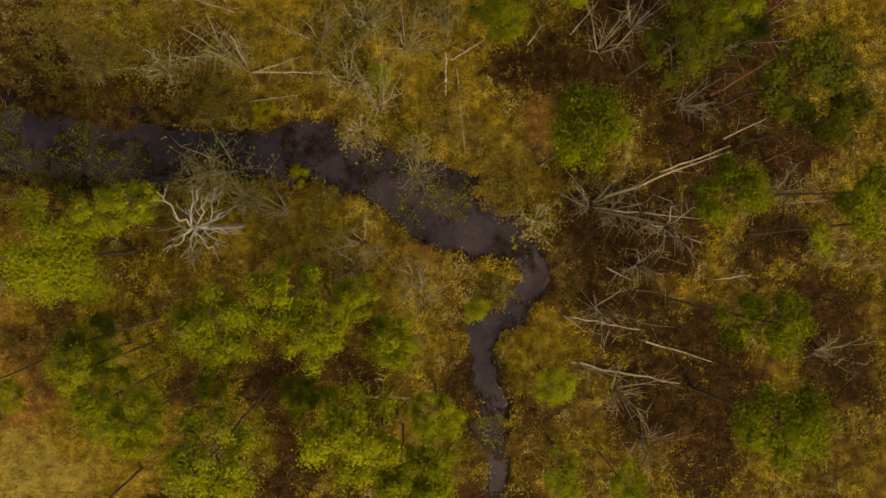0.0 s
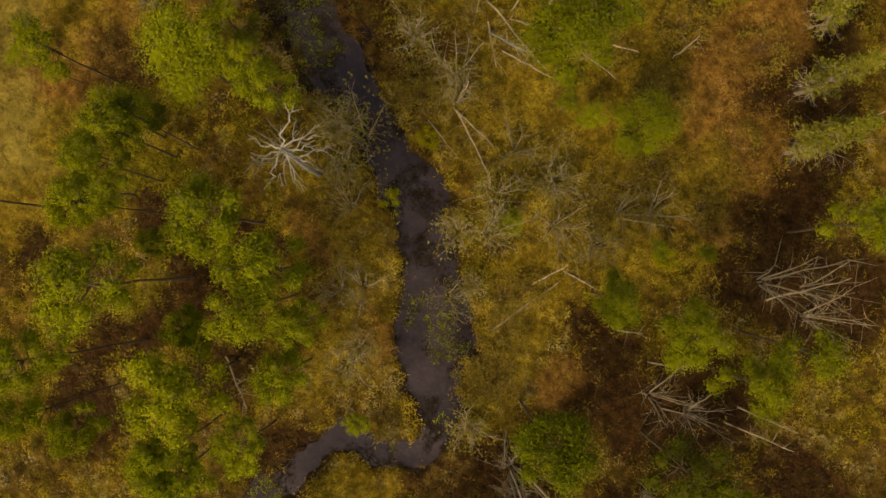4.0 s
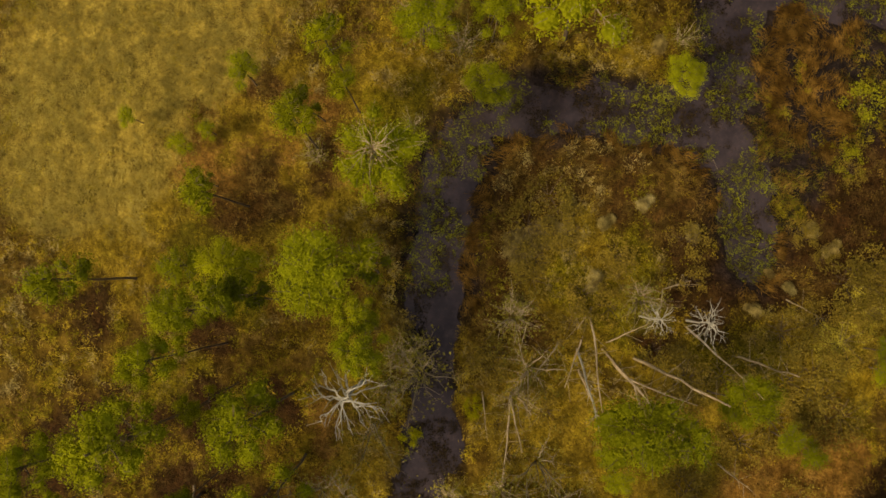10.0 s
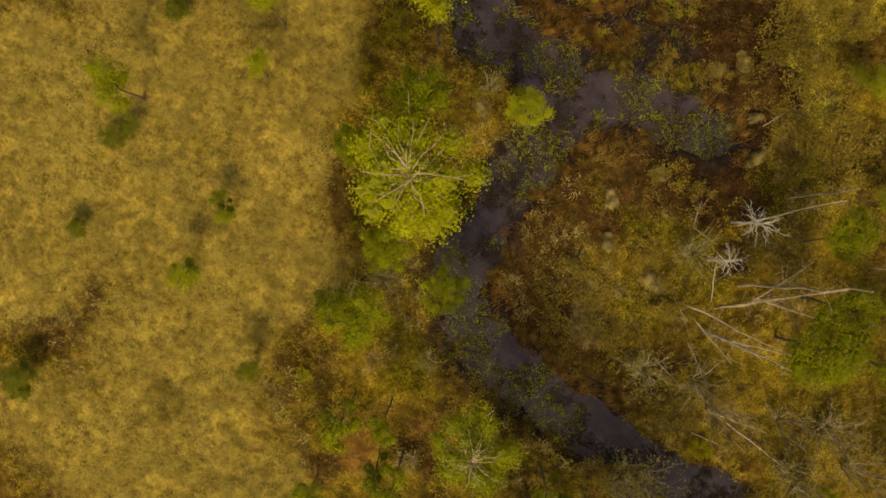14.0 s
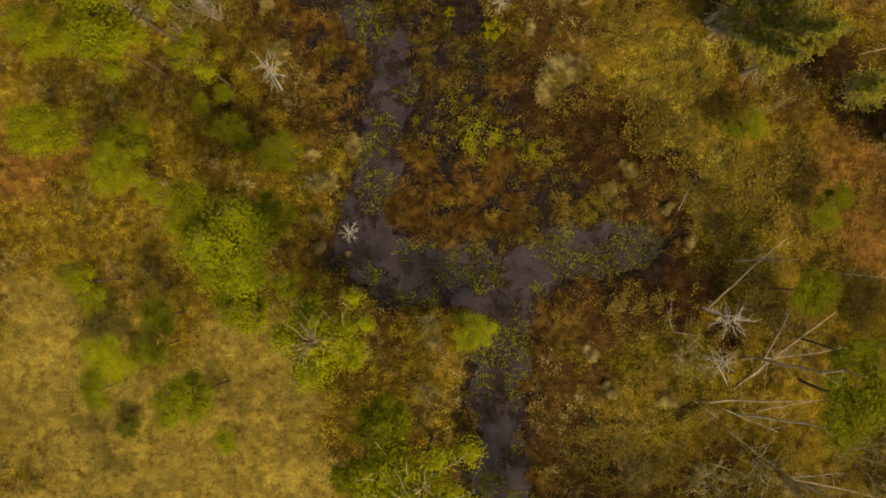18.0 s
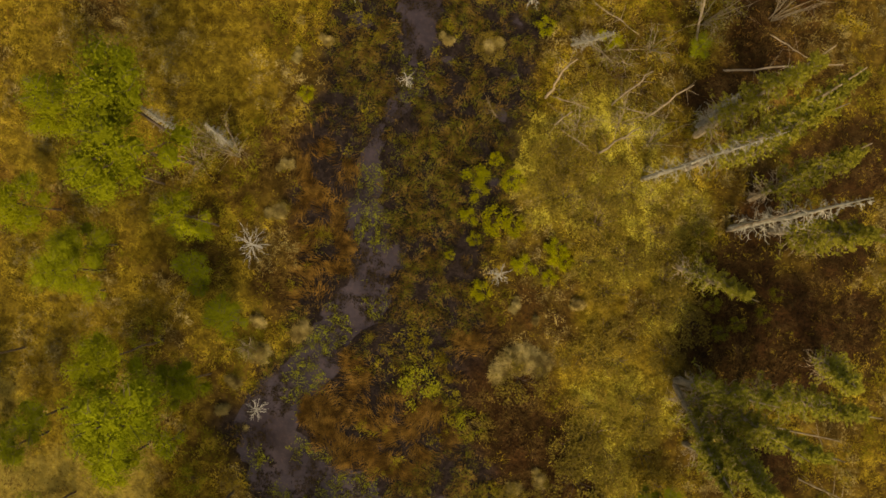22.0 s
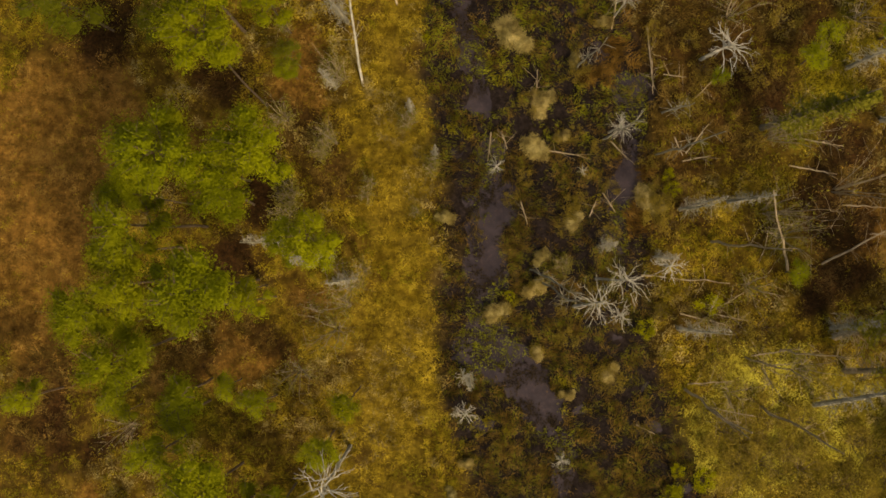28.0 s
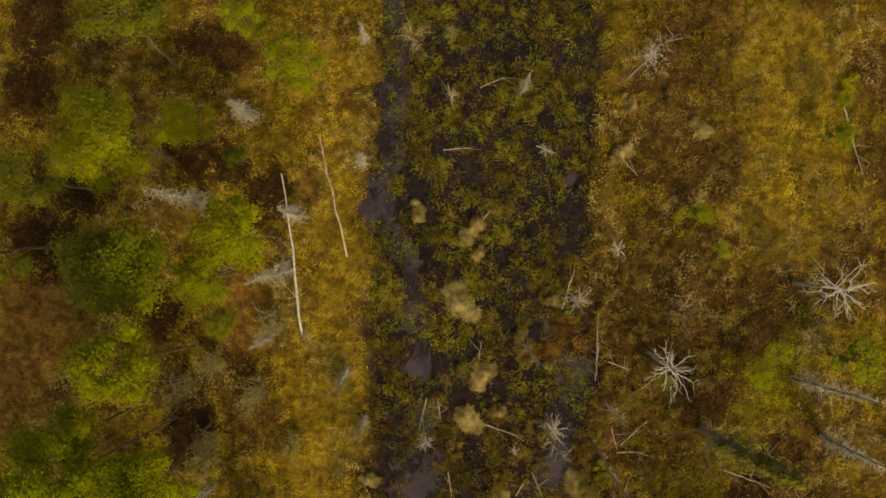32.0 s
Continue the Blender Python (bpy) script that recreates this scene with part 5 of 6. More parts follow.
plant("sapling", -4.42, 12.07, 2.3, 0.71)
plant("soft_pine", -9.84, 24.96, 2.3, 0.70)
plant("dark_pine", -39.34, 10.80, 1.1, 0.70)
plant("soft_pine", -27.09, -2.03, 2.3, 0.69)
plant("soft_pine", -40.79, 16.87, 2.3, 0.69)
plant("sapling", -17.68, 62.95, 1.7, 0.68)
plant("green_tree", -39.56, 57.96, 3.4, 0.66)
plant("sapling", -35.49, 26.63, 1.8, 0.66)
plant("sapling", -33.56, 24.55, 1.8, 0.66)
plant("tree", -1.07, 7.14, 3.4, 0.64)
plant("soft_pine", -18.33, -8.14, 2.3, 0.64)
plant("dark_pine", -38.82, 65.41, 4.5, 0.63)
plant("soft_pine", -49.17, 43.03, 3.4, 0.62)
plant("soft_pine", -16.68, -6.70, 3.4, 0.62)
plant("tree", 3.12, -2.71, 4.5, 0.62)
plant("sapling", 3.31, 12.60, 1.7, 0.61)
plant("sapling", -3.35, 12.44, 2.3, 0.61)
plant("dark_pine", -37.89, -0.79, 1.1, 0.60)
plant("soft_pine", -31.83, 3.61, 2.3, 0.60)
plant("soft_pine", -32.53, 4.06, 1.7, 0.59)
plant("sapling", -19.39, 55.21, 1.7, 0.58)
plant("soft_pine", -19.67, -10.44, 2.3, 0.58)
plant("sapling", -16.59, 61.37, 1.6, 0.58)
plant("sapling", -11.09, 68.21, 1.7, 0.58)
plant("dark_pine", -38.83, 14.17, 1.1, 0.56)
plant("soft_pine", -19.21, -6.87, 2.3, 0.53)
plant("sapling", 4.67, 14.33, 1.7, 0.51)
plant("dead_spruce", -16.48, 38.94, 9.0, 0.90, (2.38, 1.80))
plant("dead_spruce", -11.42, 38.71, 10.0, 1.10, (1.60, 1.60))
plant("thin_spruce", -13.02, 42.00, 11.0, 1.30, (0.26, 2.25))
plant("thin_spruce", -11.15, 40.50, 10.0, 1.30, (0.49, 1.28))
plant("thin_spruce", -17.29, 52.68, 9.0, 1.20, (1.07, -0.17))
plant("thin_spruce", -9.57, 39.48, 10.0, 1.40, (0.49, -0.45))
plant("thin_spruce", -15.05, 42.09, 10.0, 1.30, (1.21, 2.24))
plant("thin_spruce", -13.17, 35.77, 5.0, 1.00, (2.33, -0.28))
plant("thin_spruce", -7.63, 31.56, 9.0, 1.30, (1.32, 1.11))
plant("thin_spruce", -10.44, 30.81, 8.0, 1.20, (3.10, -0.60))
plant("thin_spruce", -14.77, 40.39, 12.0, 1.20, (1.69, 1.21))
plant("thin_spruce", -10.58, 30.64, 7.0, 1.20, (1.61, 0.93))
plant("thin_spruce", -8.77, 29.89, 9.0, 1.20, (2.33, 0.63))
plant("thin_spruce", -8.82, 28.03, 7.0, 1.10, (1.68, 0.24))
plant("thin_spruce", -4.52, 34.76, 7.0, 1.20, (-1.20, -1.08))
plant("thin_spruce", -3.56, 27.03, 8.0, 1.20, (-1.74, -1.29))
plant("thin_spruce", -10.50, 30.42, 7.0, 1.10, (2.25, -3.19))
plant("thin_spruce", -8.80, 29.83, 9.0, 1.20, (1.01, -1.77))
plant("dead_spruce", -22.59, 43.45, 4.0, 0.60, (1.41, 0.18))
plant("dead_spruce", -21.75, 49.23, 4.0, 0.60, (1.18, 0.14))
plant("dead_spruce", -15.15, 42.57, 5.0, 0.80, (-0.09, 0.76))
plant("dead_spruce", -12.80, 55.07, 7.0, 0.80, (0.74, 0.12))
plant("dead_spruce", -11.42, 52.33, 6.0, 0.80, (-0.08, -0.24))
plant("thin_spruce", 2.57, 20.42, 9.0, 1.20, (-0.42, -0.45))
plant("thin_spruce", 0.34, 22.23, 9.0, 1.20, (-0.33, -0.50))
plant("thin_spruce", -1.68, 24.86, 9.0, 1.20, (-0.77, -3.22))
plant("white_snag", -12.80, 59.72, 5.8, 1.41)
plant("sedge_tussock", -14.34, 8.46, 0.4, 1.37)
plant("white_snag", -19.83, 56.40, 4.6, 1.35)
plant("white_snag", -39.22, 39.74, 9.0, 1.32)
plant("ochre_bush", -13.02, 25.10, 1.1, 1.26)
plant("bare_birch", 0.09, 9.00, 4.2, 1.23)
plant("bare_birch", -1.14, 6.12, 8.0, 1.23)
plant("bare_birch", -38.18, 47.53, 4.2, 1.15)
plant("white_snag", -27.49, 45.14, 7.7, 1.13)
plant("sedge_tussock", -17.75, 28.32, 0.4, 1.12)
plant("white_snag", -26.22, 46.36, 7.3, 1.09)
plant("bare_birch", -5.37, 1.26, 8.9, 1.06)
plant("dead_spruce", -40.60, 63.50, 9.5, 0.82)
plant("bare_birch", -34.98, 31.04, 4.4, 1.02)
plant("grey_bush", -2.59, 7.30, 3.6, 1.01)
plant("grey_bush", -9.02, 3.20, 2.4, 1.00)
plant("dead_spruce", -38.77, 67.55, 5.4, 0.79)
plant("sedge_tussock", -28.72, 58.85, 0.4, 0.98)
plant("grey_bush", 6.11, 0.96, 2.1, 0.96)
plant("bare_birch", -7.22, 7.94, 6.2, 0.96)
plant("dead_spruce", -36.78, 60.41, 8.4, 0.75)
plant("white_snag", -31.92, 27.46, 4.3, 0.89)
plant("dead_spruce", -36.44, 62.88, 7.2, 0.67)
plant("sedge_tussock", -28.47, 53.15, 0.4, 0.82)
plant("small_snag", -22.86, 46.58, 1.1, 0.82)
plant("grey_bush", -36.52, 30.02, 2.2, 0.81)
plant("white_snag", -24.70, 53.43, 3.7, 0.80)
plant("sedge_tussock", -29.80, 22.79, 0.4, 0.78)
plant("yellow_shrub", -22.17, 33.81, 0.7, 0.78)
plant("bare_birch", -37.29, 57.64, 3.8, 0.71)
plant("bare_birch", -38.37, 46.59, 7.0, 0.70)
plant("sedge_tussock", -28.39, 24.66, 0.4, 0.67)
plant("white_snag", -20.78, 69.49, 5.2, 0.67)
plant("sedge_tussock", -28.04, 55.22, 0.4, 0.66)
plant("white_snag", -23.70, 59.08, 3.5, 0.66)
plant("bare_birch", -37.38, 48.30, 8.0, 0.64)
plant("dead_spruce", -33.44, 65.42, 4.0, 0.50)
plant("sedge_tussock", -17.27, 67.13, 0.4, 0.60)
plant("small_snag", -30.52, 52.36, 2.0, 0.52)
plant("yellow_shrub", -6.41, 6.03, 0.5, 0.52)
plant("sedge_tussock", -30.90, 63.13, 0.4, 0.49)
plant("bare_birch", -38.05, 54.54, 4.6, 0.40)
plant("white_snag", -7.47, 0.77, 8.3, 1.65)
plant("bare_birch", 0.47, 3.10, 4.2, 0.95)
plant("white_snag", -10.92, 16.35, 4.8, 1.00)
plant("white_snag", -11.06, 14.02, 4.0, 0.80)
plant("small_snag", -33.21, 42.75, 2.8, 0.50)
plant("small_snag", -29.12, 37.92, 1.5, 0.50)
plant("leafless_birch", 8.81, 1.74, 3.0, 1.50)
plant("leafless_birch", 9.17, 9.00, 4.0, 1.46)
plant("leafless_birch", 13.01, 6.40, 4.0, 1.22)
plant("leafless_birch", 17.94, 2.49, 4.0, 1.22)
plant("leafless_birch", 12.45, 0.72, 3.0, 1.75)
plant("leafless_birch", 11.07, -1.10, 2.0, 1.27)
plant("leafless_birch", 19.19, -0.05, 5.0, 1.19)
plant("leafless_birch", 9.87, -6.99, 3.0, 1.50)
plant("leafless_birch", 11.17, -9.32, 3.0, 1.25)
plant("leafless_birch", 19.73, -5.34, 5.0, 1.19)
plant("bare_birch", -3.90, 9.25, 3.0, 1.25)
plant("bare_birch", -1.89, 9.77, 3.0, 1.25)
plant("bare_birch", 1.86, 10.16, 4.0, 1.10)
plant("bare_birch", -8.37, 8.69, 3.0, 1.37)
plant("grey_bush", -10.85, 7.86, 1.5, 1.03)
plant("ochre_bush", -15.27, 8.42, 0.8, 1.31)
plant("ochre_bush", -13.52, 8.71, 0.7, 1.05)
plant("ochre_bush", -16.77, 9.43, 0.8, 1.18)
plant("ochre_bush", -5.60, 7.24, 0.7, 0.79)
plant("ochre_bush", -4.05, 7.77, 0.7, 0.92)
plant("ochre_bush", -6.36, 9.55, 0.8, 1.05)
plant("ochre_bush", -1.97, 7.79, 0.7, 0.79)
plant("grey_bush", -7.26, 1.98, 2.0, 0.89)
plant("bare_birch", -1.93, -0.06, 2.0, 1.27)
plant("bare_birch", 0.38, -1.60, 2.0, 1.27)
plant("ochre_bush", 3.28, 4.69, 0.7, 1.05)
plant("ochre_bush", 4.87, 3.11, 0.8, 1.31)
plant("ochre_bush", 1.70, 5.47, 0.6, 1.05)
plant("ochre_bush", 4.61, 2.06, 0.7, 1.05)
plant("grey_bush", 0.63, 4.32, 2.0, 0.76)
plant("leafless_birch", 9.85, 1.46, 3.0, 1.24)
plant("leafless_birch", 9.09, -3.12, 4.0, 1.46)
plant("leafless_birch", 15.13, 9.22, 5.0, 1.42)
plant("bare_birch", 1.04, 12.05, 3.0, 0.99)
plant("leafless_birch", 2.81, 21.64, 4.0, 1.46)
plant("leafless_birch", 8.48, 17.81, 5.0, 1.43)
plant("leafless_birch", 10.71, 10.08, 4.0, 1.34)
plant("bare_birch", 1.79, 13.37, 3.0, 1.25)
plant("ochre_bush", -0.28, 14.42, 0.8, 1.31)
plant("ochre_bush", 2.80, 15.40, 0.8, 1.18)
plant("ochre_bush", 1.09, 18.40, 0.8, 1.18)
plant("ochre_bush", -8.16, 7.17, 0.7, 1.05)
plant("ochre_bush", -9.22, 6.65, 0.7, 0.79)
plant("grey_bush", -11.93, 14.06, 2.0, 1.03)
plant("grey_bush", -1.70, 10.32, 2.0, 1.03)
plant("yellow_shrub", 3.88, 12.81, 0.6, 0.58)
plant("ochre_bush", -15.62, 9.97, 0.6, 1.32)
plant("ochre_bush", -12.91, 8.09, 0.5, 0.80)
plant("ochre_bush", -12.10, 11.31, 0.6, 1.06)
plant("ochre_bush", -14.00, 12.67, 0.6, 1.06)
plant("ochre_bush", -14.84, 16.20, 0.6, 1.06)
plant("ochre_bush", -12.95, 24.00, 0.8, 1.58)
plant("ochre_bush", -13.77, 25.38, 0.8, 1.19)
plant("ochre_bush", -14.08, 22.75, 0.5, 0.58)
plant("ochre_bush", -8.06, 16.36, 0.8, 1.58)
plant("ochre_bush", -8.07, 21.21, 0.8, 1.58)
plant("ochre_bush", -6.47, 23.88, 0.8, 1.58)
plant("ochre_bush", -5.12, 19.01, 0.8, 1.45)
plant("ochre_bush", 2.02, 6.46, 0.7, 1.06)
plant("ochre_bush", 3.83, 2.78, 0.7, 1.06)
plant("ochre_bush", 0.44, 10.95, 0.8, 1.19)
plant("ochre_bush", -3.25, 16.30, 0.8, 1.32)
plant("ochre_bush", -2.19, 21.65, 0.8, 1.32)
plant("bare_birch", 0.82, -2.53, 2.5, 1.27)
plant("bare_birch", -2.22, -1.08, 2.0, 1.16)
plant("yellow_shrub", -4.83, 3.01, 0.6, 0.58)
plant("ochre_bush", -3.11, 1.96, 0.6, 0.66)
plant("grey_bush", -1.95, 5.13, 1.5, 1.04)
plant("grey_bush", -8.98, 2.34, 2.0, 0.92)
plant("grey_bush", -24.99, 3.05, 3.0, 1.18)
plant("grey_bush", -20.01, 2.65, 1.2, 0.54)
plant("ochre_bush", -30.12, -6.04, 0.5, 1.10)
plant("sedge_tussock", -15.53, 12.25, 0.4, 0.50)
plant("ochre_bush", -10.74, 10.78, 0.6, 0.96)
plant("ochre_bush", -8.85, 7.35, 0.6, 1.10)
plant("ochre_bush", -15.18, 22.04, 0.6, 0.77)
plant("ochre_bush", -9.48, 14.73, 0.7, 1.10)
plant("ochre_bush", -8.32, 18.14, 0.8, 1.37)
plant("ochre_bush", -7.10, 15.66, 0.8, 1.37)
plant("ochre_bush", -6.22, 20.53, 0.8, 1.51)
plant("grey_bush", -18.32, -2.03, 1.2, 0.68)
plant("grey_bush", -24.56, 15.68, 2.2, 0.59)
plant("ochre_bush", -17.54, 27.24, 0.8, 1.38)
plant("ochre_bush", -13.12, 26.56, 0.8, 1.38)
plant("ochre_bush", -15.47, 21.80, 0.5, 0.72)
plant("sedge_tussock", -15.22, 16.48, 0.4, 0.56)
plant("sedge_tussock", -16.52, 14.14, 0.4, 0.50)
plant("sedge_tussock", -11.43, 8.02, 0.4, 0.72)
plant("ochre_bush", -9.51, 7.36, 0.6, 1.00)
plant("ochre_bush", -8.42, 6.51, 0.6, 0.94)
plant("ochre_bush", -10.48, 20.94, 0.8, 1.38)
plant("ochre_bush", -8.52, 22.55, 0.8, 1.52)
plant("ochre_bush", -12.88, 16.54, 0.6, 0.83)
plant("ochre_bush", -13.84, 13.06, 0.6, 0.83)
plant("ochre_bush", -11.41, 12.56, 0.6, 0.97)
plant("ochre_bush", -2.52, 16.36, 0.9, 1.38)
plant("yellow_shrub", -24.92, -1.20, 0.4, 0.39)
plant("ochre_bush", -10.13, 23.92, 0.7, 1.41)
plant("ochre_bush", -7.35, 23.05, 0.7, 1.41)
plant("ochre_bush", -5.41, 21.91, 0.7, 1.27)
plant("ochre_bush", -6.00, 15.46, 0.7, 1.41)
plant("ochre_bush", -14.96, 10.16, 0.6, 1.27)
plant("ochre_bush", -12.72, 8.75, 0.6, 1.13)
plant("ochre_bush", -39.65, 10.83, 0.7, 0.70)
plant("grey_bush", -23.99, 4.97, 2.0, 0.82)
plant("bare_birch", -7.93, 3.45, 5.0, 1.55)
plant("yellow_shrub", -23.41, 33.41, 0.5, 0.50)
plant("yellow_shrub", -21.15, 33.98, 0.5, 0.56)
plant("yellow_shrub", -19.88, 32.42, 0.5, 0.67)
plant("yellow_shrub", -18.61, 33.55, 0.5, 0.56)
plant("yellow_shrub", -18.47, 32.42, 0.5, 0.45)
plant("yellow_shrub", -22.71, 32.56, 0.5, 0.39)
plant("yellow_shrub", -23.41, 31.30, 0.4, 0.28)
plant("yellow_shrub", -23.55, 34.78, 0.5, 0.62)
plant("yellow_shrub", -21.30, 30.43, 0.5, 0.56)
plant("small_snag", -20.99, 31.42, 1.5, 0.55)
plant("sedge_tussock", -19.46, 30.45, 0.4, 0.39)
plant("sedge_tussock", -18.19, 30.25, 0.4, 0.28)
plant("ochre_bush", -14.56, 23.38, 0.5, 0.45)
plant("ochre_bush", -15.69, 22.12, 0.5, 0.50)
plant("sedge_tussock", -18.20, 27.75, 0.5, 1.12)
plant("ochre_bush", -18.35, 24.22, 0.5, 0.78)
plant("ochre_bush", -31.89, 29.46, 0.4, 0.56)
plant("small_snag", -28.59, 20.29, 0.6, 0.56)
plant("ochre_bush", -28.61, 19.16, 0.4, 0.39)
plant("ochre_bush", -15.26, 29.70, 0.7, 1.12)
plant("ochre_bush", -13.58, 30.26, 0.7, 0.98)
plant("ochre_bush", -11.89, 31.67, 0.7, 1.12)
plant("ochre_bush", -13.59, 24.22, 0.6, 0.84)
plant("ochre_bush", -13.02, 33.35, 0.8, 1.11)
plant("ochre_bush", -11.33, 33.35, 0.8, 1.11)
plant("ochre_bush", -15.81, 33.09, 0.7, 1.12)
plant("ochre_bush", -17.22, 33.94, 0.7, 0.98)
plant("ochre_bush", -11.90, 28.85, 0.7, 1.12)
plant("ochre_bush", -10.53, 26.60, 0.8, 1.11)
plant("ochre_bush", -11.12, 22.68, 0.8, 1.11)
plant("ochre_bush", -9.15, 25.47, 0.8, 1.11)
plant("ochre_bush", -14.95, 31.42, 0.5, 0.84)
plant("sedge_tussock", -11.48, 19.59, 0.4, 0.45)
plant("sedge_tussock", -12.60, 21.28, 0.4, 0.39)
plant("sedge_tussock", -13.30, 20.43, 0.4, 0.34)
plant("grey_bush", -24.77, 12.27, 2.0, 0.68)
plant("bare_birch", -18.70, 41.05, 3.0, 1.06)
plant("bare_birch", -20.55, 40.01, 2.0, 0.95)
plant("bare_birch", -16.89, 40.79, 3.0, 1.06)
plant("ochre_bush", -21.90, 39.21, 0.5, 0.70)
plant("ochre_bush", -19.52, 36.40, 0.8, 1.25)
plant("ochre_bush", -17.56, 35.87, 0.8, 1.25)
plant("ochre_bush", -15.44, 34.81, 0.8, 1.25)
plant("ochre_bush", -14.88, 36.79, 0.7, 1.11)
plant("ochre_bush", -13.38, 34.91, 0.7, 1.11)
plant("ochre_bush", -14.02, 31.44, 0.7, 1.11)
plant("ochre_bush", -13.69, 25.96, 0.7, 1.11)
plant("ochre_bush", -11.11, 27.99, 0.7, 1.11)
plant("ochre_bush", -11.65, 25.16, 0.6, 0.98)
plant("yellow_shrub", -24.02, 35.39, 0.6, 0.67)
plant("yellow_shrub", -23.43, 36.58, 0.5, 0.39)
plant("yellow_shrub", -22.25, 35.98, 0.5, 0.61)
plant("yellow_shrub", -18.89, 33.93, 0.5, 0.56)
plant("yellow_shrub", -18.11, 33.43, 0.5, 0.42)
plant("yellow_shrub", -33.39, 35.26, 0.5, 0.44)
plant("ochre_bush", -32.57, 28.11, 0.5, 0.39)
plant("ochre_bush", -33.40, 38.21, 0.5, 0.39)
plant("ochre_bush", -26.27, 45.41, 0.5, 0.67)
plant("yellow_shrub", -24.24, 43.65, 0.6, 0.55)
plant("ochre_bush", -26.01, 41.42, 0.5, 0.78)
plant("ochre_bush", -24.97, 38.60, 0.4, 0.56)
plant("bare_birch", -21.04, 43.84, 1.5, 0.95)
plant("small_snag", -25.33, 44.53, 1.2, 0.68)
plant("dead_spruce", -19.41, 49.32, 6.4, 0.56)
plant("bare_birch", -17.65, 48.60, 5.0, 1.26)
plant("bare_birch", -16.95, 52.17, 5.0, 1.26)
plant("bare_birch", -18.95, 45.06, 2.0, 1.08)
plant("ochre_bush", -20.27, 37.83, 0.7, 1.25)
plant("ochre_bush", -18.97, 38.94, 0.7, 1.25)
plant("ochre_bush", -17.15, 38.08, 0.7, 1.25)
plant("ochre_bush", -18.07, 36.88, 0.7, 1.11)
plant("ochre_bush", -13.75, 36.23, 0.7, 1.11)
plant("ochre_bush", -16.05, 35.16, 0.6, 0.97)
plant("ochre_bush", -20.79, 36.53, 0.6, 0.97)
plant("ochre_bush", -18.96, 32.43, 0.4, 0.56)
plant("sedge_tussock", -16.66, 31.86, 0.4, 0.45)
plant("ochre_bush", -12.09, 33.98, 0.7, 1.11)
plant("dead_spruce", -35.42, 31.28, 5.6, 0.61)
plant("ochre_bush", -29.28, 46.30, 0.5, 0.50)
plant("yellow_shrub", -30.54, 46.06, 0.4, 0.28)
plant("ochre_bush", -31.09, 45.21, 0.4, 0.56)
plant("grey_bush", -27.76, 47.25, 1.0, 0.49)
plant("dead_spruce", -23.22, 47.07, 4.0, 0.46)
plant("yellow_shrub", -21.04, 44.46, 0.5, 0.66)
plant("ochre_bush", -32.21, 38.79, 0.4, 0.39)
plant("ochre_bush", -31.58, 49.13, 0.4, 0.39)
plant("small_snag", -33.84, 40.80, 0.8, 0.41)
plant("dead_spruce", -39.03, 49.14, 12.8, 0.77)
plant("dead_spruce", -37.94, 47.85, 8.0, 0.58)
plant("bare_birch", -39.93, 46.39, 2.5, 0.67)
plant("dead_spruce", -38.50, 30.79, 4.8, 0.62)
plant("grey_bush", -36.57, 31.22, 3.0, 0.58)
plant("bare_birch", -49.64, 42.03, 3.0, 1.05)
plant("bare_birch", -50.41, 38.09, 4.0, 1.03)
plant("ochre_bush", -25.82, 56.30, 0.5, 0.61)
plant("ochre_bush", -23.23, 55.28, 0.5, 0.61)
plant("ochre_bush", -20.80, 53.88, 0.5, 0.78)
plant("ochre_bush", -23.04, 51.97, 0.5, 0.66)
plant("ochre_bush", -19.81, 55.87, 0.5, 0.72)
plant("ochre_bush", -17.10, 55.20, 0.6, 0.83)
plant("ochre_bush", -15.72, 57.65, 0.7, 0.97)
plant("ochre_bush", -21.14, 41.85, 0.6, 1.11)
plant("ochre_bush", -19.83, 43.02, 0.6, 1.11)
plant("ochre_bush", -21.12, 38.27, 0.7, 1.24)
plant("ochre_bush", -18.60, 42.96, 0.6, 0.97)
plant("ochre_bush", -27.99, 43.68, 0.5, 0.61)
plant("ochre_bush", -26.89, 50.27, 0.5, 0.61)
plant("ochre_bush", -29.07, 51.78, 0.4, 0.50)
plant("leafless_birch", -14.16, 49.17, 5.0, 1.26)
plant("bare_birch", -18.24, 58.32, 3.0, 1.05)
plant("ochre_bush", -25.70, 56.74, 0.5, 0.55)
plant("ochre_bush", -27.03, 53.49, 0.5, 0.44)
plant("small_snag", -26.27, 51.65, 0.5, 0.28)
plant("ochre_bush", -29.94, 50.82, 0.4, 0.44)
plant("ochre_bush", -25.34, 48.51, 0.5, 0.66)
plant("ochre_bush", -27.94, 45.23, 0.5, 0.55)
plant("ochre_bush", -29.61, 43.15, 0.4, 0.44)
plant("ochre_bush", -26.45, 41.43, 0.6, 0.72)
plant("ochre_bush", -23.19, 49.50, 0.6, 0.83)
plant("ochre_bush", -24.68, 59.07, 0.5, 0.44)
plant("dead_spruce", -33.05, 42.47, 4.0, 0.46)
plant("small_snag", -33.34, 40.74, 1.2, 0.60)
plant("ochre_bush", -22.13, 57.73, 0.5, 0.44)
plant("dead_spruce", -34.25, 55.65, 4.0, 0.34)
plant("dead_spruce", -33.36, 53.32, 4.0, 0.31)
plant("grey_bush", -34.60, 50.75, 0.6, 0.33)
plant("grey_bush", -37.68, 58.09, 2.0, 0.64)
plant("grey_bush", -39.79, 60.37, 1.5, 0.38)
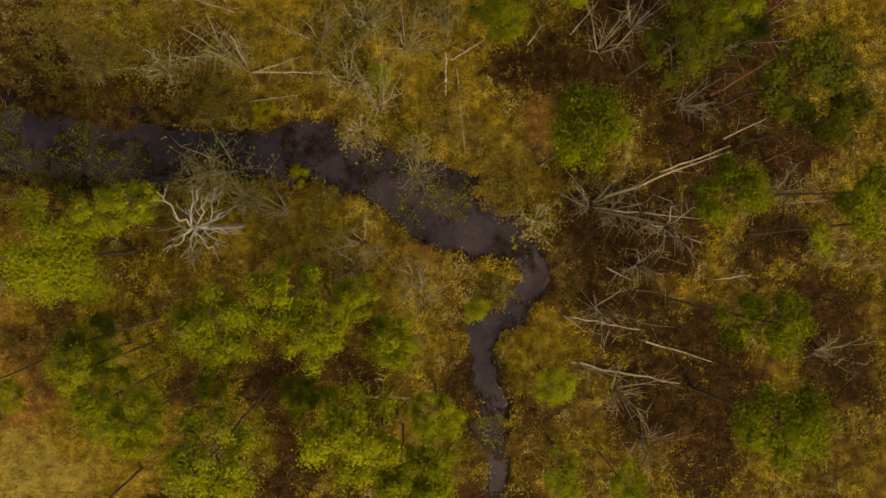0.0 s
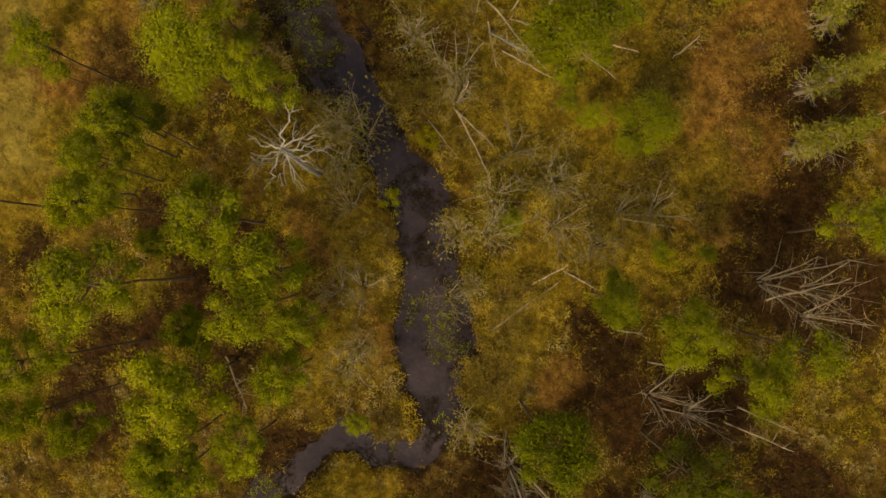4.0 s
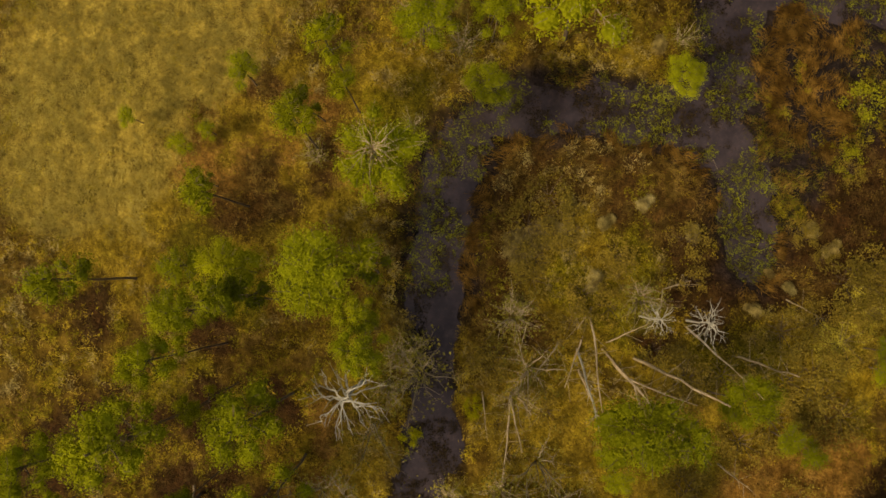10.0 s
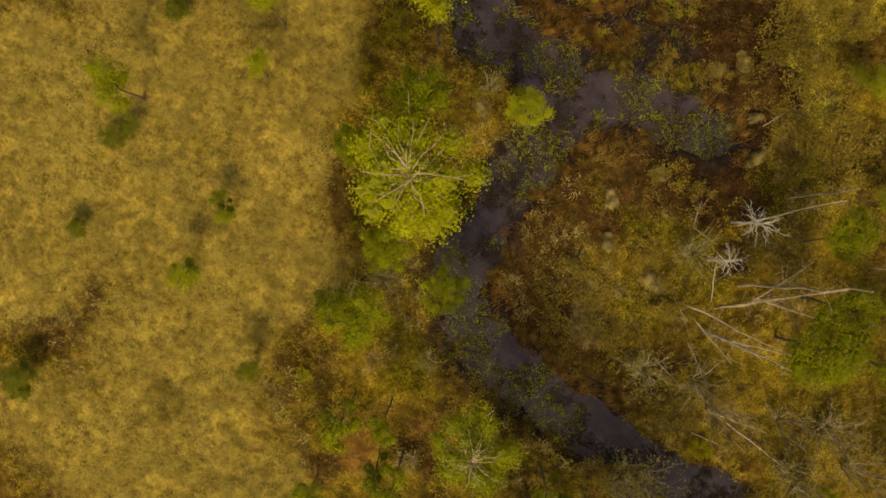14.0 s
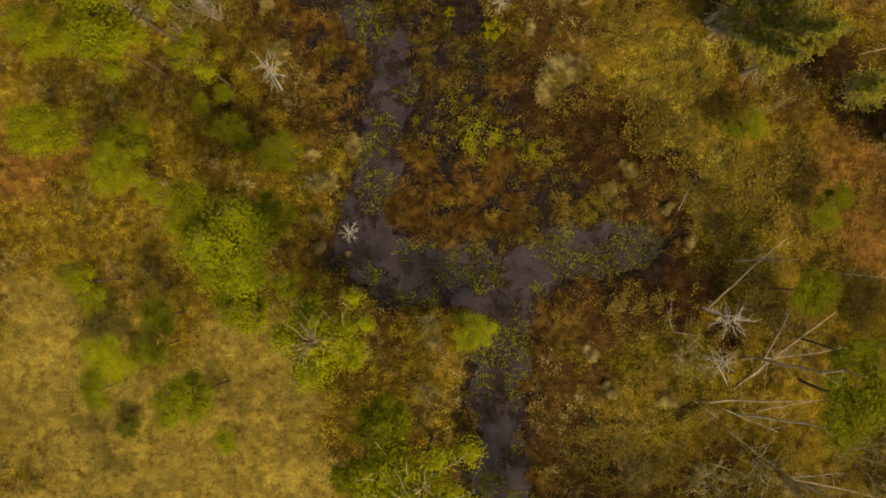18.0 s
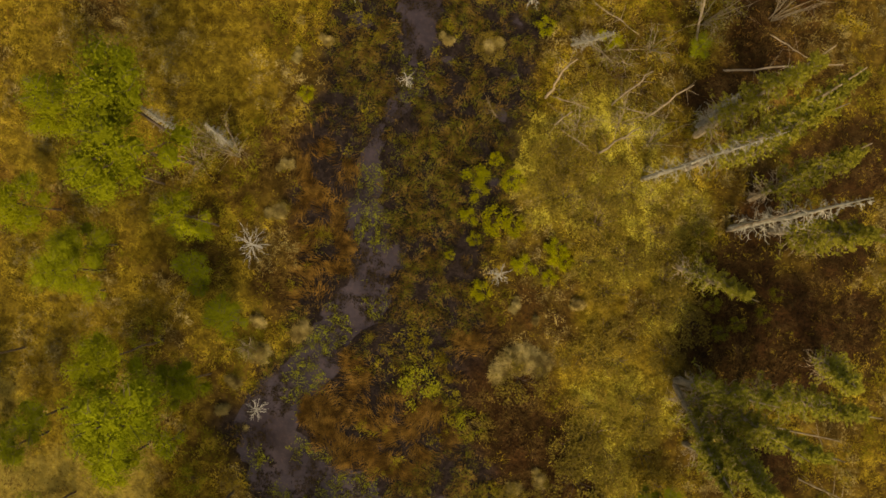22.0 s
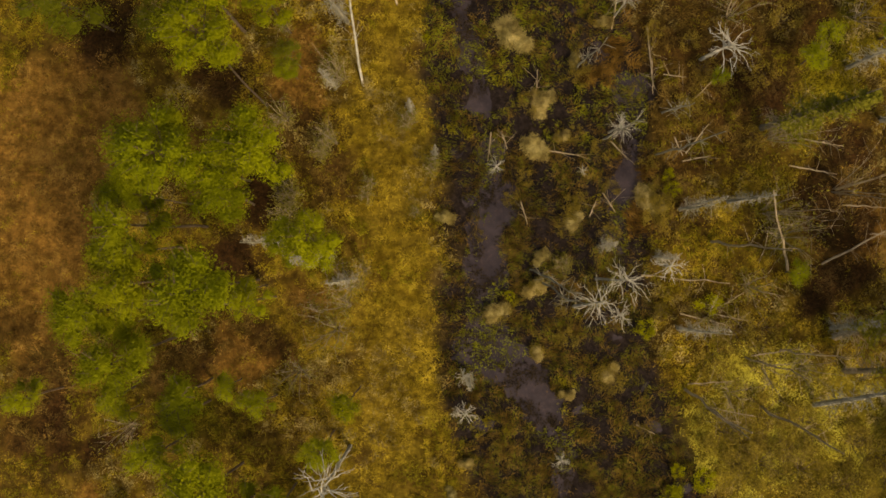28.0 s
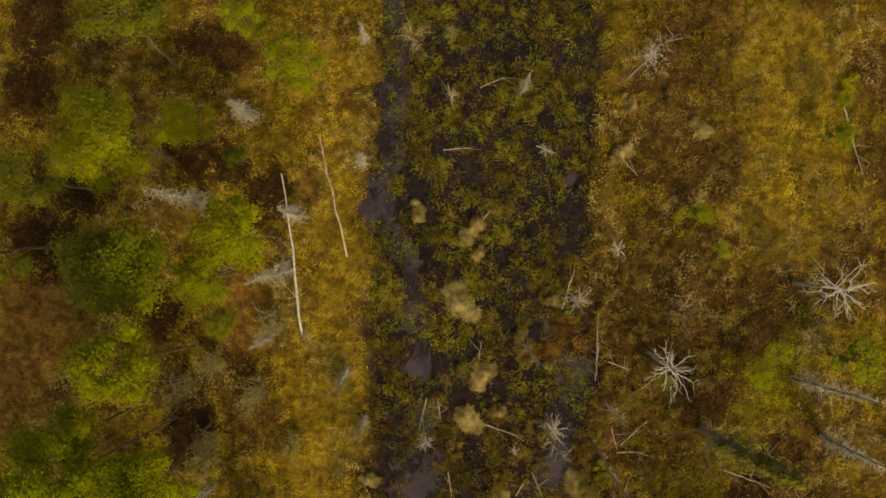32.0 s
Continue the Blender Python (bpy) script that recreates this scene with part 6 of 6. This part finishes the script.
plant("grey_bush", -38.43, 54.93, 2.0, 0.53)
plant("grey_bush", -36.64, 52.39, 1.2, 0.38)
plant("grey_bush", -40.59, 52.44, 3.0, 0.68)
plant("dead_spruce", -40.69, 50.01, 9.6, 0.74)
plant("bare_birch", -41.20, 43.74, 3.0, 1.05)
plant("sedge_tussock", -28.52, 61.90, 0.5, 0.49)
plant("sedge_tussock", -27.97, 61.18, 0.4, 0.38)
plant("sedge_tussock", -24.24, 58.79, 0.4, 0.44)
plant("ochre_bush", -31.66, 45.29, 0.5, 0.44)
plant("dead_spruce", -25.75, 47.92, 4.0, 0.50)
plant("ochre_bush", -22.29, 48.51, 0.6, 0.68)
plant("ochre_bush", -26.97, 49.52, 0.5, 0.60)
plant("ochre_bush", -22.58, 50.21, 0.6, 0.68)
plant("ochre_bush", -25.00, 50.59, 0.5, 0.55)
plant("ochre_bush", -25.77, 57.93, 0.4, 0.44)
plant("ochre_bush", -20.81, 54.36, 0.6, 0.82)
plant("ochre_bush", -19.02, 55.18, 0.6, 0.76)
plant("ochre_bush", -20.48, 59.85, 0.5, 0.60)
plant("ochre_bush", -19.45, 61.07, 0.5, 0.55)
plant("ochre_bush", -17.80, 52.22, 0.5, 0.65)
plant("ochre_bush", -17.53, 55.78, 0.6, 0.82)
plant("bare_birch", -17.23, 47.40, 4.0, 1.27)
plant("grey_bush", -38.52, 54.56, 1.5, 0.48)
plant("grey_bush", -36.95, 51.83, 1.0, 0.43)
plant("grey_bush", -40.58, 51.96, 2.5, 0.58)
plant("bare_birch", -39.15, 45.50, 3.0, 1.16)
plant("grey_bush", -34.33, 55.40, 0.8, 0.43)
plant("grey_bush", -33.46, 53.06, 1.0, 0.43)
plant("sedge_tussock", -28.09, 62.45, 0.5, 0.54)
plant("sedge_tussock", -20.77, 68.35, 0.5, 0.43)
plant("sedge_tussock", -18.91, 68.69, 0.4, 0.27)
plant("ochre_bush", -16.19, 65.98, 0.4, 0.43)
plant("olive_bush", -18.13, 62.58, 0.6, 0.70)
plant("small_snag", -21.39, 61.37, 0.7, 0.43)
plant("dead_spruce", -37.70, 57.29, 4.8, 0.48)
plant("grey_bush", -38.74, 54.13, 2.0, 0.52)
plant("grey_bush", -40.41, 56.06, 3.0, 0.72)
plant("bare_birch", -41.58, 55.11, 5.0, 1.10)
plant("grey_bush", -34.52, 55.04, 2.0, 0.47)
plant("grey_bush", -33.61, 52.65, 1.5, 0.37)
plant("grey_bush", -40.85, 51.36, 2.0, 0.78)
plant("yellow_shrub", -33.07, 59.07, 0.4, 0.24)
plant("sedge_tussock", -21.04, 65.84, 0.5, 0.59)
plant("yellow_shrub", -10.22, 69.23, 0.5, 0.54)
plant("ochre_bush", -11.85, 64.62, 0.5, 1.08)
plant("ochre_bush", -14.03, 61.63, 0.5, 0.94)
plant("ochre_bush", -12.40, 69.77, 0.5, 1.08)
plant("ochre_bush", -14.85, 68.41, 0.5, 0.94)
plant("ochre_bush", -11.33, 61.36, 0.6, 0.94)
plant("dead_spruce", -25.89, 68.87, 4.0, 0.41)
plant("small_snag", -29.22, 68.66, 0.6, 0.32)
plant("small_snag", -24.77, 66.10, 0.6, 0.43)
plant("dead_spruce", -33.39, 71.19, 4.0, 0.41)
plant("grey_bush", -31.10, 71.56, 1.0, 0.67)
plant("grey_bush", -29.22, 71.72, 0.8, 0.40)
plant("leafless_birch", -12.02, 57.45, 3.0, 1.28)
plant("ochre_bush", -28.42, 55.42, 0.5, 0.59)
plant("ochre_bush", -21.91, 58.12, 0.5, 0.49)
plant("ochre_bush", -20.28, 57.30, 0.5, 0.59)
plant("ochre_bush", -17.02, 60.55, 0.5, 0.67)
plant("grey_bush", -30.33, 22.78, 0.8, 0.51)
plant("olive_bush", -21.97, 24.64, 0.5, 1.13)
plant("olive_bush", -18.86, 24.18, 0.5, 0.79)
plant("ochre_bush", -14.57, 30.10, 0.6, 1.27)
plant("ochre_bush", -14.03, 27.54, 0.6, 1.13)
plant("ochre_bush", -10.17, 19.59, 0.6, 0.71)
plant("ochre_bush", -7.20, 8.60, 0.6, 0.85)
plant("sedge_tussock", -16.29, 10.31, 0.4, 0.57)
plant("sedge_tussock", -15.30, 9.74, 0.4, 0.62)
plant("sedge_tussock", -12.75, 11.70, 0.4, 0.57)
plant("sedge_tussock", -27.60, 55.41, 0.4, 0.54)
plant("ochre_bush", -26.38, 53.52, 0.5, 0.49)
plant("yellow_shrub", -22.03, 50.24, 0.4, 0.43)
plant("ochre_bush", -25.20, 52.71, 0.5, 0.55)
plant("ochre_bush", -27.33, 49.15, 0.5, 0.61)
plant("ochre_bush", -26.45, 50.31, 0.5, 0.44)
plant("ochre_bush", -22.54, 49.73, 0.5, 0.66)
plant("yellow_shrub", -22.16, 50.98, 0.5, 0.33)
plant("ochre_bush", -23.22, 48.82, 0.5, 0.44)
plant("ochre_bush", -23.33, 44.51, 0.4, 0.39)
plant("olive_bush", -10.56, 36.15, 0.9, 0.50)
plant("olive_bush", -9.32, 35.97, 0.9, 0.44)
plant("olive_bush", -9.15, 34.55, 0.9, 0.44)
plant("olive_bush", -10.75, 34.90, 0.9, 0.50)
plant("olive_bush", -9.78, 33.75, 0.9, 0.50)
plant("olive_bush", -11.87, 36.60, 0.8, 0.44)
plant("olive_bush", -8.25, 35.44, 0.9, 0.44)
plant("olive_bush", -12.58, 37.85, 0.8, 0.44)
plant("olive_bush", -8.07, 36.69, 0.9, 0.39)
plant("olive_bush", -29.78, 16.00, 1.0, 0.83)
plant("olive_bush", -34.83, 21.28, 1.5, 0.82)
plant("leafless_birch", 7.21, 16.23, 6.0, 1.85)
plant("leafless_birch", 9.61, 17.13, 5.0, 1.42)
plant("grey_bush", -1.33, 6.94, 2.0, 0.76)
plant("ochre_bush", -10.45, 2.34, 0.6, 0.81)
plant("sedge_tussock", -30.47, 24.16, 0.4, 0.48)
plant("sedge_tussock", -30.18, 21.03, 0.4, 0.48)
plant("sedge_tussock", -32.06, 29.42, 0.4, 0.59)
plant("sedge_tussock", -30.10, 19.49, 0.4, 0.43)
plant("sedge_tussock", -16.89, 28.49, 0.4, 0.69)
plant("sedge_tussock", -14.65, 23.27, 0.4, 0.48)
plant("sedge_tussock", -15.51, 22.31, 0.4, 0.53)
plant("sedge_tussock", -24.36, 14.66, 0.4, 0.53)
plant("sedge_tussock", -28.64, 19.13, 0.4, 0.37)
plant("sedge_tussock", -32.65, 31.62, 0.4, 0.43)
plant("sedge_tussock", -33.21, 50.22, 0.4, 0.47)
plant("sedge_tussock", -26.97, 49.25, 0.4, 0.57)
plant("sedge_tussock", -27.00, 53.56, 0.4, 0.42)
plant("sedge_tussock", -22.78, 49.43, 0.4, 0.47)
plant("sedge_tussock", -25.90, 57.14, 0.4, 0.42)
plant("sedge_tussock", -28.74, 47.72, 0.4, 0.47)
plant("sedge_tussock", -34.64, 36.81, 0.4, 0.37)
plant("sedge_tussock", -33.70, 38.20, 0.4, 0.42)
plant("sedge_tussock", -28.35, 40.94, 0.4, 0.43)
plant("sedge_tussock", -26.14, 41.62, 0.4, 0.59)
plant("sedge_tussock", -29.27, 46.32, 0.4, 0.63)
plant("sedge_tussock", -23.32, 50.09, 0.4, 0.79)
plant("sedge_tussock", -31.30, 45.30, 0.4, 0.68)
plant("sedge_tussock", -29.60, 43.14, 0.4, 0.47)

# Dead trunks and fallen logs: foot, run and rise.
dead_pole(12.07, 3.30, 3.34, 1.20, 0.2, 0.05, 6)
dead_pole(7.61, -3.54, 3.44, -0.60, 0.3, 0.05, 6)
dead_pole(11.14, -4.63, 3.44, -1.06, 0.3, 0.05, 6)
dead_pole(7.88, -5.68, 5.07, -1.06, 0.3, 0.06, 6)
dead_pole(8.95, 1.60, 5.03, -0.54, 0.4, 0.05, 6)
dead_pole(-2.39, -7.28, 2.62, 0.52, 3.0, 0.05, 12)
dead_pole(-9.43, 11.01, 3.03, 0.18, 5.0, 0.06, 12, wood_white)
dead_pole(-9.71, 12.42, -1.04, 2.10, 0.3, 0.04, 6)
dead_pole(2.85, 4.09, -0.43, 3.96, 0.3, 0.05, 6)
dead_pole(2.20, 8.47, 1.53, 0.89, 0.3, 0.04, 6)
dead_pole(1.28, 11.95, 1.65, 1.90, 0.4, 0.04, 6)
dead_pole(-9.66, 11.97, 4.71, 4.29, 1.5, 0.06, 12)
dead_pole(-9.10, 12.42, 2.12, 1.93, 1.0, 0.05, 12)
dead_pole(-7.41, 7.72, 2.89, 0.63, 1.2, 0.05, 12)
dead_pole(-7.16, 6.46, 1.83, 0.23, 0.3, 0.04, 6)
dead_pole(-10.93, 16.00, 3.70, 3.79, 1.5, 0.06, 12)
dead_pole(-12.09, 21.18, 0.90, 1.76, 0.2, 0.04, 6)
dead_pole(-21.29, 16.69, 2.32, 0.79, 0.1, 0.04, 6)
dead_pole(-11.51, 11.64, 5.32, 0.33, 2.0, 0.06, 12)
dead_pole(-7.18, 7.86, 3.88, -0.47, 2.0, 0.05, 12)
dead_pole(-10.68, 8.58, 1.58, -0.40, 0.3, 0.04, 6)
dead_pole(-8.27, 13.66, 3.95, 0.85, 2.0, 0.05, 12)
dead_pole(-10.53, 30.33, 4.75, 1.98, 4.0, 0.06, 12)
dead_pole(-8.84, 29.82, 4.31, 1.58, 5.0, 0.06, 12)
dead_pole(-10.57, 30.28, 4.23, 0.17, 4.0, 0.06, 12)
dead_pole(-10.46, 30.85, 1.75, 0.31, 0.6, 0.04, 6)
dead_pole(-3.13, 28.99, 1.89, 0.04, 2.0, 0.04, 12)
dead_pole(-16.86, 45.52, -2.68, 3.91, 6.0, 0.07, 12)
dead_pole(-15.38, 45.62, 4.82, 2.22, 2.0, 0.06, 12)
dead_pole(-22.70, 40.68, 2.16, 0.04, 1.0, 0.04, 12)
dead_pole(-21.72, 39.45, 1.92, -0.47, 1.0, 0.04, 12)
dead_pole(-19.47, 41.64, 2.28, 0.24, 1.0, 0.04, 12)
dead_pole(-36.41, 57.09, 0.13, 7.29, 6.0, 0.07, 12, wood_white)
dead_pole(-34.24, 60.83, -0.76, 5.43, 4.0, 0.06, 12)
dead_pole(-22.20, 58.37, -0.09, -3.10, 0.2, 0.05, 6)
dead_pole(-25.36, 50.53, 0.45, -1.05, 0.3, 0.04, 6)
dead_pole(-10.39, 68.18, 0.81, -3.30, 0.3, 0.05, 6)
dead_pole(-27.98, 55.72, 0.17, 1.22, 0.3, 0.04, 6)
dead_pole(-29.93, 54.16, 0.15, -0.95, 0.3, 0.04, 6)
dead_pole(-25.02, 53.14, 0.14, -0.31, 7.7, 0.05, 26, wood_grey, "small grey dead spruce with short bare twigs", reach=0.75)
dead_pole(-22.56, 52.06, 0.08, -0.35, 9.9, 0.05, 26, wood_grey, "small grey dead spruce with short bare twigs", reach=0.75)
dead_pole(-21.78, 49.17, -0.09, 0.01, 6.1, 0.05, 26, wood_grey, "small grey dead spruce with short bare twigs", reach=0.75)
dead_pole(-25.83, 56.82, 0.25, -0.30, 6.4, 0.05, 26, wood_grey, "small grey dead spruce with short bare twigs", reach=0.75)
dead_pole(-22.03, 54.06, 0.28, -0.38, 4.3, 0.05, 26, wood_grey, "small grey dead spruce with short bare twigs", reach=0.75)
dead_pole(-29.36, 47.21, 0.39, -0.65, 12.2, 0.05, 26, wood_grey, "small grey dead spruce with short bare twigs", reach=0.75)
dead_pole(-28.89, 46.49, 0.20, -0.56, 12.2, 0.05, 26, wood_grey, "small grey dead spruce with short bare twigs", reach=0.75)
dead_pole(-23.88, 49.78, 0.51, 0.74, 0.3, 0.04, 6)
dead_pole(-21.12, 51.92, 1.16, 1.22, 0.4, 0.04, 6)
dead_pole(-26.17, 49.39, 0.38, 0.74, 0.3, 0.04, 6)
dead_pole(-23.91, 58.46, 0.53, 1.93, 0.5, 0.04, 6)
dead_pole(-24.65, 52.99, 0.65, -1.00, 0.3, 0.04, 6)
dead_pole(-19.47, 41.64, 0.08, -0.01, 7.1, 0.06, 12)
dead_pole(-25.16, 39.00, 0.79, -0.51, 0.3, 0.04, 6)
dead_pole(-20.57, 44.20, 1.19, 0.54, 0.3, 0.04, 6)
dead_pole(-20.44, 47.46, 0.12, -0.49, 9.0, 0.07, 12)
dead_pole(-22.38, 44.16, 2.01, -0.75, 0.5, 0.04, 6)
dead_pole(-27.86, 69.11, 1.20, 0.48, 0.3, 0.04, 6)
dead_pole(-29.41, 69.25, 0.26, -1.14, 0.3, 0.04, 6)
dead_pole(-29.63, 66.12, 1.21, 0.05, 0.3, 0.04, 6)
dead_pole(-25.14, 66.32, 0.91, -0.41, 0.3, 0.04, 6)
dead_pole(-21.27, 65.94, 0.91, -1.11, 0.3, 0.04, 6)
dead_pole(-27.86, 62.59, 0.52, 0.67, 0.3, 0.04, 6)
dead_pole(-19.96, 70.62, 0.15, -0.21, 5.0, 0.05, 26, wood_grey, "small grey dead spruce with short bare twigs", reach=0.75)
dead_pole(-31.52, 70.33, 0.82, 0.85, 0.4, 0.04, 6)
dead_pole(-31.79, 70.87, 0.42, 0.98, 0.4, 0.04, 6)
dead_pole(-30.45, 54.17, -0.35, -1.43, 0.3, 0.04, 6)
dead_pole(-27.86, 52.94, 1.60, -0.48, 0.3, 0.04, 6)
dead_pole(-29.42, 50.63, 0.18, -1.19, 0.3, 0.04, 6)
dead_pole(-21.32, 51.56, 1.29, 0.07, 0.3, 0.04, 6)
dead_pole(-21.59, 52.79, 0.21, -1.02, 0.3, 0.04, 6)
dead_pole(-21.73, 55.92, 1.00, -0.35, 0.4, 0.04, 6)
dead_pole(8.13, 16.01, -0.24, 1.88, 5.0, 0.06, 12)
dead_pole(5.74, 9.15, 0.67, 0.92, 0.5, 0.04, 6)
dead_pole(7.78, 9.70, 1.16, 1.35, 0.5, 0.04, 6)
dead_pole(9.86, 9.00, 1.36, 1.62, 1.0, 0.04, 12)
dead_pole(11.60, 12.23, 2.01, 1.48, 1.5, 0.05, 12)
dead_pole(11.89, 11.30, 2.17, 1.74, 2.0, 0.05, 12)
dead_pole(1.96, 6.65, -0.09, 1.89, 1.5, 0.04, 12)
dead_pole(9.19, 1.49, 1.98, -0.89, 5.0, 0.06, 12)
dead_pole(9.30, 2.04, 5.04, 1.95, 3.0, 0.06, 12)
dead_pole(7.13, 2.43, 1.10, -0.94, 2.0, 0.04, 12)
dead_pole(7.52, -3.49, 0.81, -0.61, 0.5, 0.04, 6)
dead_pole(8.02, -5.70, 1.72, -0.38, 3.0, 0.05, 12)
dead_pole(12.74, 6.59, 1.48, -0.52, 1.0, 0.04, 12)
dead_pole(15.16, 4.88, 1.88, 0.92, 0.5, 0.04, 6)
dead_pole(14.74, -1.82, 1.58, 0.24, 0.5, 0.04, 6)
dead_pole(15.76, 9.85, 1.63, 1.31, 3.0, 0.1, 10, bark_red, "leaning pine trunk with reddish bark and dead twigs", reach=1.4)
dead_pole(14.46, 6.92, 1.93, 1.22, 3.0, 0.1, 10, bark_red, "leaning pine trunk with reddish bark and dead twigs", reach=1.4)
dead_pole(17.12, 3.87, 0.23, 0.32, 3.0, 0.1, 10, bark_red, "leaning pine trunk with reddish bark and dead twigs", reach=1.4)
dead_pole(9.54, -1.23, 1.08, -0.60, 0.5, 0.04, 6)
dead_pole(18.15, 1.82, 1.12, 0.07, 2.0, 0.04, 12)
dead_pole(-9.01, 13.77, 0.55, 0.69, 11.2, 0.08, 12)
dead_pole(-11.44, 11.72, 1.10, -0.81, 0.5, 0.04, 6)
dead_pole(-10.17, 11.37, 2.55, -1.07, 1.0, 0.05, 12)
dead_pole(-8.48, 11.08, 2.76, 1.00, 2.0, 0.05, 12)
dead_pole(-9.90, 10.38, 1.85, -1.59, 1.0, 0.04, 12)
dead_pole(-7.24, 8.03, 0.31, 0.25, 5.1, 0.06, 12)
dead_pole(-9.24, 18.70, 0.15, 0.08, 7.0, 0.06, 12)
dead_pole(-4.02, 17.99, 0.11, -0.13, 4.2, 0.05, 12)
dead_pole(-12.39, 15.12, 1.32, -0.18, 0.3, 0.04, 6)
dead_pole(-3.15, 8.80, 0.82, -0.17, 1.0, 0.04, 12)
dead_pole(-15.66, 52.02, 2.07, -0.74, 0.4, 0.04, 6)
dead_pole(-16.15, 50.70, 2.07, -0.73, 0.4, 0.04, 6)
dead_pole(-13.85, 48.44, 2.18, -0.42, 0.5, 0.04, 6)
dead_pole(-12.70, 46.89, 1.30, -0.26, 0.5, 0.04, 6)
dead_pole(-23.98, 46.24, 4.15, -0.91, 0.5, 0.05, 6)
dead_pole(-20.58, 43.88, 1.11, -0.36, 1.0, 0.04, 12)
dead_pole(-17.71, 41.75, 0.25, 0.36, 6.4, 0.06, 12)
dead_pole(-22.16, 56.81, -0.22, -1.79, 0.3, 0.04, 6)
dead_pole(-20.76, 54.22, 1.29, 1.02, 0.4, 0.04, 6)
dead_pole(-22.62, 40.48, -0.00, -0.36, 8.7, 0.07, 12)
dead_pole(-21.68, 39.46, 0.17, -0.36, 5.3, 0.06, 12)
dead_pole(-18.99, 39.21, -0.07, -0.29, 8.4, 0.07, 12)
dead_pole(-11.53, 38.52, -0.23, 0.35, 7.8, 0.07, 12)
dead_pole(-8.07, 13.30, 1.08, 3.16, 1.5, 0.05, 12)
dead_pole(-12.39, 15.13, -0.46, 1.20, 0.5, 0.04, 6)
